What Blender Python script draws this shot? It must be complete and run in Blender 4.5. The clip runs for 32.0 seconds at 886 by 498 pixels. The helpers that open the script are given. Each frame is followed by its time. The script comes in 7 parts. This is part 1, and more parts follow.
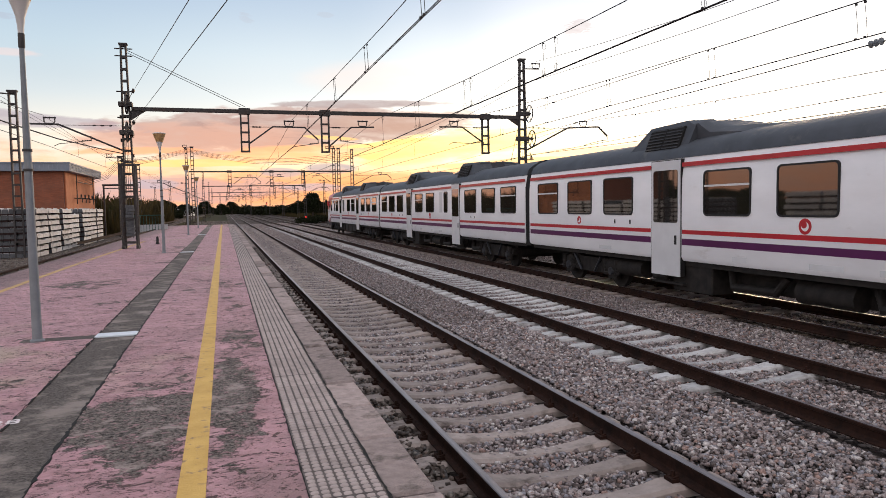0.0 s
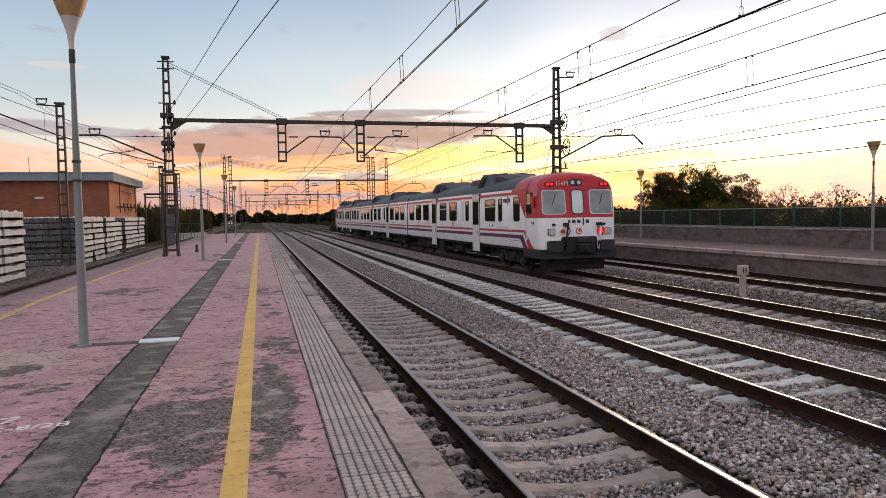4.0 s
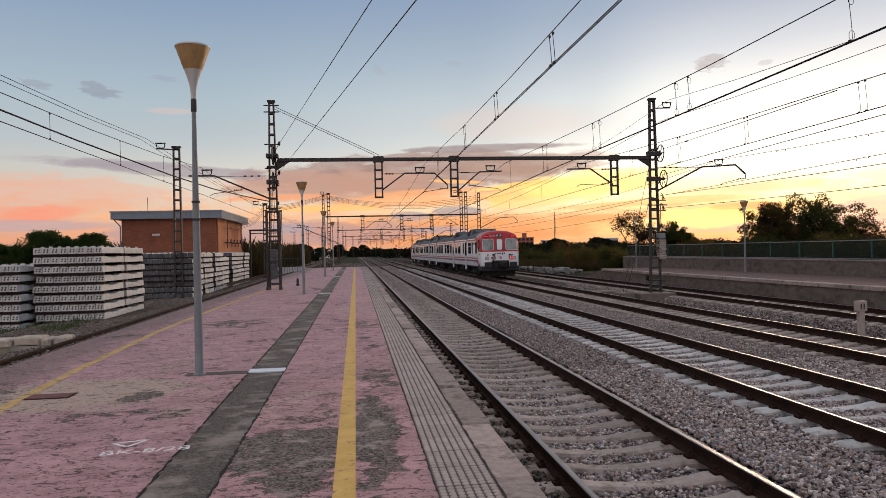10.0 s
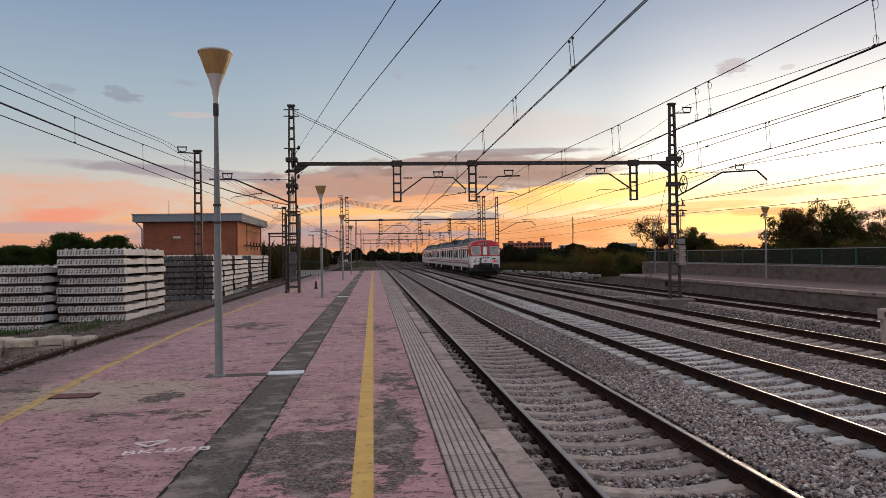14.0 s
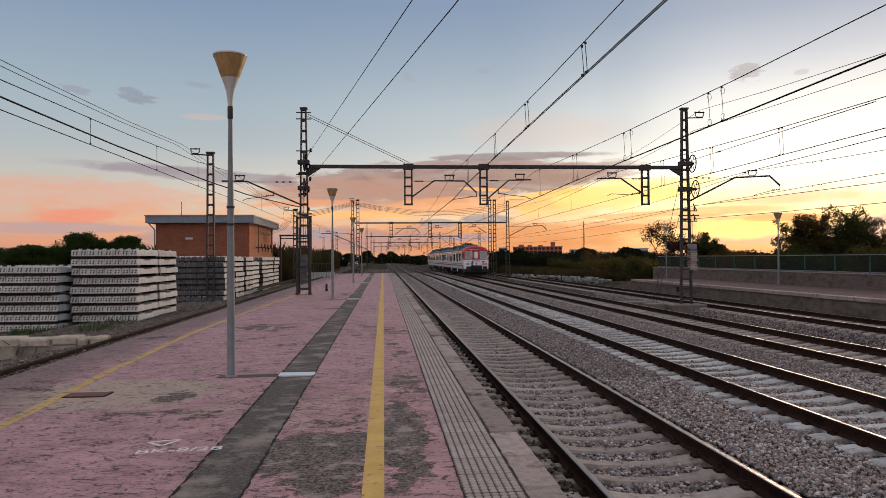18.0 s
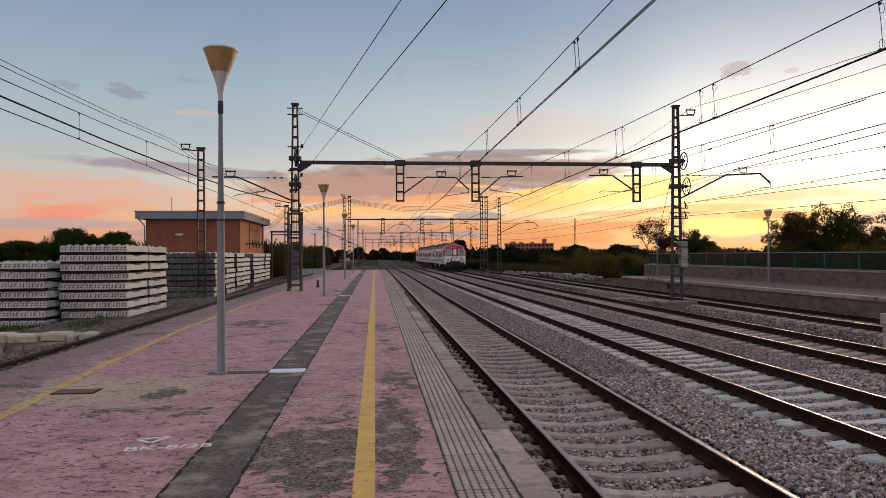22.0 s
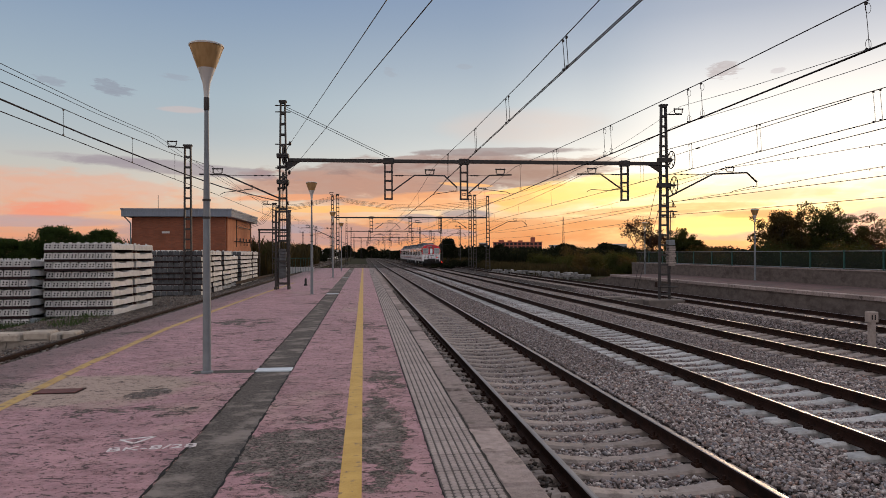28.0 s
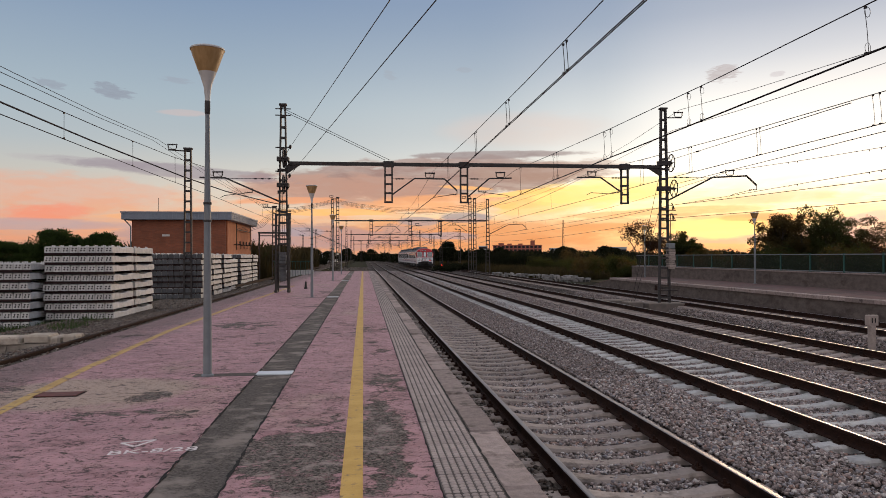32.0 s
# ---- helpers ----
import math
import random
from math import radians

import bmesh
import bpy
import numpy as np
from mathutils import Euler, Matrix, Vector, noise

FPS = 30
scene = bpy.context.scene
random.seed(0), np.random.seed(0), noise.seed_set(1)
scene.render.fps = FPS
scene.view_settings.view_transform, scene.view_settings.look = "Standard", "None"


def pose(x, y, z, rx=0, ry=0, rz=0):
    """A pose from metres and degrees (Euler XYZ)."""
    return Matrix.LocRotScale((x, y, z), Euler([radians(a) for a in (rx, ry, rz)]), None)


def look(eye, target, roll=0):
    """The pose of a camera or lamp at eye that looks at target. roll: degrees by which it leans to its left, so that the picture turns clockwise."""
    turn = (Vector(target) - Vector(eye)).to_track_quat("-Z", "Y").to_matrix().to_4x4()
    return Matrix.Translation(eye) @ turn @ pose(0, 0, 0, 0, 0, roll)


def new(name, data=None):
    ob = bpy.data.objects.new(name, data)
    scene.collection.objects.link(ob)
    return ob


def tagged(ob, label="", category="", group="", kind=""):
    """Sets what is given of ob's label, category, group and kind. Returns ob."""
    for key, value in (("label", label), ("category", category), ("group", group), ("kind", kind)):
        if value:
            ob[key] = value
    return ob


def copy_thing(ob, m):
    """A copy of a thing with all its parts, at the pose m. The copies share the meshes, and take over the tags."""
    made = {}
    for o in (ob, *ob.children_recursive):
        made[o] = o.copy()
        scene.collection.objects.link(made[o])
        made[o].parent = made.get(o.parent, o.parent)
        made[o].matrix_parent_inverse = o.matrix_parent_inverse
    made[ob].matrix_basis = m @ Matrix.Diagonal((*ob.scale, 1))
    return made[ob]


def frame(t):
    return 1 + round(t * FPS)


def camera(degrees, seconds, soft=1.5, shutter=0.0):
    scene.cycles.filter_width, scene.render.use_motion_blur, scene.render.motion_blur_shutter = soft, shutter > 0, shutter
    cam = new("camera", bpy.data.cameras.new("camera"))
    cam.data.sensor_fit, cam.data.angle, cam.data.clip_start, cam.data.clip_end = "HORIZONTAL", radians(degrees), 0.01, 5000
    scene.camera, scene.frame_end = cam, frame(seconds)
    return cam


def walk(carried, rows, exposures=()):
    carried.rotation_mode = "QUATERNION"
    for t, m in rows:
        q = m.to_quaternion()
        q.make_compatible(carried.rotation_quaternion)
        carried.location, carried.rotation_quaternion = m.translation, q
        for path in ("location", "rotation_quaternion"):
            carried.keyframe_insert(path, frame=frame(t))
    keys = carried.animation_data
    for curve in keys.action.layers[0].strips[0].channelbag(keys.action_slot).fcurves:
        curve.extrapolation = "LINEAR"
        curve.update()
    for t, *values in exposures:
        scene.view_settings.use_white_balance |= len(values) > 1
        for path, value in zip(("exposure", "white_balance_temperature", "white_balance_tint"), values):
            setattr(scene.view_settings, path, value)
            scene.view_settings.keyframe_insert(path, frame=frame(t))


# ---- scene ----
cam = camera(64.82, 32.0, soft=0.6)
# seconds, place of the eye, turn to the right, tilt up, lean (degrees)
PATH = [
    (0, (-1.995, 0.315, 2.241), 17.384, -3.533, -0.988),
    (0.5, (-1.997, 0.286, 2.249), 17.299, -3.518, -1.061),
    (1, (-1.997, 0.308, 2.236), 17.084, -3.246, -1.025),
    (1.5, (-2.008, 0.296, 2.244), 16.956, -3.119, -0.896),
    (2, (-2.016, 0.294, 2.251), 16.428, -2.989, -0.746),
    (2.5, (-2.018, 0.289, 2.248), 16.040, -2.919, -0.627),
    (3, (-2.019, 0.285, 2.252), 15.792, -2.872, -0.684),
    (3.5, (-2.024, 0.256, 2.253), 15.325, -2.751, -0.879),
    (5.5, (-2.049, 0.249, 2.256), 12.535, -3.014, -0.900),
    (6, (-2.059, 0.255, 2.259), 12.090, -2.620, -1.003),
    (6.5, (-2.056, 0.214, 2.266), 11.433, -2.190, -1.318),
    (7, (-2.061, 0.218, 2.266), 10.933, -1.823, -1.436),
    (7.5, (-2.076, 0.208, 2.266), 10.174, -1.501, -1.393),
    (8, (-2.079, 0.210, 2.267), 9.317, -1.175, -1.316),
    (8.5, (-2.087, 0.188, 2.267), 8.856, -0.720, -1.219),
    (9, (-2.095, 0.179, 2.270), 8.374, -0.407, -1.263),
    (9.5, (-2.099, 0.160, 2.277), 7.483, -0.198, -1.309),
    (10, (-2.110, 0.164, 2.270), 7.151, 0.117, -1.289),
    (10.5, (-2.115, 0.157, 2.272), 6.898, 0.362, -1.136),
    (11, (-2.115, 0.151, 2.273), 6.662, 0.347, -0.951),
    (11.5, (-2.117, 0.140, 2.270), 6.543, 0.314, -0.852),
    (12, (-2.117, 0.147, 2.275), 6.495, 0.523, -0.752),
    (12.5, (-2.120, 0.146, 2.273), 6.398, 0.528, -0.826),
    (13, (-2.121, 0.146, 2.271), 6.147, 0.452, -0.897),
    (13.5, (-2.120, 0.145, 2.272), 5.955, 0.526, -0.858),
    (14, (-2.123, 0.141, 2.271), 5.715, 0.493, -0.905),
    (14.5, (-2.126, 0.139, 2.274), 5.620, 0.503, -0.939),
    (16.5, (-2.131, 0.136, 2.278), 5.324, 0.539, -0.667),
    (17, (-2.135, 0.127, 2.272), 5.238, 0.791, -0.593),
    (17.5, (-2.140, 0.128, 2.268), 5.088, 0.907, -0.410),
    (18, (-2.140, 0.113, 2.274), 4.877, 0.767, -0.413),
    (18.5, (-2.145, 0.125, 2.275), 4.748, 0.423, -0.260),
    (19, (-2.147, 0.129, 2.274), 4.881, 0.218, -0.163),
    (19.5, (-2.142, 0.138, 2.269), 4.872, 0.257, -0.234),
    (20, (-2.136, 0.132, 2.273), 4.963, 0.401, -0.268),
    (20.5, (-2.139, 0.146, 2.274), 5.123, 0.421, -0.273),
    (21, (-2.141, 0.138, 2.270), 5.348, 0.476, -0.254),
    (21.5, (-2.138, 0.157, 2.269), 5.496, 0.562, -0.275),
    (22, (-2.138, 0.143, 2.269), 5.559, 0.490, -0.293),
    (22.5, (-2.139, 0.149, 2.275), 5.708, 0.283, -0.260),
    (23, (-2.144, 0.160, 2.270), 5.742, 0.364, -0.156),
    (23.5, (-2.145, 0.153, 2.269), 5.659, 0.430, -0.133),
    (24, (-2.144, 0.171, 2.268), 5.557, 0.477, -0.119),
    (24.5, (-2.144, 0.154, 2.271), 5.513, 0.496, -0.117),
    (25, (-2.139, 0.175, 2.269), 5.543, 0.270, -0.104),
    (25.5, (-2.144, 0.173, 2.270), 5.641, 0.277, -0.192),
    (27.5, (-2.129, 0.172, 2.272), 6.507, 0.552, -0.249),
    (28, (-2.127, 0.187, 2.268), 6.496, 0.350, -0.224),
    (28.5, (-2.133, 0.181, 2.270), 6.657, 0.384, -0.152),
    (29, (-2.133, 0.171, 2.276), 6.797, 0.525, -0.121),
    (29.5, (-2.132, 0.179, 2.269), 6.891, 0.696, -0.193),
    (30, (-2.133, 0.181, 2.272), 6.930, 0.659, -0.214),
    (30.5, (-2.127, 0.190, 2.267), 6.912, 0.541, -0.165),
    (31, (-2.130, 0.178, 2.266), 6.865, 0.449, -0.234),
    (31.5, (-2.132, 0.176, 2.272), 6.743, 0.561, -0.227),
    (32, (-2.137, 0.178, 2.270), 6.510, 0.605, -0.210),
]
walk(cam, [(t, pose(*eye, 90 + tilt, 0, -turn) @ pose(0, 0, 0, 0, 0, lean)) for t, eye, turn, tilt, lean in PATH],
     exposures=[(0, 0.42), (2, 0.41), (3.2, 0.30), (6, 0.13), (9, -0.04), (13, -0.16), (19, -0.22), (32, -0.18)])

# ---- light ----
SUN_TURN = 40.0   # degrees to the right of the track's direction (+y)
world = bpy.data.worlds.new("dusk")
scene.world = world
world.use_nodes = True
WN, WL = world.node_tree.nodes, world.node_tree.links
WN.clear()


def wnode(kind, **values):
    n = WN.new(kind)
    for key, value in values.items():
        n.inputs[key].default_value = value
    return n


def wmath(op, a, b=None, c=None):
    n = WN.new("ShaderNodeMath")
    n.operation = op
    for i, v in enumerate((a, b, c)):
        if v is None:
            continue
        if isinstance(v, (int, float)):
            n.inputs[i].default_value = v
        else:
            WL.new(v, n.inputs[i])
    return n.outputs[0]


def wramp(value, stops, ease="LINEAR"):
    n = WN.new("ShaderNodeValToRGB")
    n.color_ramp.interpolation = ease
    e = n.color_ramp.elements
    while len(e) < len(stops):
        e.new(0.5)
    for el, (p, c) in zip(e, stops):
        el.position, el.color = p, (*c, 1) if len(c) == 3 else c
    WL.new(value, n.inputs[0])
    return n.outputs[0]


def wmix(fac, a, b, kind="MIX"):
    n = WN.new("ShaderNodeMix")
    n.data_type, n.blend_type = "RGBA", kind
    for i, v in ((0, fac), (6, a), (7, b)):
        if isinstance(v, (int, float)):
            n.inputs[i].default_value = v
        elif isinstance(v, tuple):
            n.inputs[i].default_value = (*v, 1)
        else:
            WL.new(v, n.inputs[i])
    return n.outputs[2]


w_co = WN.new("ShaderNodeTexCoord").outputs["Generated"]
w_sep = WN.new("ShaderNodeSeparateXYZ")
WL.new(w_co, w_sep.inputs[0])
DX, DY, DZ = w_sep.outputs
flat_len = wmath("SQRT", wmath("ADD", wmath("MULTIPLY", DX, DX), wmath("MULTIPLY", DY, DY)))
w_up = wmath("MAXIMUM", DZ, 0.0)
sa = radians(SUN_TURN)
to_sun = wmath("DIVIDE", wmath("ADD", wmath("MULTIPLY", DX, math.sin(sa)), wmath("MULTIPLY", DY, math.cos(sa))), flat_len)
sunward = wramp(wmath("MULTIPLY_ADD", to_sun, 0.5, 0.5), [(0.0, (0, 0, 0)), (0.70, (0.05, 0.05, 0.05)), (0.86, (0.20, 0.20, 0.20)), (0.94, (0.43, 0.43, 0.43)), (0.985, (1, 1, 1))], "EASE")
sun_high = wramp(wmath("MULTIPLY_ADD", to_sun, 0.5, 0.5), [(0.0, (0, 0, 0)), (0.80, (0.04, 0.04, 0.04)), (0.93, (0.22, 0.22, 0.22)), (0.965, (0.48, 0.48, 0.48)), (0.99, (1, 1, 1))], "EASE")
sunward = wmix(wramp(w_up, [(0.09, (0, 0, 0)), (0.17, (1, 1, 1))]), sunward, sun_high)
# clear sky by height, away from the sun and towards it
# overhead, out of view, both are raised beyond a dusk sky to light the ground
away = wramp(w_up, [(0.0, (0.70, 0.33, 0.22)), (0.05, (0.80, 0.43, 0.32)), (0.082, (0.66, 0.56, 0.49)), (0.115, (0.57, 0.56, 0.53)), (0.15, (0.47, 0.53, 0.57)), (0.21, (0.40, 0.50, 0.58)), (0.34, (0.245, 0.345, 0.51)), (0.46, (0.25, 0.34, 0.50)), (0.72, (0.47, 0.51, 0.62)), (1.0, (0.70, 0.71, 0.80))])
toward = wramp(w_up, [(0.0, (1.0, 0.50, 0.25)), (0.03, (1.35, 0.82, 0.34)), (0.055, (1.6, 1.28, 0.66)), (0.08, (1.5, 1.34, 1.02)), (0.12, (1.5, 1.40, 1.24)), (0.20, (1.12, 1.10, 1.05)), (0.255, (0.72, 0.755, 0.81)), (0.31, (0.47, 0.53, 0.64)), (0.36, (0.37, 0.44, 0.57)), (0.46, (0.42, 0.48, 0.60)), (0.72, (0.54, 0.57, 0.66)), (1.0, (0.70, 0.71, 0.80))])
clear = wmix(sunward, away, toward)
# clouds: banks and streaks at their bearing and height (degrees), with ragged edges
w_az = wmath("MULTIPLY", wmath("ARCTAN2", DX, DY), 180 / math.pi)
w_el = wmath("MULTIPLY", wmath("ARCSINE", DZ), 180 / math.pi)
w_plane = WN.new("ShaderNodeCombineXYZ")
WL.new(wmath("MULTIPLY", w_az, 0.16), w_plane.inputs[0])
WL.new(wmath("MULTIPLY", w_el, 0.62), w_plane.inputs[1])


def wnoise(scale, detail, seed):
    n = wnode("ShaderNodeTexNoise", Scale=scale, Detail=detail, Roughness=0.58, Distortion=0.3)
    mp = wnode("ShaderNodeMapping", Location=(seed, seed * 1.7, 0))
    WL.new(w_plane.outputs[0], mp.inputs[0])
    WL.new(mp.outputs[0], n.inputs["Vector"])
    return n.outputs["Fac"]


rag_a, rag_b = wnoise(1.0, 6.0, 0.0), wnoise(2.2, 8.0, 5.3)
fine_a, fine_b = wnoise(3.2, 7.0, 1.4), wnoise(6.5, 8.0, 8.1)


def bank(az, el, wide, high, slant=0.0, soft=0.7, ragged=1.6, small=False):
    """How much of a cloud is seen: an oval at a bearing and height, torn by noise."""
    u = wmath("DIVIDE", wmath("SUBTRACT", w_az, az), wide)
    e = wmath("SUBTRACT", wmath("SUBTRACT", w_el, el), wmath("MULTIPLY", wmath("SUBTRACT", w_az, az), slant))
    v = wmath("DIVIDE", e, high)
    d = wmath("ADD", wmath("MULTIPLY", u, u), wmath("MULTIPLY", v, v))
    d = wmath("MULTIPLY_ADD", wmath("SUBTRACT", fine_a if small else rag_a, 0.5), ragged * (2.6 if small else 1.0), d)
    d = wmath("MULTIPLY_ADD", wmath("SUBTRACT", fine_b if small else rag_b, 0.5), ragged * (2.6 if small else 1.5), d)
    n = WN.new("ShaderNodeMapRange")
    n.interpolation_type = "SMOOTHSTEP"
    n.inputs[1].default_value, n.inputs[2].default_value, n.inputs[3].default_value, n.inputs[4].default_value = 1.0 + soft / 2, 1.0 - soft / 2, 0.0, 1.0
    WL.new(d, n.inputs[0])
    return n.outputs[0]


sky_shown = clear
thin = wramp(wmath("MULTIPLY", wnoise(1.6, 8.0, 2.2), 1.0), [(0.44, (0, 0, 0)), (0.62, (1, 1, 1))], "EASE")
glow_zone = wramp(w_up, [(0.0, (0.5, 0.5, 0.5)), (0.03, (1, 1, 1)), (0.07, (1, 1, 1)), (0.115, (0, 0, 0))], "EASE")
sky_shown = wmix(wmath("MULTIPLY", wmath("MULTIPLY", thin, glow_zone), 0.55), sky_shown, wmix(sunward, (0.93, 0.36, 0.20), (1.40, 1.02, 0.50)))
for az, el, wide, high, slant, soft, ragged, strength, colour in (
        (5, 6.3, 13, 1.65, 0.04, 0.7, 1.7, 1.0, (0.40, 0.245, 0.225)),
        (-2, 5.3, 9, 1.3, 0.0, 0.8, 1.9, 0.9, (0.60, 0.33, 0.26)),
        (11, 8.25, 7, 0.3, 0.0, 0.8, 1.5, 0.9, (0.34, 0.26, 0.27)),
        (15, 6.9, 7, 0.8, 0.03, 0.8, 1.8, 0.8, (0.46, 0.29, 0.24)),
        (8, 4.4, 9, 0.7, 0.03, 0.9, 2.0, 0.85, (1.12, 0.48, 0.20)),
        (8, 1.7, 13, 1.3, 0.0, 0.9, 1.3, 0.85, (0.90, 0.35, 0.14)),
        (20, 5.2, 6, 1.0, 0.08, 0.9, 1.8, 0.85, (1.65, 1.22, 0.42)),
        (25, 4.2, 6, 0.9, 0.02, 0.9, 1.6, 0.6, (1.7, 1.35, 0.60)),
        (17, 4.6, 7, 1.0, 0.08, 0.9, 1.8, 0.6, (1.3, 0.85, 0.22)),
        (13, 10.2, 6, 1.3, 0.0, 1.6, 1.0, 0.35, (0.92, 0.66, 0.55)),
        (24, 3.4, 7, 0.35, 0.03, 0.8, 1.6, 0.7, (1.0, 0.46, 0.18)),
        (13, 5.15, 3.5, 0.22, 0.10, 0.7, 1.4, 0.95, (1.35, 0.78, 0.24)),
        (8.5, 5.6, 2.2, 0.16, -0.06, 0.7, 1.4, 0.9, (1.2, 0.60, 0.22)),
        (-2.5, 3.6, 5.0, 0.30, 0.0, 0.8, 1.6, 0.9, (1.25, 0.62, 0.20)),
        (-6, 4.5, 4.5, 0.28, 0.02, 0.8, 1.6, 0.8, (1.05, 0.42, 0.20)),
        (-19, 7.0, 6, 0.3, -0.03, 0.9, 1.8, 0.45, (0.52, 0.47, 0.50)),
        (-23, 4.9, 9, 1.15, -0.03, 1.0, 2.2, 0.6, (0.90, 0.45, 0.32)),
        (-23.2, 3.3, 2.6, 0.55, 0.04, 1.5, 2.8, 0.85, (1.02, 0.32, 0.21)),
        (-24, 2.4, 7, 0.4, 0.0, 0.9, 1.6, 0.7, (0.50, 0.40, 0.45)),
        (-15, 3.2, 5, 0.25, 0.03, 0.8, 1.6, 0.8, (1.05, 0.50, 0.24)),
        (-14, 6.6, 8, 0.5, -0.06, 0.9, 1.8, 0.8, (0.34, 0.28, 0.34)),
        (-6, 1.6, 12, 1.0, 0.0, 0.9, 1.9, 0.7, (0.42, 0.32, 0.38)),
        (31, 4.2, 5, 0.4, 0.02, 0.9, 1.8, 0.6, (1.0, 0.62, 0.38)),
        (27, 2.6, 10, 0.6, 0.0, 0.9, 1.8, 0.6, (0.85, 0.42, 0.22)),
        (8.5, 3.2, 2.2, 0.4, 0.0, 0.8, 1.0, 0.85, (0.36, 0.33, 0.40)),
        (4.5, 2.9, 1.6, 0.35, 0.0, 0.8, 1.0, 0.8, (0.38, 0.35, 0.42)),
        (43, 1.8, 10, 1.5, 0.0, 0.9, 1.4, 0.9, (0.52, 0.53, 0.60)),
        (32, 1.4, 8, 0.5, 0.0, 0.9, 1.6, 0.6, (0.62, 0.52, 0.50)),
        (-18.8, 12.2, 1.2, 0.45, -0.15, 1.0, 1.9, 0.75, (0.30, 0.32, 0.40)),
        (-22.8, 12.3, 1.0, 0.25, -0.1, 1.0, 1.9, 0.6, (0.32, 0.34, 0.42)),
        (-14.6, 13.4, 1.3, 0.2, -0.05, 1.0, 1.3, 0.5, (0.35, 0.37, 0.45)),
        (-13.8, 11.0, 1.8, 0.25, 0.0, 1.0, 1.8, 0.6, (0.72, 0.55, 0.52)),
        (28.5, 13.6, 0.95, 0.6, 0.0, 1.0, 2.0, 0.8, (0.52, 0.46, 0.47)),
        (32.2, 13.2, 0.5, 0.2, 0.0, 1.0, 1.5, 0.6, (0.62, 0.58, 0.62)),
        (8.3, 15.0, 0.6, 0.18, 0.0, 1.0, 1.5, 0.4, (0.40, 0.42, 0.48)),
        (2.2, 14.6, 0.5, 0.3, -0.3, 1.0, 1.5, 0.4, (0.40, 0.42, 0.48)),
        (31.0, 2.7, 4.0, 0.35, 0.02, 0.9, 1.6, 0.8, (1.0, 0.55, 0.26)),
        (19.7, 2.3, 4.0, 0.3, 0.02, 0.9, 1.6, 0.8, (0.95, 0.42, 0.17)),
        (-5.0, 2.0, 1.7, 0.35, 0.0, 0.8, 1.2, 0.8, (0.42, 0.38, 0.46)),
        (6.9, 1.7, 2.4, 0.3, 0.0, 0.8, 1.2, 0.7, (0.42, 0.38, 0.46)),
        (28.0, 2.1, 3.2, 0.8, 0.0, 1.2, 1.4, 0.8, (1.9, 1.45, 0.42)),
        (30.6, 2.85, 2.6, 0.26, 0.0, 0.9, 1.6, 0.8, (1.0, 0.50, 0.24))):
    torn = WN.new("ShaderNodeMapRange")
    for i, v in enumerate((0.38, 0.62, 0.74, 1.0)):
        torn.inputs[i + 1].default_value = v
    WL.new(fine_b if el > 11 else rag_b, torn.inputs[0])
    strength = wmath("MULTIPLY", torn.outputs[0], strength)
    sky_shown = wmix(wmath("MULTIPLY", bank(az, el, wide, high, slant, soft, ragged, el > 11), strength), sky_shown, colour)
# the pale bright sky opposite the sunset
w_back = wramp(wmath("MULTIPLY", to_sun, -1.0), [(0.0, (0, 0, 0)), (0.75, (1, 1, 1))], "EASE")
sky_shown = wmix(wmath("MULTIPLY", w_back, 0.72), sky_shown, wramp(w_up, [(0.0, (1.05, 0.86, 0.84)), (0.3, (1.25, 1.10, 1.08)), (1.0, (0.98, 0.96, 0.98))]))
# the physical sky on top of it, with the sun at the horizon
nishita = WN.new("ShaderNodeTexSky")
nishita.sky_type, nishita.sun_disc = "NISHITA", False
nishita.sun_elevation, nishita.sun_rotation = radians(1.5), radians(SUN_TURN)
total = wmix(0.02, sky_shown, nishita.outputs[0], "ADD")
w_ground = wmix(wramp(DZ, [(0.0, (1, 1, 1)), (0.001, (0, 0, 0))]), total, (0.10, 0.09, 0.08))
w_bg = wnode("ShaderNodeBackground", Strength=1.0)
WL.new(w_ground, w_bg.inputs[0])
w_out = WN.new("ShaderNodeOutputWorld")
WL.new(w_bg.outputs[0], w_out.inputs[0])

sun_lamp = bpy.data.lights.new("sun", "SUN")
sun_lamp.energy, sun_lamp.angle, sun_lamp.color = 2.2, radians(24), (1.0, 0.72, 0.48)
sun = new("sun", sun_lamp)
sun.matrix_world = look((0, 0, 0), (-math.sin(sa), -math.cos(sa), -math.tan(radians(8))))


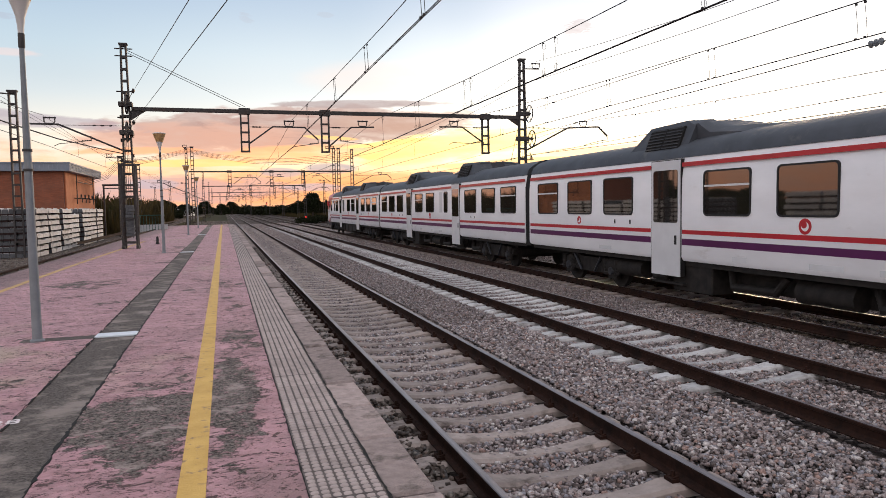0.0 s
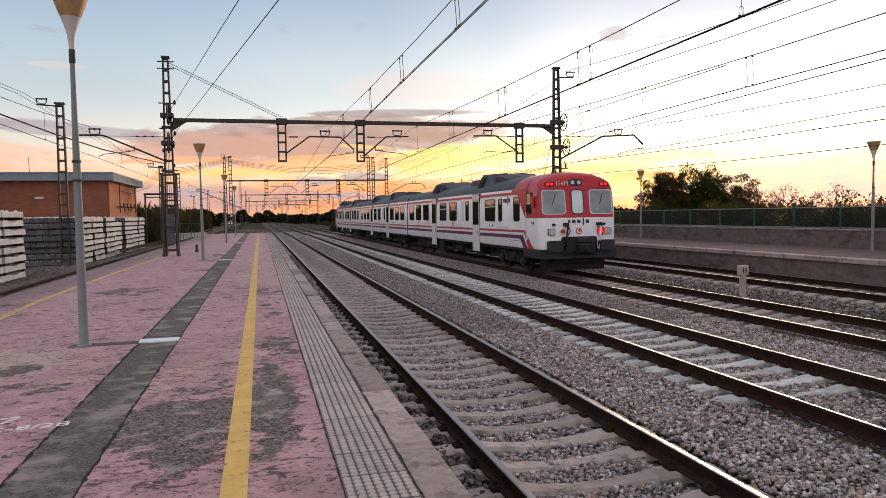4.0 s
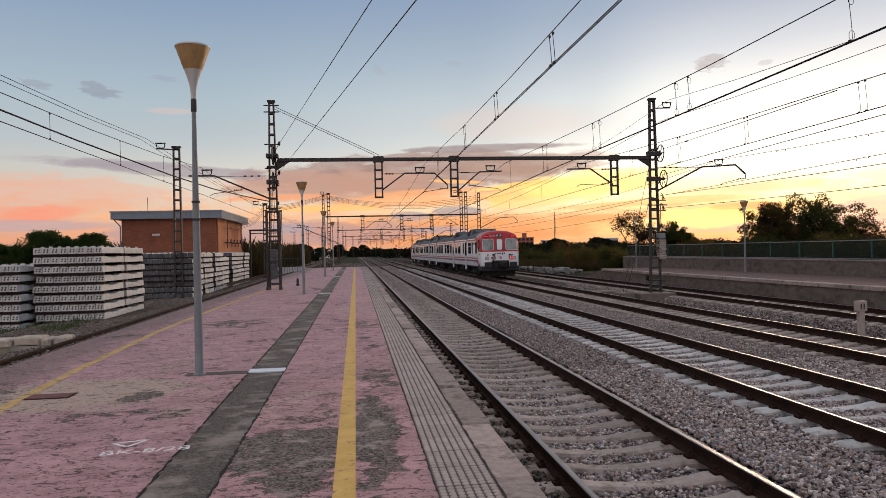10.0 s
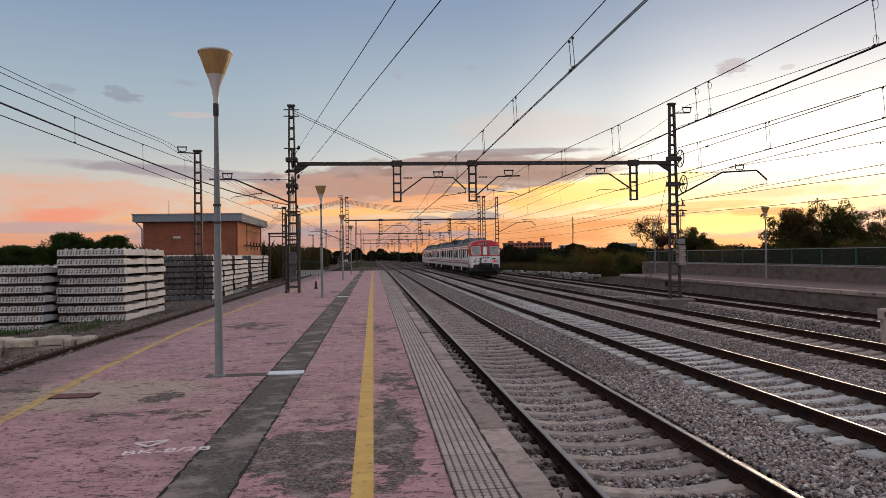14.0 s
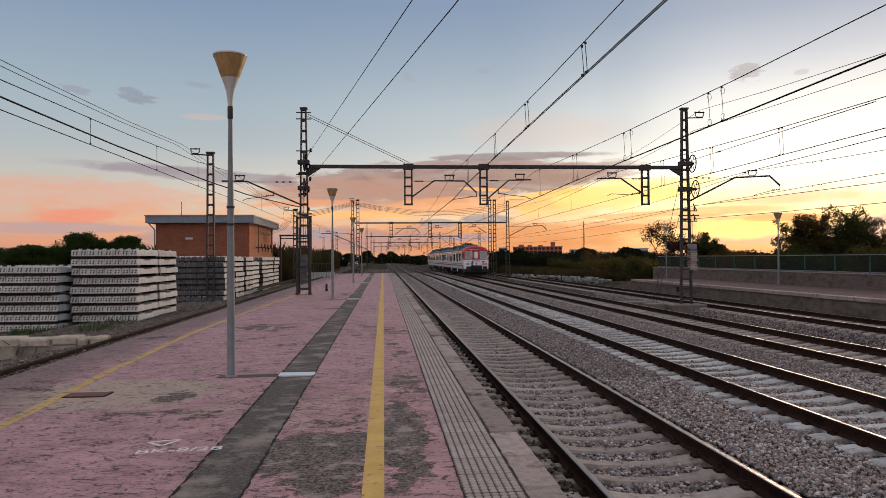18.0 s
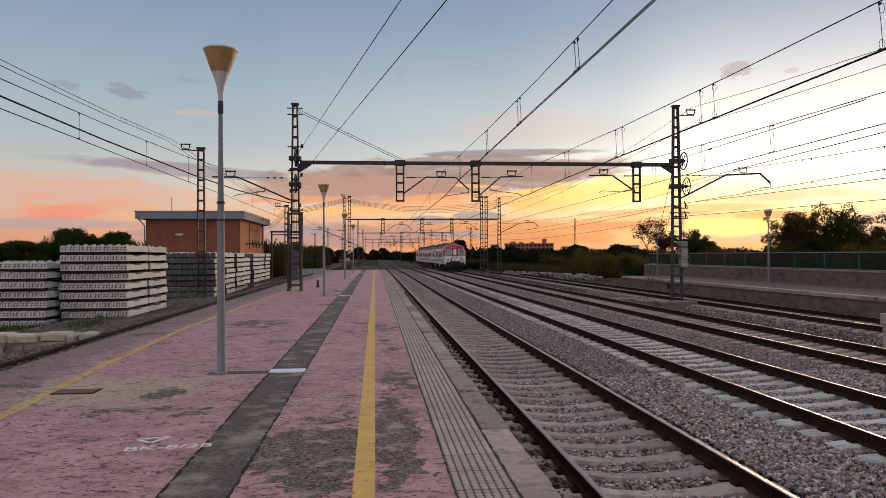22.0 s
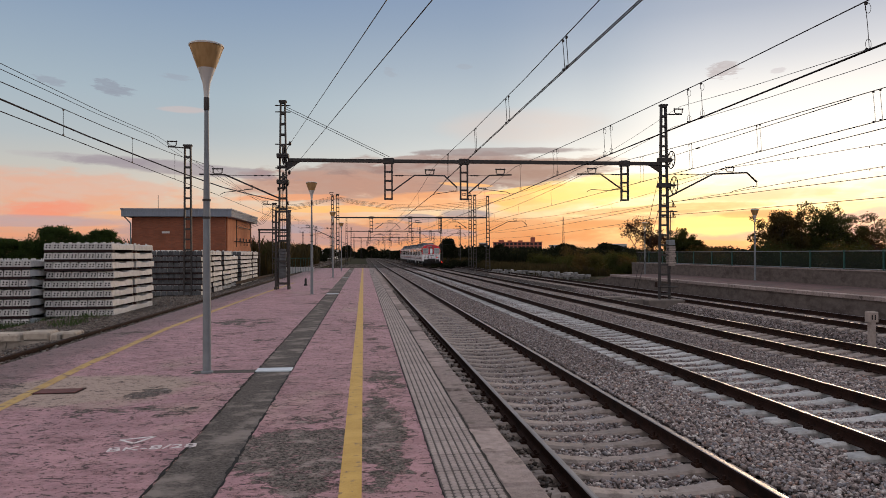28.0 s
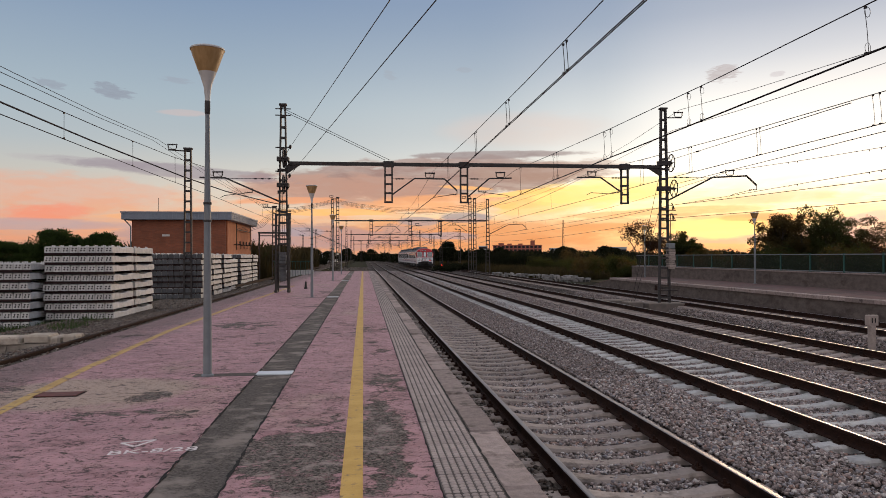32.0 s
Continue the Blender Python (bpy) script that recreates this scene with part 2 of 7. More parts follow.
# ---- materials ----
def material(name, c1, c2=None, scale=8.0, rough=0.7, metal=0.0, bump=0.0, bump_scale=40.0, c3=None, stain_scale=1.2, stain=(0.5, 0.65), per_piece=0.0, island=False, detail=5.0, stretch=(1, 1, 1), rough2=None, coat=0.0, spec=0.3, emit=None, emit_strength=0.0):
    """Two grains of colour (c1 to c2, with stains of c3), bump and gloss; per_piece varies the brightness from piece to piece."""
    m = bpy.data.materials.new(name)
    m.use_nodes = True
    N, L = m.node_tree.nodes, m.node_tree.links
    b = N["Principled BSDF"]
    b.inputs["Roughness"].default_value, b.inputs["Metallic"].default_value = rough, metal
    b.inputs["Coat Weight"].default_value = coat
    b.inputs["Specular IOR Level"].default_value = spec
    tc = N.new("ShaderNodeTexCoord").outputs["Object"]
    info = N.new("ShaderNodeObjectInfo").outputs["Random"]
    shift = N.new("ShaderNodeVectorMath")
    shift.operation = "MULTIPLY_ADD"
    shift.inputs[1].default_value = stretch
    off = N.new("ShaderNodeMath")
    off.operation = "MULTIPLY"
    off.inputs[1].default_value = 37.0 if per_piece else 0.0
    L.new(info, off.inputs[0])
    L.new(tc, shift.inputs[0])
    L.new(off.outputs[0], shift.inputs[2])
    v = shift.outputs[0]

    def tex(s, d=detail, r=0.6):
        n = N.new("ShaderNodeTexNoise")
        n.inputs["Scale"].default_value, n.inputs["Detail"].default_value, n.inputs["Roughness"].default_value = s, d, r
        L.new(v, n.inputs["Vector"])
        return n.outputs["Fac"]

    def mix(f, a, bb, kind="MIX"):
        n = N.new("ShaderNodeMix")
        n.data_type, n.blend_type = "RGBA", kind
        for i, x in ((0, f), (6, a), (7, bb)):
            if isinstance(x, tuple):
                n.inputs[i].default_value = (*x, 1)
            elif isinstance(x, (int, float)):
                n.inputs[i].default_value = x
            else:
                L.new(x, n.inputs[i])
        return n.outputs[2]

    def step(x, lo, hi):
        n = N.new("ShaderNodeMapRange")
        n.inputs[1].default_value, n.inputs[2].default_value = lo, hi
        L.new(x, n.inputs[0])
        return n.outputs[0]

    col = mix(step(tex(scale), 0.35, 0.65), c1, c2 or tuple(min(1, x * 0.8) for x in c1))
    if c3:
        col = mix(step(tex(stain_scale, 8.0, 0.65), *stain), col, c3)
    if per_piece:
        src = N.new("ShaderNodeNewGeometry").outputs["Random Per Island"] if island else info
        n = N.new("ShaderNodeMapRange")
        n.inputs[3].default_value, n.inputs[4].default_value = 1 - per_piece, 1 + per_piece
        L.new(src, n.inputs[0])
        hue = N.new("ShaderNodeHueSaturation")
        L.new(n.outputs[0], hue.inputs["Value"])
        L.new(col, hue.inputs["Color"])
        col = hue.outputs[0]
    L.new(col, b.inputs["Base Color"])
    if rough2 is not None:
        r = N.new("ShaderNodeMapRange")
        r.inputs[1].default_value, r.inputs[2].default_value, r.inputs[3].default_value, r.inputs[4].default_value = 0.35, 0.65, rough, rough2
        L.new(tex(scale * 0.7), r.inputs[0])
        L.new(r.outputs[0], b.inputs["Roughness"])
    if bump:
        n = N.new("ShaderNodeBump")
        n.inputs["Strength"].default_value, n.inputs["Distance"].default_value = bump, 0.01
        L.new(tex(bump_scale), n.inputs["Height"])
        L.new(n.outputs[0], b.inputs["Normal"])
    if emit:
        b.inputs["Emission Color"].default_value, b.inputs["Emission Strength"].default_value = (*emit, 1), emit_strength
    return m




def paving_material(name):
    """Pink paint that has flaked off in ragged patches down to speckled grey concrete."""
    m = bpy.data.materials.new(name)
    m.use_nodes = True
    N, L = m.node_tree.nodes, m.node_tree.links
    b = N["Principled BSDF"]
    b.inputs["Specular IOR Level"].default_value = 0.15
    tc = N.new("ShaderNodeTexCoord").outputs["Object"]

    def tex(scale, detail=6.0, rough=0.6, dist=0.0):
        n = N.new("ShaderNodeTexNoise")
        n.inputs["Scale"].default_value, n.inputs["Detail"].default_value, n.inputs["Roughness"].default_value, n.inputs["Distortion"].default_value = scale, detail, rough, dist
        L.new(tc, n.inputs["Vector"])
        return n.outputs["Fac"]

    def span(x, lo, hi, out0=0.0, out1=1.0):
        n = N.new("ShaderNodeMapRange")
        for i, v in enumerate((lo, hi, out0, out1)):
            n.inputs[i + 1].default_value = v
        L.new(x, n.inputs[0])
        return n.outputs[0]

    def calc(op, x, y):
        n = N.new("ShaderNodeMath")
        n.operation = op
        for i, v in enumerate((x, y)):
            if isinstance(v, (int, float)):
                n.inputs[i].default_value = v
            else:
                L.new(v, n.inputs[i])
        return n.outputs[0]

    def mix(f, c, d):
        n = N.new("ShaderNodeMix")
        n.data_type = "RGBA"
        for i, v in ((0, f), (6, c), (7, d)):
            if isinstance(v, tuple):
                n.inputs[i].default_value = (*v, 1)
            elif isinstance(v, (int, float)):
                n.inputs[i].default_value = v
            else:
                L.new(v, n.inputs[i])
        return n.outputs[2]

    axes = N.new("ShaderNodeSeparateXYZ")
    L.new(tc, axes.inputs[0])
    wide = N.new("ShaderNodeVectorMath")
    wide.operation = "MULTIPLY"
    wide.inputs[1].default_value = (0.82, 1.2, 1.0)
    L.new(tc, wide.inputs[0])

    def streak(scale, detail, rough, dist):
        n = N.new("ShaderNodeTexNoise")
        n.inputs["Scale"].default_value, n.inputs["Detail"].default_value, n.inputs["Roughness"].default_value, n.inputs["Distortion"].default_value = scale, detail, rough, dist
        L.new(wide.outputs[0], n.inputs["Vector"])
        return n.outputs["Fac"]

    def oval(cx, cy, rx, ry):
        u, v = calc("DIVIDE", calc("SUBTRACT", axes.outputs[0], cx), rx), calc("DIVIDE", calc("SUBTRACT", axes.outputs[1], cy), ry)
        return calc("ADD", calc("MULTIPLY", u, u), calc("MULTIPLY", v, v))

    # where feet and water have worn the paint through
    worn = None
    for cx, cy, rx, ry, k in WORN:
        o = span(oval(cx, cy, rx * 1.15, ry * 1.2), 1.6, 0.2, 0.0, 0.17 * k)
        worn = o if worn is None else calc("MAXIMUM", worn, o)
    large, middle, fine = tex(0.42, 3.0), tex(2.3, 10.0, 0.68, 0.6), streak(11.0, 9.0, 0.74, 0.7)
    wear = calc("ADD", calc("ADD", calc("MULTIPLY", large, 0.60), calc("MULTIPLY", middle, 0.62)), calc("MULTIPLY", fine, 0.40))
    wear = calc("ADD", wear, worn)
    gone = span(wear, 0.938, 0.949)
    rim = calc("MULTIPLY", span(wear, 0.921, 0.940), calc("SUBTRACT", 1.0, gone))
    pits = calc("MAXIMUM", span(streak(26.0, 6.0, 0.7, 0.3), 0.585, 0.615), span(streak(8.0, 10.0, 0.72, 1.1), 0.572, 0.586))
    crack = calc("MULTIPLY", span(calc("ABSOLUTE", calc("SUBTRACT", streak(1.3, 8.0, 0.7, 0.5), 0.5), 0.0), 0.006, 0.0), span(tex(0.8, 3.0), 0.5, 0.56))
    pits = calc("MAXIMUM", pits, crack)
    paint = mix(span(tex(1.1, 6.0), 0.35, 0.65), (0.51, 0.290, 0.308), (0.405, 0.226, 0.244))
    paint = mix(span(tex(0.33, 4.0), 0.60, 0.68), paint, (0.43, 0.30, 0.255))
    paint = mix(span(streak(3.6, 9.0, 0.7, 0.5), 0.46, 0.66), paint, (0.275, 0.148, 0.157))
    paint = mix(calc("MULTIPLY", span(streak(0.55, 7.0, 0.68, 0.4), 0.56, 0.68), 0.6), paint, (0.20, 0.13, 0.127))
    paint = mix(calc("MULTIPLY", span(tex(6.5, 9.0, 0.75, 0.4), 0.48, 0.66), 0.55), paint, (0.25, 0.172, 0.17))
    # a sandy stain by the hatch, and brown dirt swept to the siding's edge
    blot = calc("ADD", oval(-5.45, 9.0, 1.35, 1.0), calc("MULTIPLY", tex(1.6, 6.0), 2.2))
    paint = mix(calc("MULTIPLY", span(blot, 2.3, 1.75), 0.92), paint, (0.40, 0.30, 0.24))
    swept = span(calc("ADD", axes.outputs[0], calc("MULTIPLY", tex(0.8, 8.0, 0.68, 0.4), 2.2)), -4.95, -5.75)
    paint = mix(calc("MULTIPLY", swept, 0.72), paint, (0.15, 0.105, 0.095))
    paint = mix(calc("MULTIPLY", pits, 0.92), paint, (0.055, 0.032, 0.030))
    grain = span(tex(44.0, 5.0, 0.78), 0.40, 0.62)
    concrete = mix(grain, (0.014, 0.012, 0.011), (0.23, 0.198, 0.178))
    concrete = mix(span(tex(3.2, 8.0, 0.7), 0.53, 0.62), concrete, (0.31, 0.255, 0.235))
    concrete = mix(calc("MULTIPLY", span(streak(17.0, 8.0, 0.75, 0.6), 0.56, 0.60), 0.8), concrete, (0.33, 0.20, 0.205))
    col = mix(gone, paint, concrete)
    col = mix(calc("MULTIPLY", rim, 0.9), col, (0.035, 0.022, 0.020))
    L.new(col, b.inputs["Base Color"])
    L.new(span(gone, 0, 1, 0.55, 0.88), b.inputs["Roughness"])
    bu = N.new("ShaderNodeBump")
    bu.inputs["Strength"].default_value, bu.inputs["Distance"].default_value = 0.9, 0.007
    h = calc("SUBTRACT", calc("MULTIPLY", grain, 0.25), gone)
    L.new(calc("SUBTRACT", h, calc("MULTIPLY", pits, 0.5)), bu.inputs["Height"])
    L.new(bu.outputs[0], b.inputs["Normal"])
    return m


# worn patches: middle, half width, half length, how bare
WORN = [(-2.77, 6.08, 0.43, 0.49, 1.0), (-2.63, 5.48, 0.27, 0.56, 1.0), (-1.96, 6.24, 0.17, 1.41, 1.0), (-1.91, 9.56, 0.24, 1.29, 0.8), (-4.61, 7.63, 0.58, 0.33, 0.8), (-4.61, 8.59, 0.25, 0.34, 0.7), (-4.75, 17.25, 0.86, 0.86, 0.8), (-1.91, 12.79, 0.26, 0.98, 0.6), (-5.66, 7.73, 0.21, 0.67, 0.6), (-1.4, 17.59, 0.21, 1.13, 0.5), (-3.77, 13.71, 0.44, 0.54, 0.45), (-4.71, 6.26, 0.19, 0.13, 0.5)]
M_PAVE = paving_material("worn_pink_paint")
M_STRIP = material("dark_cement_strip", (0.040, 0.035, 0.032), (0.150, 0.130, 0.118), 55, 0.88, bump=0.6, bump_scale=110, c3=(0.235, 0.20, 0.18), stain_scale=2.1, stain=(0.50, 0.62), stretch=(0.9, 1.2, 1), spec=0.15, detail=8.0)
M_YELLOW = material("worn_yellow_paint", (0.60, 0.385, 0.115), (0.50, 0.31, 0.085), 5, 0.6, bump=0.3, bump_scale=70, c3=(0.26, 0.175, 0.10), stain_scale=9, stain=(0.58, 0.66), spec=0.15, detail=8.0)
M_YELLOW_OLD = material("faded_yellow_paint", (0.50, 0.34, 0.13), (0.40, 0.26, 0.11), 4, 0.7, bump=0.25, bump_scale=70, c3=(0.22, 0.15, 0.12), stain_scale=6, stain=(0.55, 0.62), spec=0.15)
M_TACTILE = material("dirty_tactile_tile", (0.125, 0.105, 0.097), (0.095, 0.079, 0.073), 12, 0.85, bump=0.3, per_piece=0.10, spec=0.15)
M_DOT = material("worn_pale_stud", (0.40, 0.335, 0.312), (0.31, 0.258, 0.24), 9, 0.75, per_piece=0.10, spec=0.15)
M_KERB = material("grey_concrete_kerb", (0.345, 0.276, 0.256), (0.245, 0.196, 0.182), 14, 0.85, bump=0.9, bump_scale=55, c3=(0.115, 0.092, 0.082), stain_scale=4, stain=(0.54, 0.66), per_piece=0.24, spec=0.15, detail=8.0)
M_WALLBASE = material("stained_concrete", (0.1742, 0.1462, 0.1318), (0.1275, 0.1080, 0.0978), 3, 0.85, bump=0.5, bump_scale=25, c3=(0.13, 0.115, 0.11), stain_scale=1.2, stain=(0.5, 0.7), spec=0.15)
M_SLEEPER = material("grey_concrete_sleeper", (0.50, 0.49, 0.485), (0.37, 0.36, 0.355), 9, 0.8, bump=0.35, bump_scale=60, c3=(0.16, 0.14, 0.127), stain_scale=4, stain=(0.52, 0.70), per_piece=0.18, spec=0.15)
M_SLEEPER_DIRTY = material("brown_dusted_sleeper", (0.345, 0.288, 0.260), (0.265, 0.222, 0.20), 9, 0.85, bump=0.35, bump_scale=60, c3=(0.13, 0.105, 0.092), stain_scale=4, stain=(0.54, 0.70), per_piece=0.18, spec=0.15)
M_RUST = material("rusty_rail_steel", (0.021, 0.0105, 0.008), (0.035, 0.0165, 0.0115), 18, 0.8, bump=0.3, bump_scale=120, c3=(0.010, 0.007, 0.006), stain_scale=3, stain=(0.5, 0.7), spec=0.1)
M_STEEL = material("polished_rail_steel", (0.33, 0.285, 0.275), (0.22, 0.185, 0.175), 30, 0.30, metal=1.0, rough2=0.42, stretch=(1, 0.05, 1))
M_STONE = material("granite_ballast", (0.30, 0.25, 0.24), (0.20, 0.17, 0.168), 14, 0.85, bump=0.4, bump_scale=60, spec=0.15)
n_tree = M_STONE.node_tree
n_ramp = n_tree.nodes.new("ShaderNodeValToRGB")
n_ramp.color_ramp.interpolation = "CONSTANT"
for i, (p, c) in enumerate(((0.0, (0.10, 0.082, 0.078)), (0.14, (0.195, 0.162, 0.157)), (0.34, (0.275, 0.220, 0.208)), (0.54, (0.36, 0.308, 0.295)), (0.72, (0.245, 0.232, 0.247)), (0.84, (0.50, 0.455, 0.437)), (0.94, (0.31, 0.212, 0.182)))):
    el = n_ramp.color_ramp.elements[i] if i < 2 else n_ramp.color_ramp.elements.new(p)
    el.position, el.color = p, (*c, 1)
n_tree.links.new(n_tree.nodes.new("ShaderNodeNewGeometry").outputs["Random Per Island"], n_ramp.inputs[0])
n_mix = n_tree.nodes.new("ShaderNodeMix")
n_mix.data_type, n_mix.blend_type = "RGBA", "MULTIPLY"
n_mix.inputs[0].default_value = 0.55
n_tree.links.new(n_ramp.outputs[0], n_mix.inputs[6])
n_noise = n_tree.nodes.new("ShaderNodeTexNoise")
n_noise.inputs["Scale"].default_value = 45
n_tree.links.new(n_tree.nodes.new("ShaderNodeTexCoord").outputs["Object"], n_noise.inputs["Vector"])
n_gain = n_tree.nodes.new("ShaderNodeMapRange")
for i, v in enumerate((0.3, 0.7, 0.5, 1.6)):
    n_gain.inputs[i + 1].default_value = v
n_tree.links.new(n_noise.outputs["Fac"], n_gain.inputs[0])
n_tree.links.new(n_gain.outputs[0], n_mix.inputs[7])
n_tree.links.new(n_mix.outputs[2], n_tree.nodes["Principled BSDF"].inputs["Base Color"])
M_STONE_DIRT_SHADE = M_STONE.copy()
M_STONE_DIRT_SHADE.name = "dirty_brown_stone"
for node in M_STONE_DIRT_SHADE.node_tree.nodes:
    if node.type == "VALTORGB":
        for el in node.color_ramp.elements:
            r, g, b, _ = el.color
            el.color = (r * 0.46, g * 0.45, b * 0.41, 1)
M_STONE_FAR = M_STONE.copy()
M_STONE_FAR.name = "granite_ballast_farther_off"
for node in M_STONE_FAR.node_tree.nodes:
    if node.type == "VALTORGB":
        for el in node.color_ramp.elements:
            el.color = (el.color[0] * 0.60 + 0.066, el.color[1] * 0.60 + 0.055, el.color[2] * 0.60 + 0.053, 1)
M_GALV = material("weathered_mast_steel", (0.062, 0.057, 0.056), (0.040, 0.036, 0.035), 9, 0.7, metal=0.2, c3=(0.055, 0.034, 0.026), stain_scale=3, stain=(0.55, 0.7))
M_POLE = material("grey_painted_pole", (0.20, 0.22, 0.235), (0.16, 0.175, 0.19), 6, 0.55, c3=(0.12, 0.11, 0.10), stain_scale=5, stain=(0.6, 0.75))
M_WIRE = material("dark_copper_wire", (0.035, 0.03, 0.03), rough=0.6, metal=0.4)
M_INSUL = material("dark_insulator", (0.03, 0.022, 0.02), rough=0.3)
M_CREAM = material("aged_yellow_lamp_shade", (0.43, 0.275, 0.125), (0.31, 0.185, 0.075), 14, 0.5, stretch=(1, 1, 0.15))
M_WHITEPL = material("pale_grey_plastic", (0.56, 0.55, 0.53), (0.48, 0.47, 0.45), 5, 0.45)
M_BRICK = material("orange_brick", (0.34, 0.115, 0.055), (0.26, 0.085, 0.042), 6, 0.85, bump=0.3, per_piece=0.18)
M_ROOFGREY = material("blue_grey_fascia", (0.225, 0.255, 0.305), (0.18, 0.205, 0.25), 1.5, 0.55, c3=(0.13, 0.13, 0.14), stain_scale=0.8, stain=(0.58, 0.75))
M_WOOD = material("dark_wood_spacer", (0.026, 0.011, 0.011), (0.015, 0.007, 0.007), 10, 0.85)
M_NEWCON = material("pale_new_concrete", (0.60, 0.585, 0.57), (0.48, 0.466, 0.453), 5, 0.8, bump=0.2, bump_scale=40, c3=(0.36, 0.34, 0.325), stain_scale=2.2, stain=(0.58, 0.75), per_piece=0.10)
M_OLDCON = material("dark_grey_concrete", (0.1044, 0.1080, 0.1152), (0.0720, 0.0756, 0.0806), 4, 0.85, bump=0.25, bump_scale=40, per_piece=0.15)
M_HOLE = material("black_socket", (0.012, 0.012, 0.012), rough=0.9)


def leafy(name, c1, c2, glow):
    """A leaf surface that lets some of the light behind it through."""
    m = material(name, c1, c2, 1.2, 0.65, per_piece=0.45, island=True, spec=0.1)
    N, L = m.node_tree.nodes, m.node_tree.links
    tr = N.new("ShaderNodeBsdfTranslucent")
    tr.inputs["Color"].default_value = (*glow, 1)
    mx = N.new("ShaderNodeMixShader")
    mx.inputs[0].default_value = 0.45
    L.new(N["Principled BSDF"].outputs[0], mx.inputs[1])
    L.new(tr.outputs[0], mx.inputs[2])
    L.new(mx.outputs[0], N["Material Output"].inputs["Surface"])
    return m


M_LEAF = leafy("dark_green_leaves", (0.016, 0.026, 0.008), (0.030, 0.040, 0.012), (0.075, 0.070, 0.014))
M_LEAF_DRY = leafy("olive_leaves", (0.034, 0.032, 0.013), (0.052, 0.041, 0.017), (0.13, 0.078, 0.020))
M_LEAF_RUST = leafy("rusty_dry_leaves", (0.030, 0.017, 0.011), (0.020, 0.012, 0.008), (0.075, 0.028, 0.010))
M_PINE = leafy("pine_needles", (0.018, 0.036, 0.009), (0.034, 0.056, 0.014), (0.045, 0.07, 0.014))
M_LEAF_FAR = material("far_dark_foliage", (0.010, 0.013, 0.006), (0.017, 0.019, 0.009), 1.2, 0.8, per_piece=0.4, island=True, spec=0.05)
M_REED = leafy("dry_reed_grass", (0.034, 0.030, 0.015), (0.052, 0.042, 0.021), (0.05, 0.038, 0.014))
M_BARK = material("grey_bark", (0.05, 0.038, 0.030), (0.032, 0.024, 0.019), 8, 0.9, bump=0.5, bump_scale=20)
M_GRASS = material("rough_grass", (0.030, 0.062, 0.013), (0.055, 0.080, 0.022), 3, 0.8, per_piece=0.4, island=True)
M_WHITE = material("white_train_paint", (0.80, 0.81, 0.84), (0.73, 0.74, 0.765), 1.2, 0.35, c3=(0.46, 0.44, 0.42), stain_scale=1.4, stain=(0.62, 0.85), stretch=(1, 0.6, 1.6), coat=0.15)
M_RED = material("red_train_paint", (0.42, 0.018, 0.028), (0.35, 0.014, 0.023), 1.2, 0.35, coat=0.2)
M_PURPLE = material("purple_train_paint", (0.085, 0.012, 0.075), (0.07, 0.01, 0.062), 1.2, 0.4)
M_ROOF = material("dark_grey_train_roof", (0.055, 0.060, 0.071), (0.036, 0.040, 0.047), 1.4, 0.55, c3=(0.11, 0.105, 0.10), stain_scale=2, stain=(0.58, 0.75))
M_UNDER = material("grimy_underframe", (0.013, 0.012, 0.012), (0.026, 0.023, 0.021), 5, 0.75, bump=0.3, spec=0.2)
M_GLASS = material("dark_tinted_glass", (0.012, 0.010, 0.009), (0.016, 0.014, 0.012), 1, 0.03, spec=0.9, coat=1.0)
# windscreen base colours are lightened to carry the sky's reflection
M_CABGLASS = material("reflection_pale_windscreen", (0.50, 0.55, 0.57), (0.40, 0.45, 0.47), 1.5, 0.08, metal=0.3, spec=0.9, coat=1.0)
M_SCREEN = material("grey_reflecting_windscreen", (0.15, 0.175, 0.18), (0.085, 0.10, 0.105), 1.8, 0.06, metal=0.25, spec=0.9, coat=1.0)
M_RUBBER = material("black_rubber", (0.016, 0.016, 0.017), rough=0.6)
M_GREYPAINT = material("dark_grey_train_paint", (0.026, 0.028, 0.034), (0.018, 0.02, 0.024), 3, 0.5)
M_DOORGREY = material("pale_grey_door_paint", (0.60, 0.61, 0.63), (0.53, 0.54, 0.56), 1.5, 0.4, c3=(0.4, 0.39, 0.38), stain_scale=1.6, stain=(0.62, 0.85))
M_TAIL = material("red_tail_light", (0.3, 0.005, 0.01), rough=0.2, emit=(1.0, 0.012, 0.02), emit_strength=1.6)
M_LENS = material("clear_lamp_lens", (0.5, 0.52, 0.5), rough=0.12, spec=0.8)
M_INK = material("dark_grey_lettering", (0.06, 0.05, 0.07), rough=0.5)
M_LETTER = material("pale_lettering", (0.6, 0.58, 0.58), rough=0.5)
M_FENCE = material("green_fence_paint", (0.02, 0.075, 0.06), (0.015, 0.06, 0.05), 5, 0.5)
M_REDBRICKFAR = material("red_brick_block", (0.3510, 0.1148, 0.0810), (0.2835, 0.0945, 0.0675), 0.6, 0.85)
M_FARWHITE = material("pale_render", (0.5, 0.5, 0.5), (0.42, 0.42, 0.43), 0.6, 0.8)
M_FARGLASS = material("dark_window_glass", (0.03, 0.03, 0.035), rough=0.15)
M_METALPLATE = material("pale_galvanised_plate", (0.62, 0.66, 0.70), (0.55, 0.59, 0.63), 12, 0.5, bump=0.2)
M_SIGNALRED = material("red_signal_light", (0.6, 0.02, 0.01), rough=0.3, emit=(1.0, 0.03, 0.02), emit_strength=6.0)


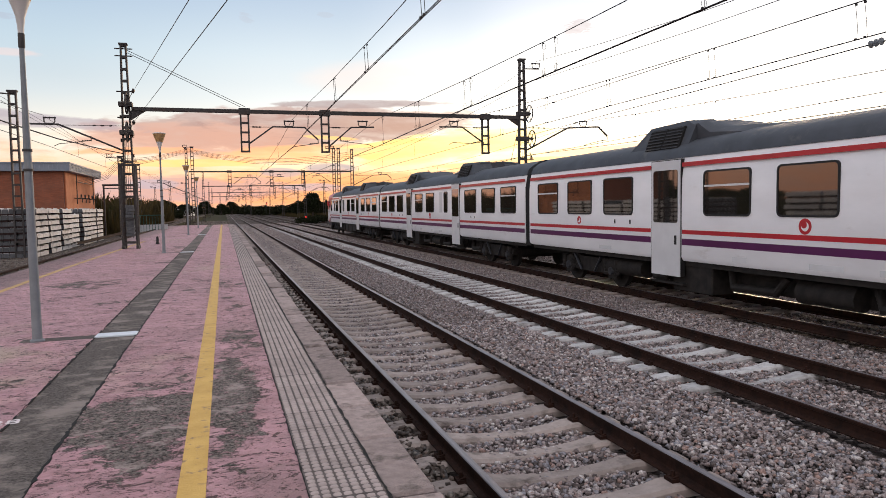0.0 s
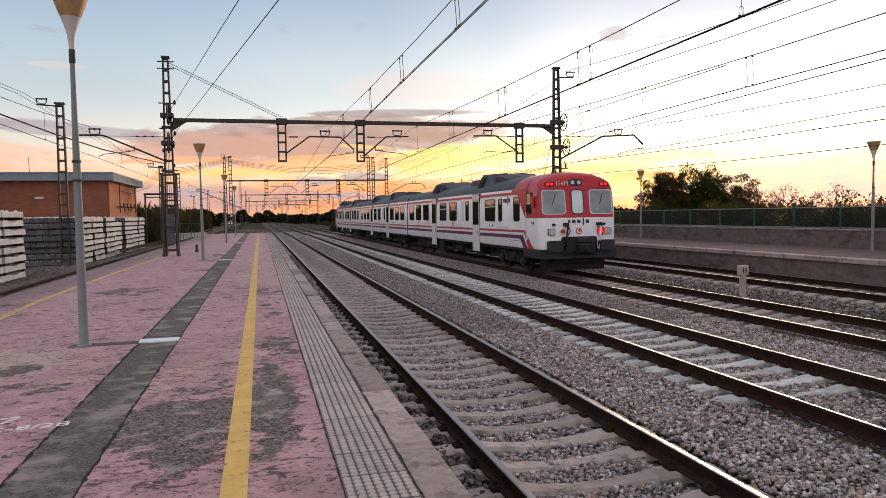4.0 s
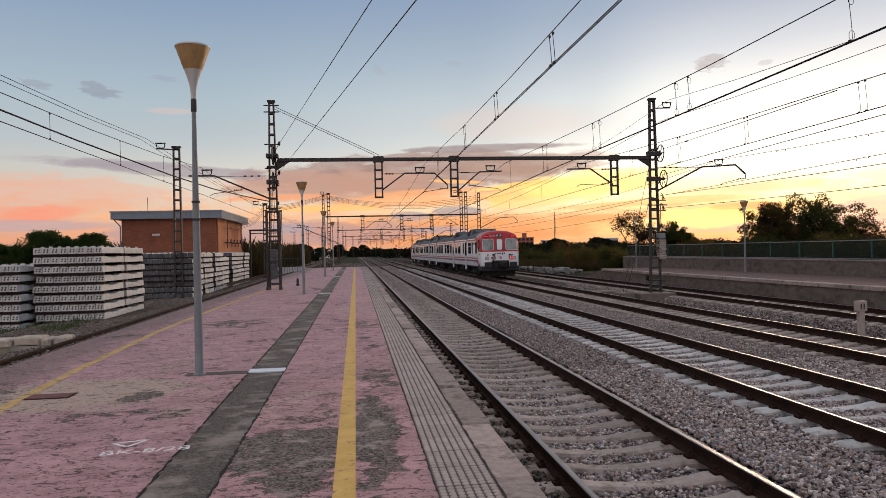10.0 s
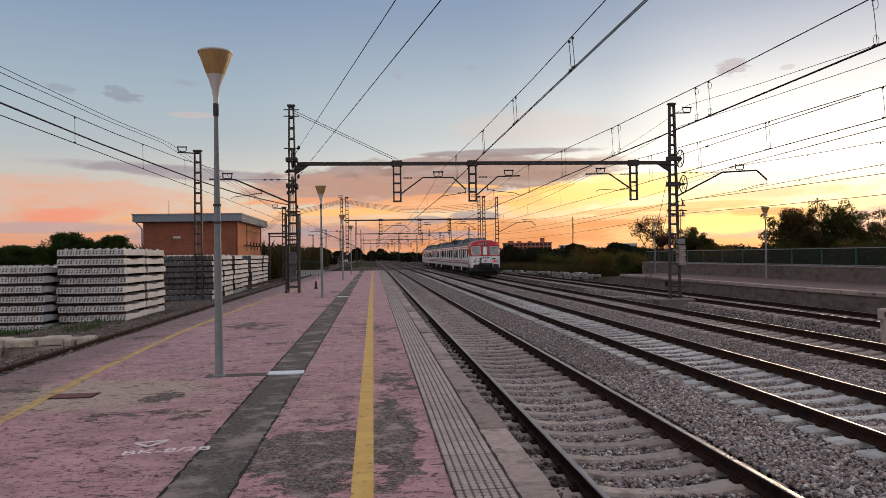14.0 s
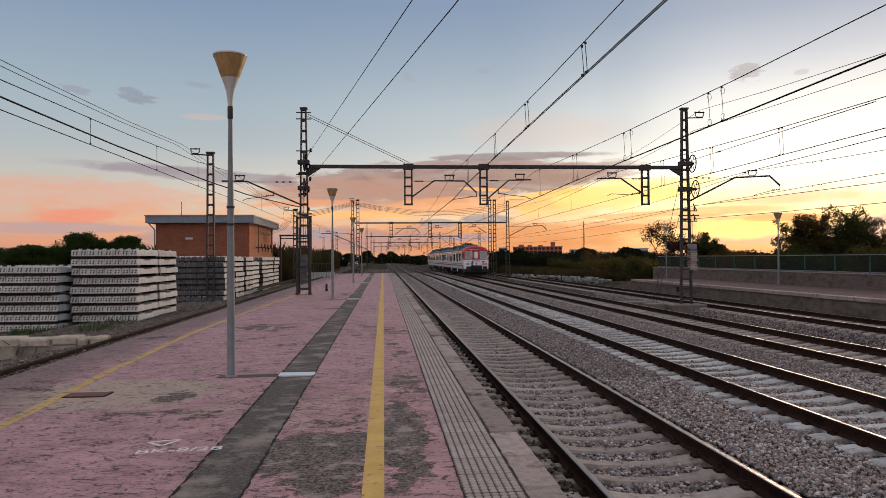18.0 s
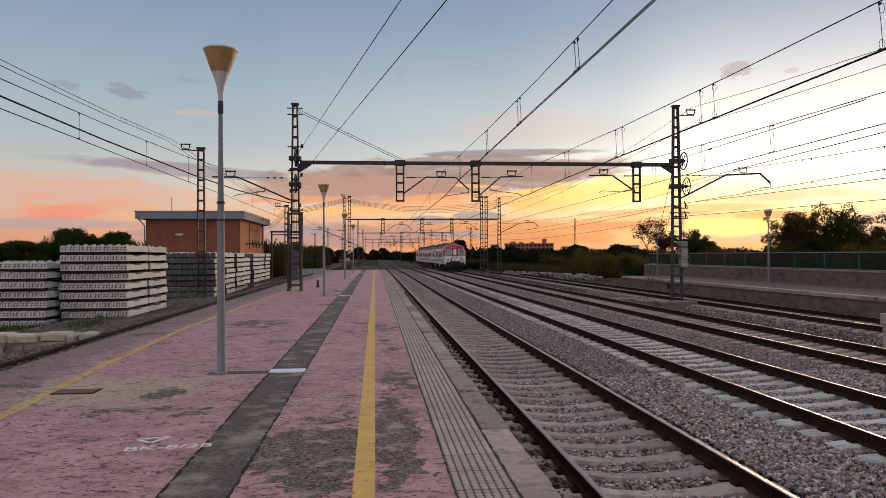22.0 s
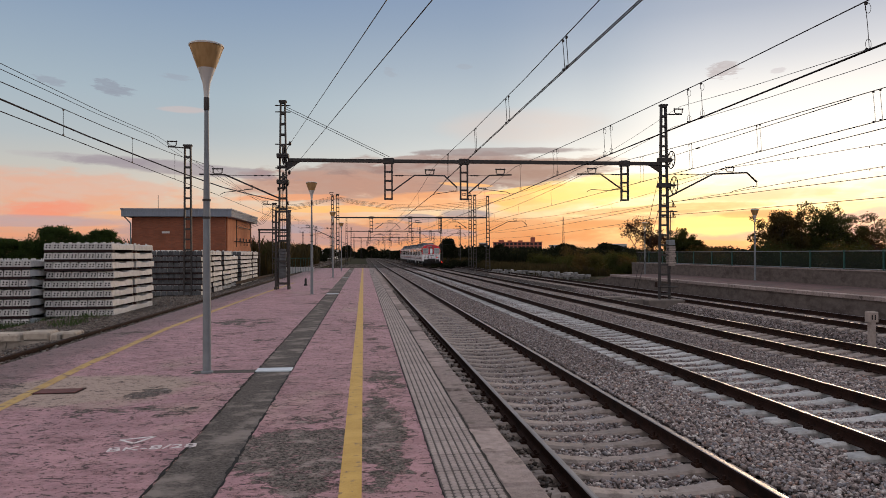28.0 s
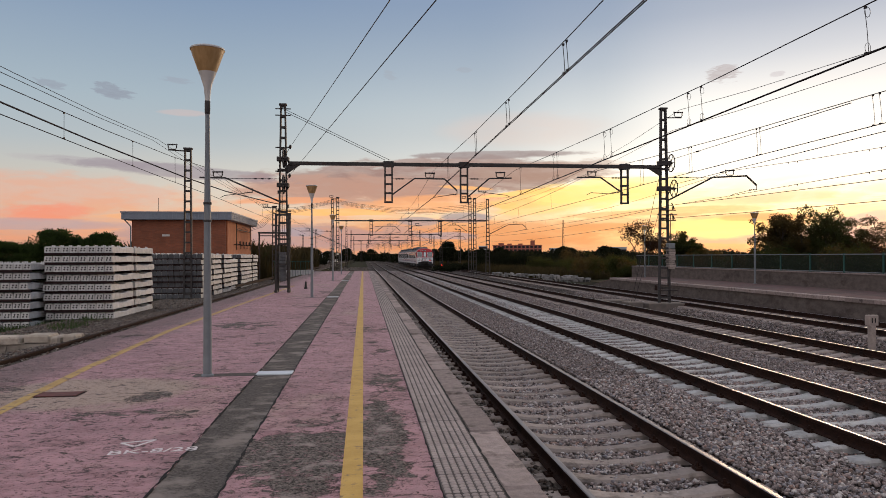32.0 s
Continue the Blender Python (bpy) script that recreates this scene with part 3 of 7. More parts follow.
# ---- building tools ----
class Geo:
    """A plain list of corners and faces."""

    def __init__(self):
        self.v, self.f = [], []

    def add(self, verts, faces):
        n = len(self.v)
        self.v += [tuple(p) for p in verts]
        self.f += [tuple(i + n for i in f) for f in faces]
        return self

    def box(self, x0, x1, y0, y1, z0, z1):
        return self.add([(x0, y0, z0), (x1, y0, z0), (x1, y1, z0), (x0, y1, z0), (x0, y0, z1), (x1, y0, z1), (x1, y1, z1), (x0, y1, z1)],
                        [(3, 2, 1, 0), (4, 5, 6, 7), (0, 1, 5, 4), (1, 2, 6, 5), (2, 3, 7, 6), (3, 0, 4, 7)])

    def bevel(self, x0, x1, y0, y1, z0, z1, b):
        """A block with a chamfered top and upright edges."""
        ring = lambda i, z: [(x0 + i, y0 + b, z), (x0 + b, y0 + i, z), (x1 - b, y0 + i, z), (x1 - i, y0 + b, z), (x1 - i, y1 - b, z), (x1 - b, y1 - i, z), (x0 + b, y1 - i, z), (x0 + i, y1 - b, z)]
        return self.loft([ring(0, z0), ring(0, z1 - b), ring(b * 0.9, z1)])

    def loft(self, rings, closed=True, caps=True):
        n = len(rings[0])
        verts = [p for r in rings for p in r]
        faces = []
        for k in range(len(rings) - 1):
            for i in range(n if closed else n - 1):
                j = (i + 1) % n
                faces.append((k * n + i, k * n + j, (k + 1) * n + j, (k + 1) * n + i))
        if caps and closed:
            faces += [tuple(reversed(range(n))), tuple(range((len(rings) - 1) * n, len(rings) * n))]
        return self.add(verts, faces)

    def tube(self, p0, p1, r0, r1=None, seg=8):
        p0, p1 = Vector(p0), Vector(p1)
        r1 = r0 if r1 is None else r1
        d = (p1 - p0).normalized()
        a = d.cross(Vector((0, 0, 1)) if abs(d.z) < 0.9 else Vector((1, 0, 0))).normalized()
        b = d.cross(a)
        ring = lambda p, r: [p + (a * math.cos(2 * math.pi * i / seg) + b * math.sin(2 * math.pi * i / seg)) * r for i in range(seg)]
        return self.loft([ring(p0, r0), ring(p1, r1)])

    def path(self, points, r, seg=6):
        ps = [Vector(p) for p in points]
        rings = []
        for i, p in enumerate(ps):
            d = (ps[min(i + 1, len(ps) - 1)] - ps[max(i - 1, 0)]).normalized()
            a = d.cross(Vector((0, 0, 1)) if abs(d.z) < 0.9 or len(ps) == 2 and abs(d.z) < 0.99 else Vector((0, 1, 0))).normalized()
            if rings and a.dot(last) < 0:
                a = -a
            last = a
            b = d.cross(a)
            rings.append([p + (a * math.cos(2 * math.pi * k / seg) + b * math.sin(2 * math.pi * k / seg)) * r for k in range(seg)])
        return self.loft(rings)

    def beam(self, p0, p1, w, h, up=(0, 0, 1)):
        """A bar of rectangular section from p0 to p1."""
        p0, p1 = Vector(p0), Vector(p1)
        d = (p1 - p0).normalized()
        u = Vector(up)
        s = d.cross(u).normalized() * (w / 2)
        t = s.cross(d).normalized() * (h / 2)
        return self.loft([[p - s - t, p + s - t, p + s + t, p - s + t] for p in (p0, p1)])

    def lathe(self, profile, seg=20, at=(0, 0, 0)):
        rings = [[(at[0] + r * math.cos(2 * math.pi * i / seg), at[1] + r * math.sin(2 * math.pi * i / seg), at[2] + z) for i in range(seg)] for r, z in profile]
        return self.loft(rings)

    def prism(self, outline, y0, y1):
        """An outline in x and z, drawn out along y."""
        return self.loft([[(x, y0, z) for x, z in outline], [(x, y1, z) for x, z in outline]])

    def side(self, outline, x0, x1):
        """An outline in y and z, drawn out along x."""
        return self.loft([[(x0, y, z) for y, z in outline], [(x1, y, z) for y, z in outline]])

    def moved(self, m):
        self.v = [tuple(m @ Vector(p)) for p in self.v]
        return self

    def mesh(self, name, mat, smooth=False):
        me = bpy.data.meshes.new(name)
        me.from_pydata(self.v, [], self.f)
        me.validate()
        bm = bmesh.new()
        bm.from_mesh(me)
        bmesh.ops.recalc_face_normals(bm, faces=bm.faces[:])
        bm.to_mesh(me)
        bm.free()
        me.materials.append(mat)
        if smooth:
            me.polygons.foreach_set("use_smooth", [True] * len(me.polygons))
            me.set_sharp_from_angle(angle=radians(38))
        return me


def thing(name, label, category, at=(0, 0, 0), turn=0, group="", kind=""):
    ob = tagged(new(name), label, category, group, kind)
    ob.matrix_world = pose(*at, 0, 0, turn)
    return ob


def part(name, geo, mat, parent, label="", smooth=False):
    ob = new(name, geo.mesh(name, mat, smooth) if isinstance(geo, Geo) else geo)
    ob.parent = parent
    if label:
        ob["label"] = label
    return ob


def solid(name, geo, mat, label, category, kind="", group="", smooth=False):
    return tagged(new(name, geo.mesh(name, mat, smooth)), label, category, group, kind)


def piece(name, mesh, parent, at, turn=0):
    ob = new(name, mesh)
    ob.parent = parent
    ob.matrix_local = pose(*at, 0, 0, turn)
    return ob


def lettering(t, text, at, turn, size, mat, label, squeeze=1.0):
    cu = bpy.data.curves.new("lettering", "FONT")
    cu.body, cu.size, cu.extrude, cu.align_x, cu.align_y = text, size, 0.002, "CENTER", "CENTER"
    ob = bpy.data.objects.new("lettering", cu)
    scene.collection.objects.link(ob)
    me = bpy.data.meshes.new_from_object(ob.evaluated_get(bpy.context.evaluated_depsgraph_get()))
    bpy.data.objects.remove(ob)
    me.transform(Matrix.Diagonal((squeeze, 1, 1, 1)))
    me.materials.clear()
    me.materials.append(mat)
    o = part("lettering", me, None, t, label)
    o.matrix_local = turn.to_4x4() if at is None else Matrix.Translation(at) @ turn
    return o


R = random.Random(7)
PLAT = 0.65       # height of the platform above the rails
EDGE = -0.883     # the platform's edge
TRACKS = [0.869, 4.933, 9.01, 14.27]   # middle lines of the four running tracks
HALF = 0.869      # half the gauge, rail middle to middle


# ---- setting: ground, ballast, tracks ----
def cells_material(name, dark, light, scale, warm):
    """Packed stones too far off to be built one by one."""
    m = bpy.data.materials.new(name)
    m.use_nodes = True
    N, L = m.node_tree.nodes, m.node_tree.links
    b = N["Principled BSDF"]
    b.inputs["Roughness"].default_value = 0.95
    b.inputs["Specular IOR Level"].default_value = 0.1
    tc = N.new("ShaderNodeTexCoord").outputs["Object"]
    vo = N.new("ShaderNodeTexVoronoi")
    vo.inputs["Scale"].default_value = scale
    L.new(tc, vo.inputs["Vector"])
    sep = N.new("ShaderNodeSeparateColor")
    L.new(vo.outputs["Color"], sep.inputs[0])
    ramp = N.new("ShaderNodeValToRGB")
    ramp.color_ramp.elements[0].color, ramp.color_ramp.elements[1].color = (*dark, 1), (*light, 1)
    el = ramp.color_ramp.elements.new(0.6)
    el.color = (*warm, 1)
    L.new(sep.outputs[0], ramp.inputs[0])
    no = N.new("ShaderNodeTexNoise")
    no.inputs["Scale"].default_value, no.inputs["Detail"].default_value = 0.6, 6
    L.new(tc, no.inputs["Vector"])
    hs = N.new("ShaderNodeHueSaturation")
    mr = N.new("ShaderNodeMapRange")
    mr.inputs[1].default_value, mr.inputs[2].default_value, mr.inputs[3].default_value, mr.inputs[4].default_value = 0.3, 0.7, 0.75, 1.2
    L.new(no.outputs["Fac"], mr.inputs[0])
    L.new(mr.outputs[0], hs.inputs["Value"])
    L.new(ramp.outputs[0], hs.inputs["Color"])
    L.new(hs.outputs[0], b.inputs["Base Color"])
    bu = N.new("ShaderNodeBump")
    bu.inputs["Strength"].default_value, bu.inputs["Distance"].default_value, bu.invert = 1.0, 0.03, True
    L.new(vo.outputs["Distance"], bu.inputs["Height"])
    L.new(bu.outputs[0], b.inputs["Normal"])
    return m


# ballast bed coloured near black for the shade in gaps between loose stones
M_BALLAST = cells_material("shade_dark_ballast", (0.014, 0.0115, 0.010), (0.17, 0.145, 0.135), 17.0, (0.07, 0.056, 0.05))
M_GRAVEL = cells_material("fine_dirty_gravel", (0.06, 0.052, 0.046), (0.22, 0.195, 0.175), 26.0, (0.13, 0.11, 0.095))
M_SOIL = material("dry_soil_and_weeds", (0.034, 0.028, 0.021), (0.022, 0.022, 0.012), 0.7, 0.95, bump=0.8, bump_scale=6, c3=(0.028, 0.032, 0.013), stain_scale=0.25, stain=(0.45, 0.6), spec=0.05)

GROUND = [(-1500, 0.0), (-60, 0.0), (-30, 0.0), (-13.5, -0.03), (-12.82, 0.0), (-12.0, 0.19), (-9.8, 0.20), (-9.0, 0.34), (-8.2, 0.44), (-7.6, 0.46), (-7.4, -0.32), (-1.2, -0.40), (11.0, -0.42), (12.0, -0.64), (12.7, -0.62), (13.0, -0.36), (15.6, -0.36), (20.6, -0.36), (20.7, 0.5), (26, 0.5), (60, 0.2), (200, 0.0), (1500, 0.0)]
YS = [-200, -20, 20, 57.0, 58.5, 120, 250, 600, 3000]
gr = Geo()
gr.loft([[(x, y, z if y < 58 or not 20.65 < x < 30 else -0.33) for x, z in GROUND] for y in YS], closed=False)
solid("ground", gr, M_SOIL, "dry soil with weeds around a railway yard", "ground", "structure")

gr = Geo()
gr.loft([[(x, y, z) for x, z in [(-12.0, 0.204), (-9.8, 0.225), (-9.0, 0.40), (-8.2, 0.54), (-7.62, 0.585), (-7.45, 0.56)]] for y in (-40, 0, 10, 20, 30, 45, 80, 250)], closed=False)
solid("gravel_strip", gr, M_GRAVEL, "dirty grey gravel beside an overgrown siding", "gravel", "structure")

bed = Geo()
bed.loft([[(x, y, z) for x, z in [(-1.1, -0.27), (-0.5, -0.262), (2.2, -0.262), (2.5, -0.215), (3.3, -0.215), (3.6, -0.262), (6.3, -0.262), (6.6, -0.225), (7.4, -0.225), (7.7, -0.255), (10.45, -0.25), (11.0, -0.31), (12.15, -0.63)]] for y in (-80, 0, 40, 90, 400)], closed=False)
ballast_bed = solid("ballast_bed", bed, M_BALLAST, "bed of crushed granite ballast, darkened for the shade between stones", "ballast", "structure")
bed = Geo()
bed.loft([[(x, y, z) for x, z in [(11.9, -0.66), (12.75, -0.30), (13.2, -0.235), (15.3, -0.235), (16.3, -0.25)]] for y in (-80, 0, 40, 90, 400)], closed=False)
solid("ballast_bed", bed, M_BALLAST, "ballast bed along the far platform", "ballast", "structure")


def rock_templates(count, far=False):
    """Angular chips: a block with its corners knocked about; farther off, a knocked-about octahedron."""
    rng = np.random.default_rng(3)
    if far:
        base = np.array([(1, 0, 0), (-1, 0, 0), (0, 1, 0), (0, -1, 0), (0, 0, 1), (0, 0, -1)], float) * 1.1
        tris = np.array([(0, 2, 4), (2, 1, 4), (1, 3, 4), (3, 0, 4), (2, 0, 5), (1, 2, 5), (3, 1, 5), (0, 3, 5)])
        return [base * rng.uniform(0.6, 1.15, (6, 1)) + rng.uniform(-0.3, 0.3, (6, 3)) for _ in range(count)], tris
    base = np.array([(x, y, z) for z in (-1, 1) for y in (-1, 1) for x in (-1, 1)], float) * 0.82
    tris = np.array([(0, 2, 3), (0, 3, 1), (4, 5, 7), (4, 7, 6), (0, 1, 5), (0, 5, 4), (2, 6, 7), (2, 7, 3), (0, 4, 6), (0, 6, 2), (1, 3, 7), (1, 7, 5)])
    return [base * rng.uniform(0.35, 1.15, (8, 3)) * rng.uniform(0.6, 1.25, 3) for _ in range(count)], tris


def scatter_rocks(name, centres, sizes, mat, label, seed=5, far=False):
    shapes, tris = rock_templates(24, far)
    rng = np.random.default_rng(seed)
    n = len(centres)
    q = rng.normal(size=(n, 4))
    q /= np.linalg.norm(q, axis=1)[:, None]
    w, x, y, z = q.T
    rot = np.stack([1 - 2 * (y * y + z * z), 2 * (x * y - z * w), 2 * (x * z + y * w), 2 * (x * y + z * w), 1 - 2 * (x * x + z * z), 2 * (y * z - x * w), 2 * (x * z - y * w), 2 * (y * z + x * w), 1 - 2 * (x * x + y * y)], -1).reshape(n, 3, 3)
    pick = np.array(shapes)[rng.integers(0, len(shapes), n)]
    verts = np.einsum("nij,nkj->nki", rot, pick) * sizes[:, None, None]
    verts[:, :, 2] *= 0.8
    verts = (verts + centres[:, None, :]).reshape(-1, 3)
    faces = (tris[None] + (np.arange(n) * len(shapes[0]))[:, None, None]).reshape(-1, 3)
    me = bpy.data.meshes.new(name)
    me.vertices.add(len(verts))
    me.vertices.foreach_set("co", verts.astype(np.float32).ravel())
    me.loops.add(faces.size)
    me.loops.foreach_set("vertex_index", faces.astype(np.int32).ravel())
    me.polygons.add(len(faces))
    me.polygons.foreach_set("loop_start", np.arange(0, faces.size, 3, dtype=np.int32))
    me.update(calc_edges=True)
    me.materials.append(mat)
    return tagged(new(name, me), label, "ballast", kind="stuff")


def ballast_points(x0, x1, y0, y1, density, seed):
    rng = np.random.default_rng(seed)
    n = int((x1 - x0) * (y1 - y0) * density)
    p = np.stack([rng.uniform(x0, x1, n), rng.uniform(y0, y1, n), np.full(n, -0.256)], -1)
    near_rail = np.min([np.abs(p[:, 0] - c - s * HALF) for c in TRACKS for s in (-1, 1)], axis=0) < 0.115
    between = np.min([np.abs(p[:, 0] - c) for c in TRACKS], axis=0) > 1.32
    p[:, 2] += rng.uniform(-0.018, 0.022, n) + between * 0.055
    p[:, 2] -= np.clip(p[:, 0] - 10.6, 0, 2) * 0.24
    p[:, 2] += 0.02 * ((p[:, 0] > 10.3) & (p[:, 0] < 12))
    return p[~near_rail]


def sleeper_mesh(name, mat):
    """A concrete sleeper: 2.6 m long, raised under the rails, slimmer in the middle."""
    g = Geo()
    rings = []
    for x, top, w in [(-1.30, -0.215, 0.12), (-1.24, -0.185, 0.135), (-1.05, -0.172, 0.14), (-0.68, -0.172, 0.14), (-0.5, -0.20, 0.122), (-0.2, -0.222, 0.11), (0.2, -0.222, 0.11), (0.5, -0.20, 0.122), (0.68, -0.172, 0.14), (1.05, -0.172, 0.14), (1.24, -0.185, 0.135), (1.30, -0.215, 0.12)]:
        rings.append([(x, -w - 0.015, -0.37), (x, -w, top - 0.03), (x, -w + 0.03, top), (x, w - 0.03, top), (x, w, top - 0.03), (x, w + 0.015, -0.37)])
    g.loft(rings)
    return g.mesh(name, mat)


def fastening_mesh():
    g = Geo()
    for c in (-HALF, HALF):
        for s in (-1, 1):
            x = c + s * 0.105
            g.box(x - 0.035, x + 0.035, -0.06, 0.06, -0.172, -0.140)
            g.tube((x - s * 0.01, 0, -0.145), (x - s * 0.01, 0, -0.085), 0.019, 0.017, 6)
            g.beam((x - 0.045 * s, -0.035, -0.128), (x + 0.02 * s, -0.035, -0.146), 0.02, 0.02)
            g.beam((x - 0.045 * s, 0.035, -0.128), (x + 0.02 * s, 0.035, -0.146), 0.02, 0.02)
    return g.mesh("fastening", M_RUST)


RAIL = [(-0.07, -0.170), (0.07, -0.170), (0.07, -0.158), (0.018, -0.142), (0.0085, -0.125), (0.0085, -0.052), (0.034, -0.038), (0.036, -0.010), (0.030, -0.003), (-0.030, -0.003), (-0.036, -0.010), (-0.034, -0.038), (-0.0085, -0.052), (-0.0085, -0.125), (-0.018, -0.142), (-0.07, -0.158)]


def rail(parent, x, y0, y1, z=0.0, worn=0.022):
    g = Geo()
    g.prism([(x + a, z + b) for a, b in RAIL], y0, y1)
    r = part("rail", g, M_RUST, parent)
    if worn:
        g = Geo()
        g.prism([(x - worn, z - 0.006), (x + worn, z - 0.006), (x + worn * 0.8, z + 0.001), (x - worn * 0.8, z + 0.001)], y0, y1)
        part("running_surface", g, M_STEEL, r, "polished worn rail head")


S_CLEAN, S_DIRTY, FAST = sleeper_mesh("sleeper", M_SLEEPER), sleeper_mesh("sleeper", M_SLEEPER_DIRTY), fastening_mesh()
for k, c in enumerate(TRACKS):
    track = thing("track", ("broad-gauge track with dusty brown concrete sleepers" if k != 1 else "broad-gauge track with pale concrete sleepers"), "railway track", (c, 0, 0), group="running tracks", kind="structure")
    for s in (-1, 1):
        rail(track, s * HALF, -60, 400, worn=0.034 if k == 0 else 0.022)
    first = (5.38, 5.6, 5.5, 5.4)[k]
    for i in range(-1 if k == 0 else 0, 150 if k < 3 else 120):
        y = first + 0.6 * i + (2.4 if k == 1 else 7.2 if k > 1 else 0)
        piece("sleeper", S_CLEAN if k == 1 else S_DIRTY, track, (0, y + R.uniform(-0.015, 0.015), R.uniform(-0.006, 0.004) - 0.022 * min(1.0, max(0.0, (y - 30) / 20))), R.uniform(-0.4, 0.4))
        if y < 26 and k < 3:
            piece("fastening", FAST, track, (0, y, 0))

STONE_RNG = np.random.default_rng(27)


def bed_of_stones(rows, label, far, mat):
    """Strips of loose stones: x and y range, stones a square metre, least and largest half size, seed."""
    pts, sizes = [], []
    for x0, x1, y0, y1, density, low, high, seed in rows:
        p = ballast_points(x0, x1, y0, y1, density, seed)
        if x0 > 11:
            p[:, 2] = np.interp(p[:, 0], [11.0, 12.15, 12.75, 13.2, 15.9], [-0.30, -0.62, -0.29, -0.225, -0.235]) + np.random.default_rng(seed + 70).uniform(-0.015, 0.03, len(p))
        if x1 < 0:
            p[:, 2] += np.random.default_rng(seed + 80).uniform(0.0, 0.07, len(p))
        pts.append(p)
        sizes.append(np.random.default_rng(seed + 40).uniform(low, high, len(p)))
    scatter_rocks("ballast_stones", np.concatenate(pts), np.concatenate(sizes), mat, label, far=far)


bed_of_stones([(-0.05, 7.4, 4.2, 14.0, 860, 0.017, 0.040, 1), (7.4, 11.9, 8.0, 14.0, 430, 0.019, 0.042, 3)], "loose crushed granite stones between the sleepers", False, M_STONE)
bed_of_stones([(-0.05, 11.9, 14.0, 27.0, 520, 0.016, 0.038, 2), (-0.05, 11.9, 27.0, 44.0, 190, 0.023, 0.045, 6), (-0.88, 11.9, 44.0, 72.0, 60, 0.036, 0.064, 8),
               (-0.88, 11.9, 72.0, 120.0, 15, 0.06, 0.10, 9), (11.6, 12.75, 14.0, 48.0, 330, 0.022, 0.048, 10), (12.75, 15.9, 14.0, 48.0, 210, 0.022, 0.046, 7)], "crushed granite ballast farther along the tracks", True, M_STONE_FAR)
# besides dirt, the darker stones stand in for the shade below the platform
bed_of_stones([(-0.92, -0.05, 3.0, 14.0, 760, 0.018, 0.046, 11), (-0.92, -0.05, 14.0, 46.0, 330, 0.022, 0.05, 12)], "dirty stones heaped along the platform wall, darkened for the shade there", True, M_STONE_DIRT_SHADE)

pts = np.stack([STONE_RNG.uniform(-11.9, -7.95, 9000), STONE_RNG.uniform(13.0, 48.0, 9000), np.zeros(9000)], -1)
pts[:, 2] = np.interp(pts[:, 0], [-12.0, -9.8, -9.0, -8.2, -7.62], [0.204, 0.225, 0.40, 0.54, 0.585]) + 0.006
scatter_rocks("siding_stones", pts, STONE_RNG.uniform(0.014, 0.040, 9000), M_STONE_DIRT_SHADE, "loose grey stones on the gravel beside the siding", seed=17, far=True)

# overgrown siding on the other side of the platform
siding = thing("siding_track", "rusty disused siding half buried in gravel", "railway track", kind="structure")
for x, y0 in ((-7.80, -40), (-9.54, 42)):
    rail(siding, x, y0, 300, 0.655, worn=0)
for x in (-13.6, -15.34):
    rail(siding, x, 70, 300, 0.2, worn=0)

# ---- the platform ----
END = 79.0
slab = Geo()
slab.box(-7.42, -3.60, -30, END, -0.3, PLAT)
platform = thing("platform", "station platform with worn pink paint and yellow lines", "platform", kind="structure")
part("paving", slab, M_PAVE, platform, "peeling pink painted paving")
slab = Geo()
slab.box(-3.122, -2.145, -30, END, -0.3, PLAT)
part("paving", slab, M_PAVE, platform, "peeling pink painted paving")
slab = Geo()
slab.box(-2.145, -1.60, -30, END, -0.3, PLAT)
part("paving", slab, M_PAVE, platform, "bare grey concrete with flakes of pink paint")
slab = Geo()
slab.box(-3.60, -3.13, -30, END, -0.3, PLAT - 0.004)
part("cement_strip", slab, M_STRIP, platform, "dark grey cement channel strip")
slab = Geo()
slab.box(-1.60, -1.02, -30, END, -0.5, PLAT - 0.10)
part("platform_wall", slab, M_WALLBASE, platform, "stained concrete platform wall")
g = Geo().box(-2.30, -2.145, -30, END, PLAT, PLAT + 0.004)
part("safety_line", g, M_YELLOW, platform, "worn yellow safety line")
g = Geo().loft([[(x - 0.065, y, PLAT), (x + 0.065, y, PLAT), (x + 0.065, y, PLAT + 0.004), (x - 0.065, y, PLAT + 0.004)] for x, y in ((-5.0, -10), (-5.95, 8), (-6.18, 11), (-6.40, 16), (-6.36, 23), (-6.22, 30), (-6.0, 40))])
part("safety_line", g, M_YELLOW_OLD, platform, "faded yellow line along the siding side")


def tactile_mesh(dots, length):
    g = Geo().box(-0.208, 0.208, -length / 2 + 0.002, length / 2 - 0.002, -0.10, 0.0)
    if dots:
        n = 7
        for i in range(n):
            for j in range(n):
                x, y = (i - 3) * 0.0585, (j - 3) * 0.0585
                a, b = 0.0235, 0.014
                g.loft([[(x - a, y - b, 0), (x - b, y - a, 0), (x + b, y - a, 0), (x + a, y - b, 0), (x + a, y + b, 0), (x + b, y + a, 0), (x - b, y + a, 0), (x - a, y + b, 0)],
                        [(x + p * 0.75, y + q * 0.75, 0.006) for p, q in ((-a, -b), (-b, -a), (b, -a), (a, -b), (a, b), (b, a), (-b, a), (-a, b))]])
    else:
        for i in range(7):
            x = (i - 3) * 0.0585
            g.box(x - 0.017, x + 0.017, -length / 2 + 0.01, length / 2 - 0.01, 0, 0.006)
    me = g.mesh("tactile_tile", M_TACTILE)
    me.materials.append(M_DOT)
    for p in me.polygons:
        if p.center.z > 0.0005:
            p.material_index = 1
    return me


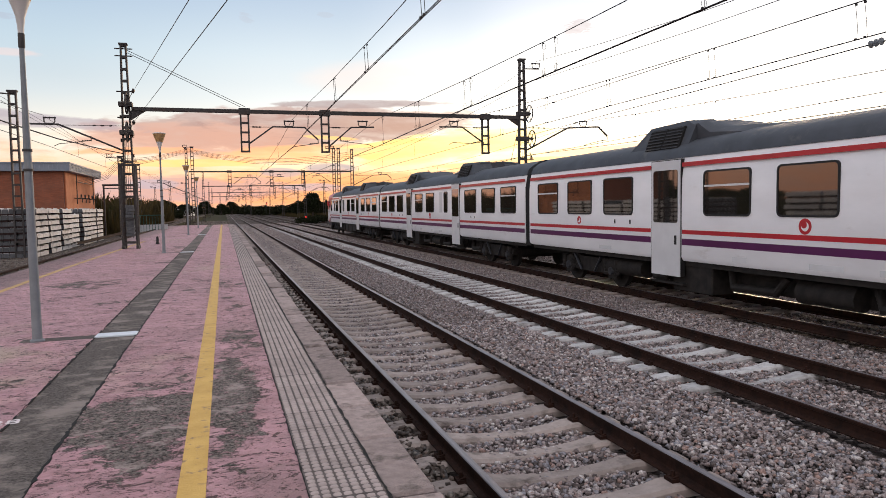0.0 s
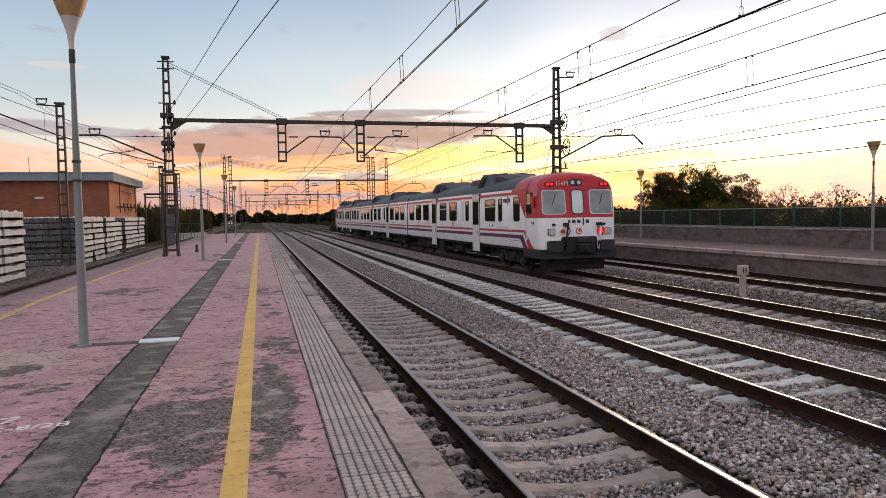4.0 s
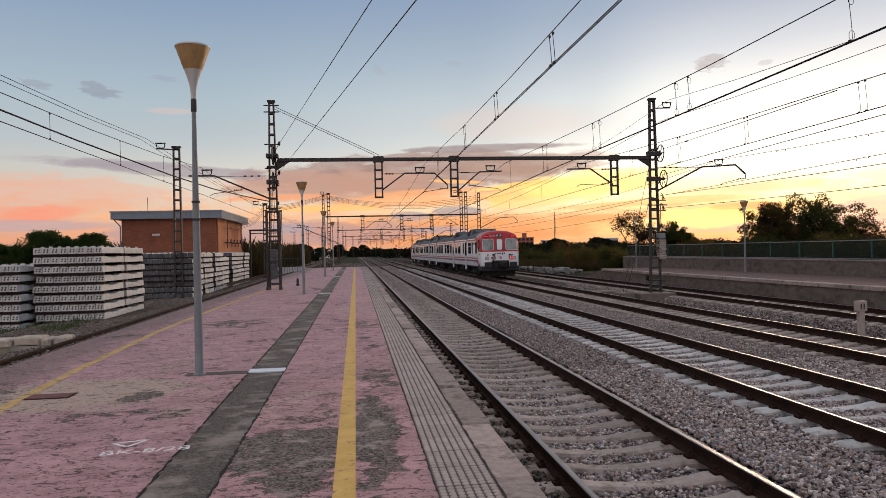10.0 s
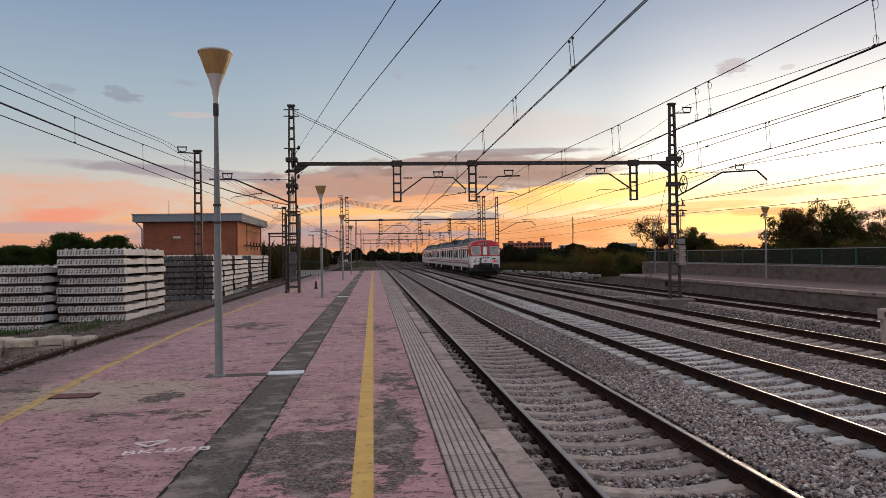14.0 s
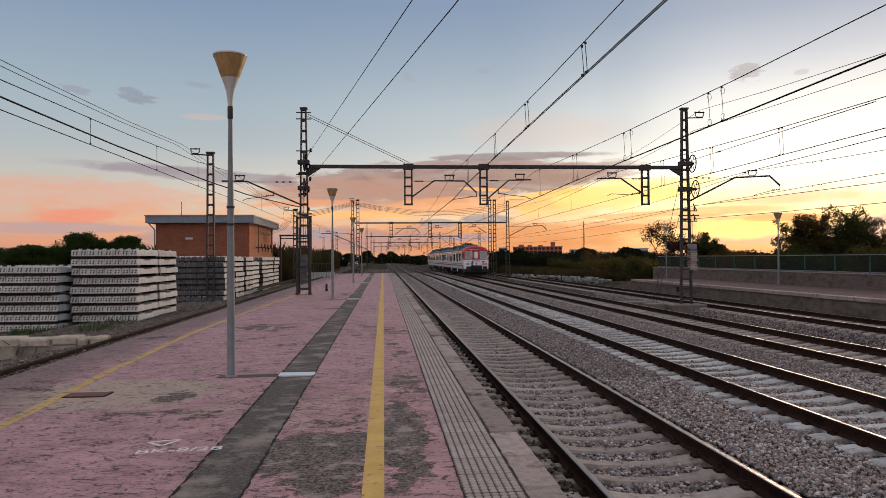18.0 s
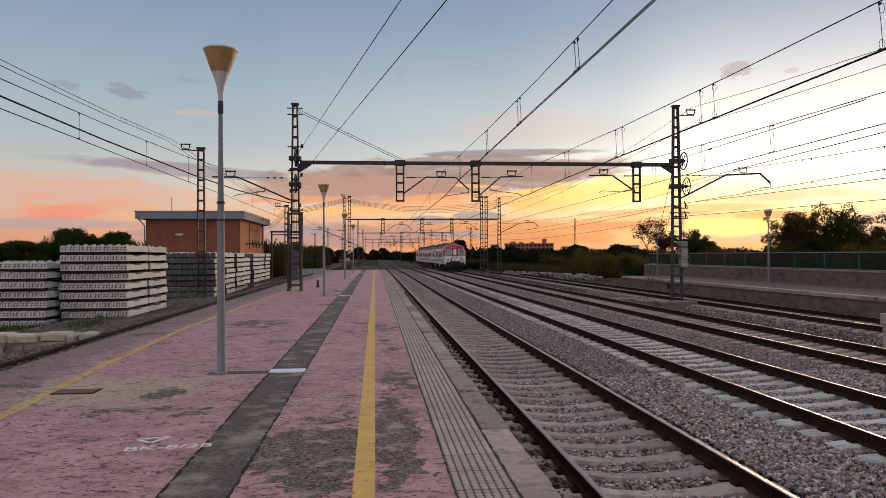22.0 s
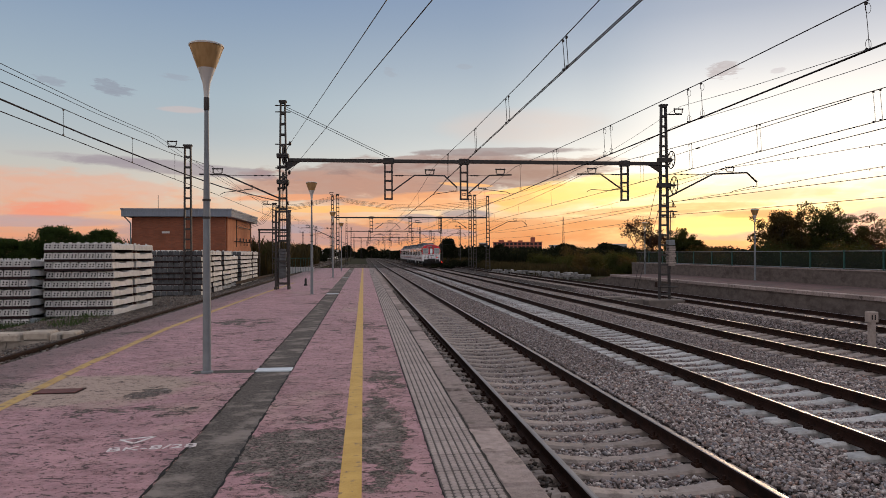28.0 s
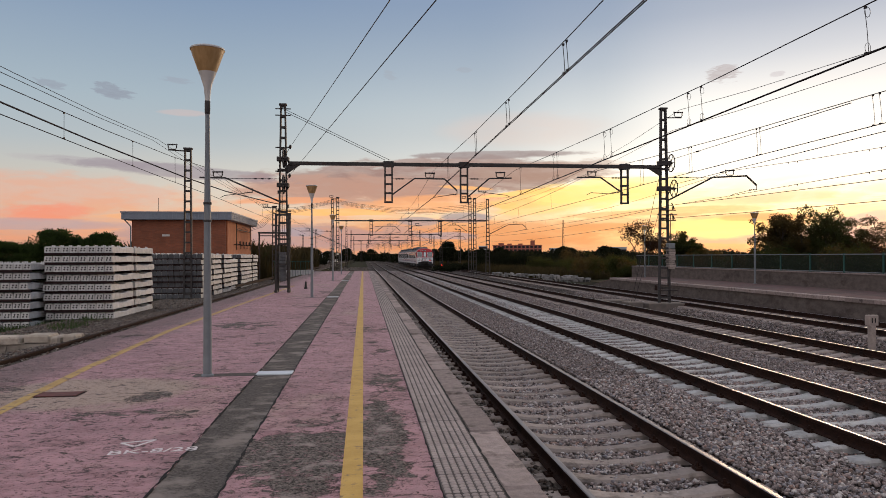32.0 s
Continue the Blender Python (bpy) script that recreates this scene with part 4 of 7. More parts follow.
T_NEAR, T_FAR = tactile_mesh(True, 0.42), tactile_mesh(False, 0.42)
for i in range(182):
    y = 2.6 + 0.42 * i
    piece("tactile_tile", T_NEAR if y < 24 else T_FAR, platform, (-1.388, y, PLAT + 0.002 + R.uniform(0, 0.002)))


def kerb_mesh(length):
    return Geo().bevel(-1.168, EDGE, 0.016, length - 0.016, PLAT - 0.16, PLAT, 0.018).mesh("kerb_stone", M_KERB)


KERBS = [(n, kerb_mesh(n)) for n in (0.8, 1.0, 1.2)]
y = 2.2
while y < END - 1:
    n, me = KERBS[R.randrange(3)]
    piece("kerb_stone", me, platform, (R.uniform(-0.012, 0.006), y, R.uniform(-0.014, 0.003)), R.uniform(-0.5, 0.5))
    y += n
g = Geo().bevel(-1.168, EDGE, -30, 2.19, PLAT - 0.16, PLAT, 0.012)
part("kerb_run", g, M_KERB, platform)

rs = random.Random(17)
for x, w in ((-3.605, 0.011), (-3.125, 0.011), (-1.600, 0.005), (-1.174, 0.008)):
    g, prev, y = Geo(), None, 2.6
    while y < 32:
        c, h = x + rs.gauss(0, w * 0.4), w * rs.choice((0.15, 0.5, 0.8, 1.0, 1.5))
        ring = [(c - h, y, PLAT - 0.003), (c + h, y, PLAT - 0.003), (c + h, y, PLAT + 0.0035), (c - h, y, PLAT + 0.0035)]
        if prev:
            g.loft([prev, ring], caps=False)
        prev = ring
        y += rs.uniform(0.03, 0.11)
    part("seam", g, M_HOLE, platform, "ragged dark seam filled with dirt")

rng_g = np.random.default_rng(21)
n_g = 40000
gp = np.stack([rng_g.uniform(-14.6, -7.6, n_g), 8 + 46 * rng_g.uniform(0, 1, n_g) ** 1.4, np.zeros(n_g)], -1)
gp[:, 2] = np.interp(gp[:, 0], [-14.6, -12.82, -12.0, -9.8, -9.0, -8.2, -7.62], [-0.03, 0.0, 0.204, 0.225, 0.40, 0.54, 0.585]) + rng_g.uniform(-0.01, 0.012, n_g)
keep = ~((gp[:, 0] < -8.0) & (gp[:, 1] > 15.2) & (gp[:, 1] < 16.0)) & ~((gp[:, 0] < -9.95) & (gp[:, 1] > 24.5))
scatter_rocks("gravel_stones", gp[keep], rng_g.uniform(0.012, 0.040, n_g)[keep], M_STONE_DIRT_SHADE, "loose dirty stones beside the siding", 8)


n_e = 9000
ep = np.stack([rng_g.uniform(-12.0, -0.9, n_e), 79.2 + 90 * rng_g.uniform(0, 1, n_e) ** 1.7, np.full(n_e, -0.33)], -1)
ep[:, 2] += np.interp(ep[:, 0], [-12.0, -7.6, -7.4], [0.50, 0.70, 0.0])
scatter_rocks("rubble", ep, rng_g.uniform(0.03, 0.13, n_e), M_STONE_DIRT_SHADE, "dark rubble and old ballast past the platform end", 12, True)


# ---- lamps on the platforms ----
def lamp_post(cut=0.0):
    t = thing("platform_lamp", "grey steel platform lamp with an aged yellow cone shade", "street lamp", group="platform lamps")
    part("pole", Geo().lathe([(0.062, 0), (0.058, 0.05), (0.053, 1.0), (0.047, 2.2), (0.033, 3.1 - cut), (0.029, 3.66 - cut)], 14), M_POLE, t, smooth=True)
    part("base_ring", Geo().lathe([(0.085, 0), (0.085, 0.02), (0.065, 0.035)], 14), M_POLE, t)
    part("collar", Geo().lathe([(0.034, 3.58 - cut), (0.038, 3.60 - cut), (0.038, 3.74 - cut), (0.034, 3.76 - cut)], 14), M_GALV, t, "rusted brown collar", True)
    part("band", Geo().lathe([(0.056, 2.10), (0.056, 2.13)], 14), M_GALV, t)
    part("band", Geo().lathe([(0.056, 2.34), (0.056, 2.37)], 14), M_GALV, t)
    part("shade_foot", Geo().lathe([(0.033, 3.72 - cut), (0.037, 3.83 - cut), (0.052, 3.95 - cut), (0.085, 4.06 - cut), (0.118, 4.15 - cut)], 20), M_WHITEPL, t, "pale grey flared shade foot", True)
    sh = part("shade", Geo().lathe([(0.118, 4.15 - cut), (0.137, 4.20 - cut), (0.222, 4.44 - cut), (0.226, 4.455 - cut)], 24), M_CREAM, t, "yellowed translucent cone", True)
    part("lid", Geo().lathe([(0.232, 4.45 - cut), (0.232, 4.468 - cut), (0.20, 4.485 - cut), (0.05, 4.50 - cut)], 24), M_WHITEPL, sh, "thin pale lid", True)
    return t


lamp = lamp_post()
short_lamp = lamp_post(0.42)
short_lamp.matrix_world = pose(20.1, 37.8, PLAT)
lamp.matrix_world = pose(-4.25, 10.0, PLAT)
for x, y, z in ((-4.18, 28.46, PLAT), (-4.2, 48.2, PLAT), (-4.16, 65.3, PLAT)):
    copy_thing(lamp, pose(x, y, z, 0, 0, 40 * y))
copy_thing(short_lamp, pose(20.1, 21.4, PLAT, 0, 0, 30))
copy_thing(lamp, pose(20.1, 53.5, 0.18, 0, 0, 70))


# ---- masts, portals and wires ----
def lattice_mast(name, h, w0, w1, label, depth=0.16, step=0.5, group="catenary masts"):
    """Two channel legs that lean together, tied by batten plates."""
    t = thing(name, label, "railway mast", group=group)
    for s in (-1, 1):
        part("leg", Geo().loft([[(s * w / 2 - 0.035, -depth / 2, z), (s * w / 2 + 0.035, -depth / 2, z), (s * w / 2 + 0.035, depth / 2, z), (s * w / 2 - 0.035, depth / 2, z)] for w, z in ((w0, 0), (w1, h))]), M_GALV, t)
    n = int(h / step)
    for i in range(n + 1):
        z = 0.25 + i * (h - 0.3) / n
        w = w0 + (w1 - w0) * z / h
        for s in (-1, 1):
            part("batten", Geo().box(-w / 2 - 0.03, w / 2 + 0.03, s * depth / 2 - 0.008, s * depth / 2 + 0.008, z - 0.045, z + 0.045), M_GALV, t)
    part("cap", Geo().bevel(-w1 / 2 - 0.08, w1 / 2 + 0.08, -depth / 2 - 0.04, depth / 2 + 0.04, h - 0.02, h + 0.06, 0.015), M_GALV, t)
    return t


def insulator(parent, at, high=0.28):
    x, y, z = at
    rings = []
    for i in range(5):
        rings += [(0.03, high * i / 5), (0.065, high * (i + 0.3) / 5), (0.03, high * (i + 0.7) / 5)]
    part("insulator", Geo().lathe(rings, 10, (x, y, z)), M_INSUL, parent, "dark ribbed insulator")


def saddle(parent, x, z):
    """The loop on a bracket that carries the messenger wire, with a ribbed spool across its top."""
    g = Geo().path([(x - 0.20, 0, z + 0.25), (x - 0.20, 0, z + 0.10), (x - 0.15, 0, z + 0.03), (x + 0.15, 0, z + 0.03), (x + 0.20, 0, z + 0.10), (x + 0.20, 0, z + 0.25)], 0.026)
    part("saddle", g, M_GALV, parent)
    rib = []
    for i in range(7):
        rib += [(0.026, -0.24 + 0.07 * i), (0.052 if i in (0, 3, 6) else 0.036, -0.215 + 0.07 * i)]
    rib.append((0.026, 0.25))
    part("spool_insulator", Geo().lathe(rib, 8).moved(Matrix.Translation((x, 0, z + 0.26)) @ Matrix.Rotation(math.pi / 2, 4, "Y")), M_INSUL, parent, "dark ribbed spool insulator")


def drop_frame(parent, x, top, bottom):
    d = part("drop_post", Geo().box(x - 0.20, x - 0.13, -0.06, 0.06, bottom, top), M_GALV, parent)
    part("drop_leg", Geo().box(x + 0.13, x + 0.20, -0.06, 0.06, bottom, top), M_GALV, d)
    n = 5
    for i in range(n):
        z = bottom + 0.035 + i * (top - bottom - 0.07) / (n - 1)
        part("drop_batten", Geo().box(x - 0.205, x + 0.205, -0.065, 0.065, z - 0.04, z + 0.04), M_GALV, d)


def arm(parent, points, x_saddle, steady, r=0.038):
    a = part("bracket_arm", Geo().path([(x, 0, z) for x, z in points], r), M_GALV, parent)
    saddle(parent, x_saddle, max(z for _, z in points))
    xa, xb, zt = points[0][0], points[1][0], points[1][1] - 0.02
    part("tie_rod", Geo().path([(xa, 0.03, zt), (xb, 0.03, zt)], 0.011, 4), M_WIRE, a)
    for i in range(3):
        u = xa + (xb - xa) * (0.18 + 0.13 * i)
        part("tie_insulator", Geo().lathe([(0.012, -0.08), (0.034, -0.03), (0.034, 0.03), (0.012, 0.08)], 7).moved(Matrix.Translation((u, 0.03, zt)) @ Matrix.Rotation(math.pi / 2, 4, "Y")), M_INSUL, a)
    (x0, z0), (x1, z1) = steady
    s = 1 if x1 > x0 else -1
    g = Geo().path([(x0, 0, z0), (x0, 0, z0 - 0.22)], 0.02)
    g.path([(x0, 0.05, z0 - 0.18), (x0 + s * 0.45, 0.05, z0 - 0.25), (x1 - s * 0.2, 0.05, z1 + 0.10), (x1, 0.05, z1)], 0.016)
    part("steady_arm", g, M_GALV, a)
    for i in range(4):
        u = x0 + s * (0.06 + 0.09 * i)
        part("insulator_disc", Geo().lathe([(0.012, -0.028), (0.032, 0.0), (0.012, 0.028)], 8, (u, 0.05, z0 - 0.19)), M_INSUL, a)


def stay_wires(parent, points, r):
    part("stay_wire", Geo().path(points, r, 4), M_WIRE, parent)


PORTAL_Y = [33.1, 85.0, 137.0, 189.0, 243.0]
BEAM_Z = 6.62
for k, y in enumerate(PORTAL_Y):
    xr = 12.58 if k == 0 else 13.1
    hl = 8.66 if k == 0 else 9.1
    left = lattice_mast("catenary_mast", hl, 0.45, 0.19, "grey lattice steel catenary mast at the platform edge", 0.2)
    left.matrix_world = pose(-5.82 if k < 2 else -5.4, y, PLAT if y < END else 0.1)
    right = lattice_mast("catenary_mast", 9.55 if k == 0 else 9.3, 0.52, 0.22, "grey lattice steel catenary mast on a concrete block", 0.2)
    right.matrix_world = pose(xr, y, -0.05)
    portal = thing("portal_beam", "grey steel portal beam with hanging catenary brackets", "railway gantry", (0, y, 0), group="portal beams")
    part("beam", Geo().bevel(-5.6, 2.9, -0.11, 0.11, BEAM_Z - 0.08, BEAM_Z + 0.075, 0.02), M_GALV, portal)
    part("beam", Geo().bevel(2.902, xr - 0.15, -0.10, 0.10, BEAM_Z - 0.07, BEAM_Z + 0.095, 0.02), M_GALV, portal)
    for x in (-0.95, 2.64, 10.58) if k == 0 else (-1.18, 3.54, 7.2) if k == 1 else (-0.96, 3.0, 7.4, 11.0):
        drop_frame(portal, x, BEAM_Z - 0.05, 4.80)
        part("clamp", Geo().bevel(x - 0.25, x + 0.25, -0.15, 0.15, BEAM_Z - 0.13, BEAM_Z + 0.14, 0.03), M_GALV, portal)
    arm(portal, [(-0.76, 5.20), (0.28, 5.96), (1.70, 5.95), (2.30, 5.40)], 1.0, ((2.30, 5.42), (1.03, 4.98)))
    arm(portal, [(2.84, 5.12), (3.86, 5.99), (4.95, 6.02)], 4.40, ((3.35, 5.55), (4.9, 5.1)))
    arm(portal, [(10.50, 5.32), (9.36, 6.10), (8.19, 6.09)], 8.93, ((10.3, 5.55), (8.7, 5.25)))
    arm(right, [(0.2, 5.03), (2.56, 6.20), (4.34, 6.29), (4.87, 5.82)], 3.45, ((4.87, 5.80), (3.46, 5.27)), 0.045)
    arm(left, [(-0.20, 4.20), (-2.61, 5.26), (-3.75, 5.27)], -2.94, ((-1.40, 4.80), (-2.83, 4.36)), 0.042)

    if k == 0:
        part("footing", Geo().bevel(-1.0, 1.25, -0.55, 0.55, -0.62, 0.01, 0.04), M_WALLBASE, right, "weathered concrete footing block")
        # tensioning wheels
        for x, z in ((0.36, 6.88), (0.50, 5.63)):
            wheel = part("tension_wheel", Geo().path([(x + 0.03, 0.42 * math.cos(a), z + 0.42 * math.sin(a)) for a in [i * math.pi / 12 for i in range(25)]], 0.028, 5), M_GALV, right, "spoked steel tensioning wheel")
            for i in range(3):
                a = i * math.pi / 3
                part("spoke", Geo().tube((x + 0.03, -0.4 * math.cos(a), z - 0.4 * math.sin(a)), (x + 0.03, 0.4 * math.cos(a), z + 0.4 * math.sin(a)), 0.016), M_GALV, wheel)
            part("hub", Geo().tube((x - 0.38, 0, z), (x + 0.10, 0, z), 0.06), M_GALV, wheel)
        top = part("top_bracket", Geo().path([(0.1, 0, 9.12), (0.95, 0, 9.14)], 0.03), M_GALV, right)
        saddle(right, 0.78, 9.14)
        part("cable_box", Geo().bevel(0.16, 0.50, -0.16, 0.16, 2.67, 2.93, 0.02), M_POLE, right, "grey cable box")
        for z in (6.88, 5.63):
            part("wheel_bracket", Geo().bevel(-0.3, 0.34, -0.14, 0.14, z - 0.12, z + 0.10, 0.02), M_GALV, right)
            part("wheel_bracket", Geo().path([(0.1, 0, z - 0.45), (0.36, 0, z - 0.1)], 0.03), M_GALV, right)
        for z in (4.05, 4.55):
            part("cross_arm", Geo().path([(-0.28, -0.12, z), (0.55, -0.12, z), (0.35, -0.12, z + 0.35)], 0.03, 5), M_GALV, right)
            insulator(right, (0.42, -0.12, z), 0.22)
        for i in range(9):
            j = 0.02 * ((i * 5) % 3 - 1)
            part("weight", Geo().bevel(0.17 + j, 0.50 + j, -0.2, 0.2, 1.66 + i * 0.108, 1.755 + i * 0.108, 0.012), M_SLEEPER_DIRTY, right, "stacked concrete tension weight")
        part("weight_rod", Geo().tube((0.34, 0, 1.5), (0.34, 0, 4.4), 0.018), M_GALV, right)
        for z in (0.62, 4.32):
            part("guide_arm", Geo().path([(-0.4, -0.15, z), (0.62, -0.15, z)], 0.03), M_GALV, right)
        g = Geo().path([(-1.7, 0, 0.0), (-0.12, 0, 6.6)], 0.012, 4)
        part("stay_rod", g, M_WIRE, right)
        g = Geo().path([(-1.5, 0.1, 0.0), (-0.05, 0.1, 5.0)], 0.012, 4)
        part("stay_rod", g, M_WIRE, right)
        # stacked weights in their guard frame, and tensioning wheels
        for i in range(10):
            part("weight", Geo().lathe([(0.15, 0), (0.17, 0.015), (0.17, 0.115), (0.15, 0.128)], 14, (0.02 + 0.012 * (i % 3 - 1), -0.36, 0.52 + i * 0.133)), M_OLDCON, left, "stacked round concrete tension weight")
        for x in (-0.28, 0.30):
            for yy in (-0.58, -0.12):
                part("guard_post", Geo().box(x - 0.028, x + 0.028, yy - 0.028, yy + 0.028, 0.12, 3.62), M_GALV, left)
            part("guard_foot", Geo().bevel(x - 0.06, x + 0.06, -0.62, -0.05, 0, 0.12, 0.01), M_GALV, left)
        for z in (0.22, 1.25, 2.4, 3.52):
            for yy in (-0.59, -0.11):
                part("guard_bar", Geo().box(-0.31, 0.33, yy - 0.01, yy + 0.01, z, z + 0.07), M_GALV, left)
        for x in (-0.09, 0.01, 0.11):
            part("weight_rod", Geo().tube((x, -0.36, 0.45), (x * 0.6, -0.30, 4.6), 0.011, 0.011, 5), M_WIRE, left)
        for x, z in ((0.05, 4.95), (0.06, 6.15)):
            wheel = part("tension_wheel", Geo().path([(x, -0.30 + 0.42 * math.cos(a), z + 0.42 * math.sin(a)) for a in [i * math.pi / 12 for i in range(25)]], 0.034, 5), M_GALV, left, "spoked steel tensioning wheel")
            for i in range(3):
                a = i * math.pi / 3
                part("spoke", Geo().tube((x, -0.30 - 0.4 * math.cos(a), z - 0.4 * math.sin(a)), (x, -0.30 + 0.4 * math.cos(a), z + 0.4 * math.sin(a)), 0.016), M_GALV, wheel)
            part("hub", Geo().tube((x - 0.12, -0.30, z), (x + 0.16, -0.30, z), 0.07), M_GALV, wheel)
            part("wheel_bracket", Geo().bevel(-0.26, 0.28, -0.34, 0.12, z - 0.10, z + 0.08, 0.02), M_GALV, left)
        for z in (3.9, 4.75, 5.75):
            insulator(left, (0.22, 0, z), 0.16)
            insulator(left, (-0.22, 0, z - 0.2), 0.16)
        for z in (3.75, 5.6, 6.7, 8.2, 8.5):
            part("cross_arm", Geo().path([(-0.36, 0.05, z), (0.34, 0.05, z)], 0.028, 5), M_GALV, left)
        stay_wires(portal, [(-5.7, 0, 9.1), (-0.9, 0, BEAM_Z + 0.2)], 0.012)
        part("beam_knee", Geo().prism([(-5.66, BEAM_Z - 0.09), (-5.05, BEAM_Z - 0.09), (-5.66, BEAM_Z - 0.5)], -0.06, 0.06), M_GALV, portal)
        part("beam_knee", Geo().prism([(xr - 0.2, BEAM_Z - 0.08), (xr - 0.75, BEAM_Z - 0.08), (xr - 0.2, BEAM_Z - 0.42)], -0.06, 0.06), M_GALV, portal)
        stay_wires(portal, [(-5.7, 0.05, 9.0), (-1.1, 0.05, BEAM_Z + 0.2)], 0.012)

for x, y, z, h in ((-10.78, 36.0, 0.2, 7.45), (-9.55, 60.0, 0.2, 6.3), (-5.2, 85.0, 0.1, 9.3), (10.90, 85.0, -0.05, 9.45), (11.48, 85.0, -0.05, 9.45), (-11.2, 88, 0.2, 7.4), (-11.4, 140, 0.2, 7.4), (-16.5, 120, 0.2, 7.4), (-16.5, 170, 0.1, 7.4), (16.8, 137, 0, 7.6), (17.0, 189, 0, 7.6), (-9.5, 160, 0, 8), (-9.3, 205, 0, 8), (5.8, 215, 0, 8), (-3.0, 265, 0, 8), (7, 300, 0, 8)):
    m = lattice_mast("catenary_mast", h, 0.36, 0.27, "slim grey lattice catenary mast beside the sidings", 0.16, 0.5 if y < 100 else 0.8)
    m.matrix_world = pose(x, y, z)
    part("top_arm", Geo().path([(0.1, 0, h - 0.12), (-0.95, 0, h - 0.05)], 0.035), M_GALV, m)
    saddle(m, -0.75, h - 0.05)


def wire(name, label, pts, r, seg=4, kind=""):
    return solid(name, Geo().path(pts, r, seg), M_WIRE, label, "overhead wire", kind, "overhead wires")


def span_wire(x, z_mast, z_mid, r, label, mast_x=None, y_from=-71.0, y_to=243.0):
    """A wire that sags between the portals."""
    pts = []
    ys = [-18.9] + PORTAL_Y
    for a, b in zip(ys, ys[1:]):
        for i in range(8):
            u = i / 8
            pts.append((x + 0.12 * math.sin(a), a + (b - a) * u, z_mid + (z_mast - z_mid) * (2 * u - 1) ** 2))
    pts.append((x, ys[-1], z_mast))
    return wire("overhead_wire", label, pts, r)


# x, messenger at the mast and mid-span, contact wire at the mast and mid-span, droppers in the span overhead
CATENARY = [
    (1.05, 6.32, 5.66, 5.08, 5.18, (10.86, 11.05, 15.26, 15.57, 19.75, 20.0, 26.2, 26.55)),
    (5.0, 6.40, 5.82, 5.13, 5.13, (4.3, 9.38, 14.28, 14.88, 19.74, 20.3, 25.4, 25.9, 31.5)),
    (9.01, 6.40, 5.74, 5.12, 5.10, (6.0, 6.2, 10.12, 10.31, 14.13, 14.34, 18.75, 18.92, 22.9, 23.08, 27.06, 27.35)),
    (16.0, 6.49, 5.78, 5.25, 5.25, ()),
    (-9.1, 6.28, 5.56, 5.07, 5.05, (12.4, 17.4, 22.3, 27.1))]
for x, zm, zs, cm, cs, hangers in CATENARY:
    span_wire(x, zm, zs, 0.0105, "sagging messenger wire of the catenary")
    span_wire(x, cm, cs, 0.011, "taut contact wire over the track")
    if 0 < x < 6:
        span_wire(x + 0.03, cm, cs, 0.011, "second contact wire over the track")
    for y0, y1 in zip([-18.9] + PORTAL_Y, PORTAL_Y):
        for yy in hangers if y1 < 34 else [y0 + (y1 - y0) * u for u in (0.15, 0.32, 0.5, 0.68, 0.85)]:
            u = (yy - y0) / (y1 - y0)
            h = (2 * u - 1) ** 2
            top, low = zs + (zm - zs) * h, cs + (cm - cs) * h
            d = tagged(new("dropper"), "thin dropper wire between messenger and contact wire", "overhead wire", "droppers")
            part("hanger", Geo().path([(x, yy, top), (x + 0.012, yy - 0.03, (top + low) / 2), (x + 0.02, yy - 0.05, low)], 0.006, 4), M_WIRE, d)
            if y1 < 34:
                for z, up in ((top, -1), (low, 1)):
                    part("clip", Geo().box(x - 0.008, x + 0.020, yy - 0.03, yy + 0.01, min(z, z + up * 0.035), max(z, z + up * 0.035)), M_WIRE, d)
                    if x == 5.0:
                        part("loop", Geo().path([(x + 0.02 + 0.045 * math.sin(a), yy - 0.03, z + up * (0.09 - 0.075 * math.cos(a))) for a in [i * math.pi / 5 for i in range(11)]], 0.0045, 4), M_WIRE, d)
for x, z, sag in ((13.3, 9.47, 1.30), (12.95, 8.45, 0.77), (12.9, 4.76, 0.37), (12.9, 4.12, 0.35), (-11.5, 7.62, 0.47), (-11.75, 7.6, 0.48)):
    span_wire(x, z, z - sag, 0.0105, "feeder cable strung along the masts")
for yy in (22.8, 23.4, 27.6, 28.2):
    for z in (6.02, 5.25):
        h = ((yy - 7.1) / 26) ** 2
        zz = 5.78 + 0.71 * h if z > 6 else 5.25
        solid("wire_clip", Geo().box(15.988, 16.012, yy - 0.012, yy + 0.012, zz - 0.06, zz), M_WIRE, "small clip hanging on a catenary wire", "clip", group="wire clips")
wire("overhead_wire", "anchored wire that slants across the platform to a mast", [(-5.51, 33.0, 7.32), (-1.76, 10, 5.88), (0.115, -1.5, 5.16)], 0.009)
wire("overhead_wire", "anchored wire that slants across the platform to a mast", [(-5.56, 33.0, 5.99), (-1.32, 8, 5.16), (0.8, -4.5, 4.95)], 0.009)
for x, y, z in ((-5.45, 32.6, 7.30), (-5.47, 32.5, 5.97)):
    spool = tagged(new("strain_insulator"), "small dark strain insulator on an anchored wire", "insulator", "strain insulators")
    part("knob", Geo().lathe([(0.02, -0.10), (0.06, -0.04), (0.07, 0.02), (0.03, 0.10)], 8, (x, y, z)), M_INSUL, spool)
    part("shackle", Geo().path([(x, y, z), (x - 0.2, y + 0.35, z - 0.25)], 0.014, 5), M_GALV, spool)
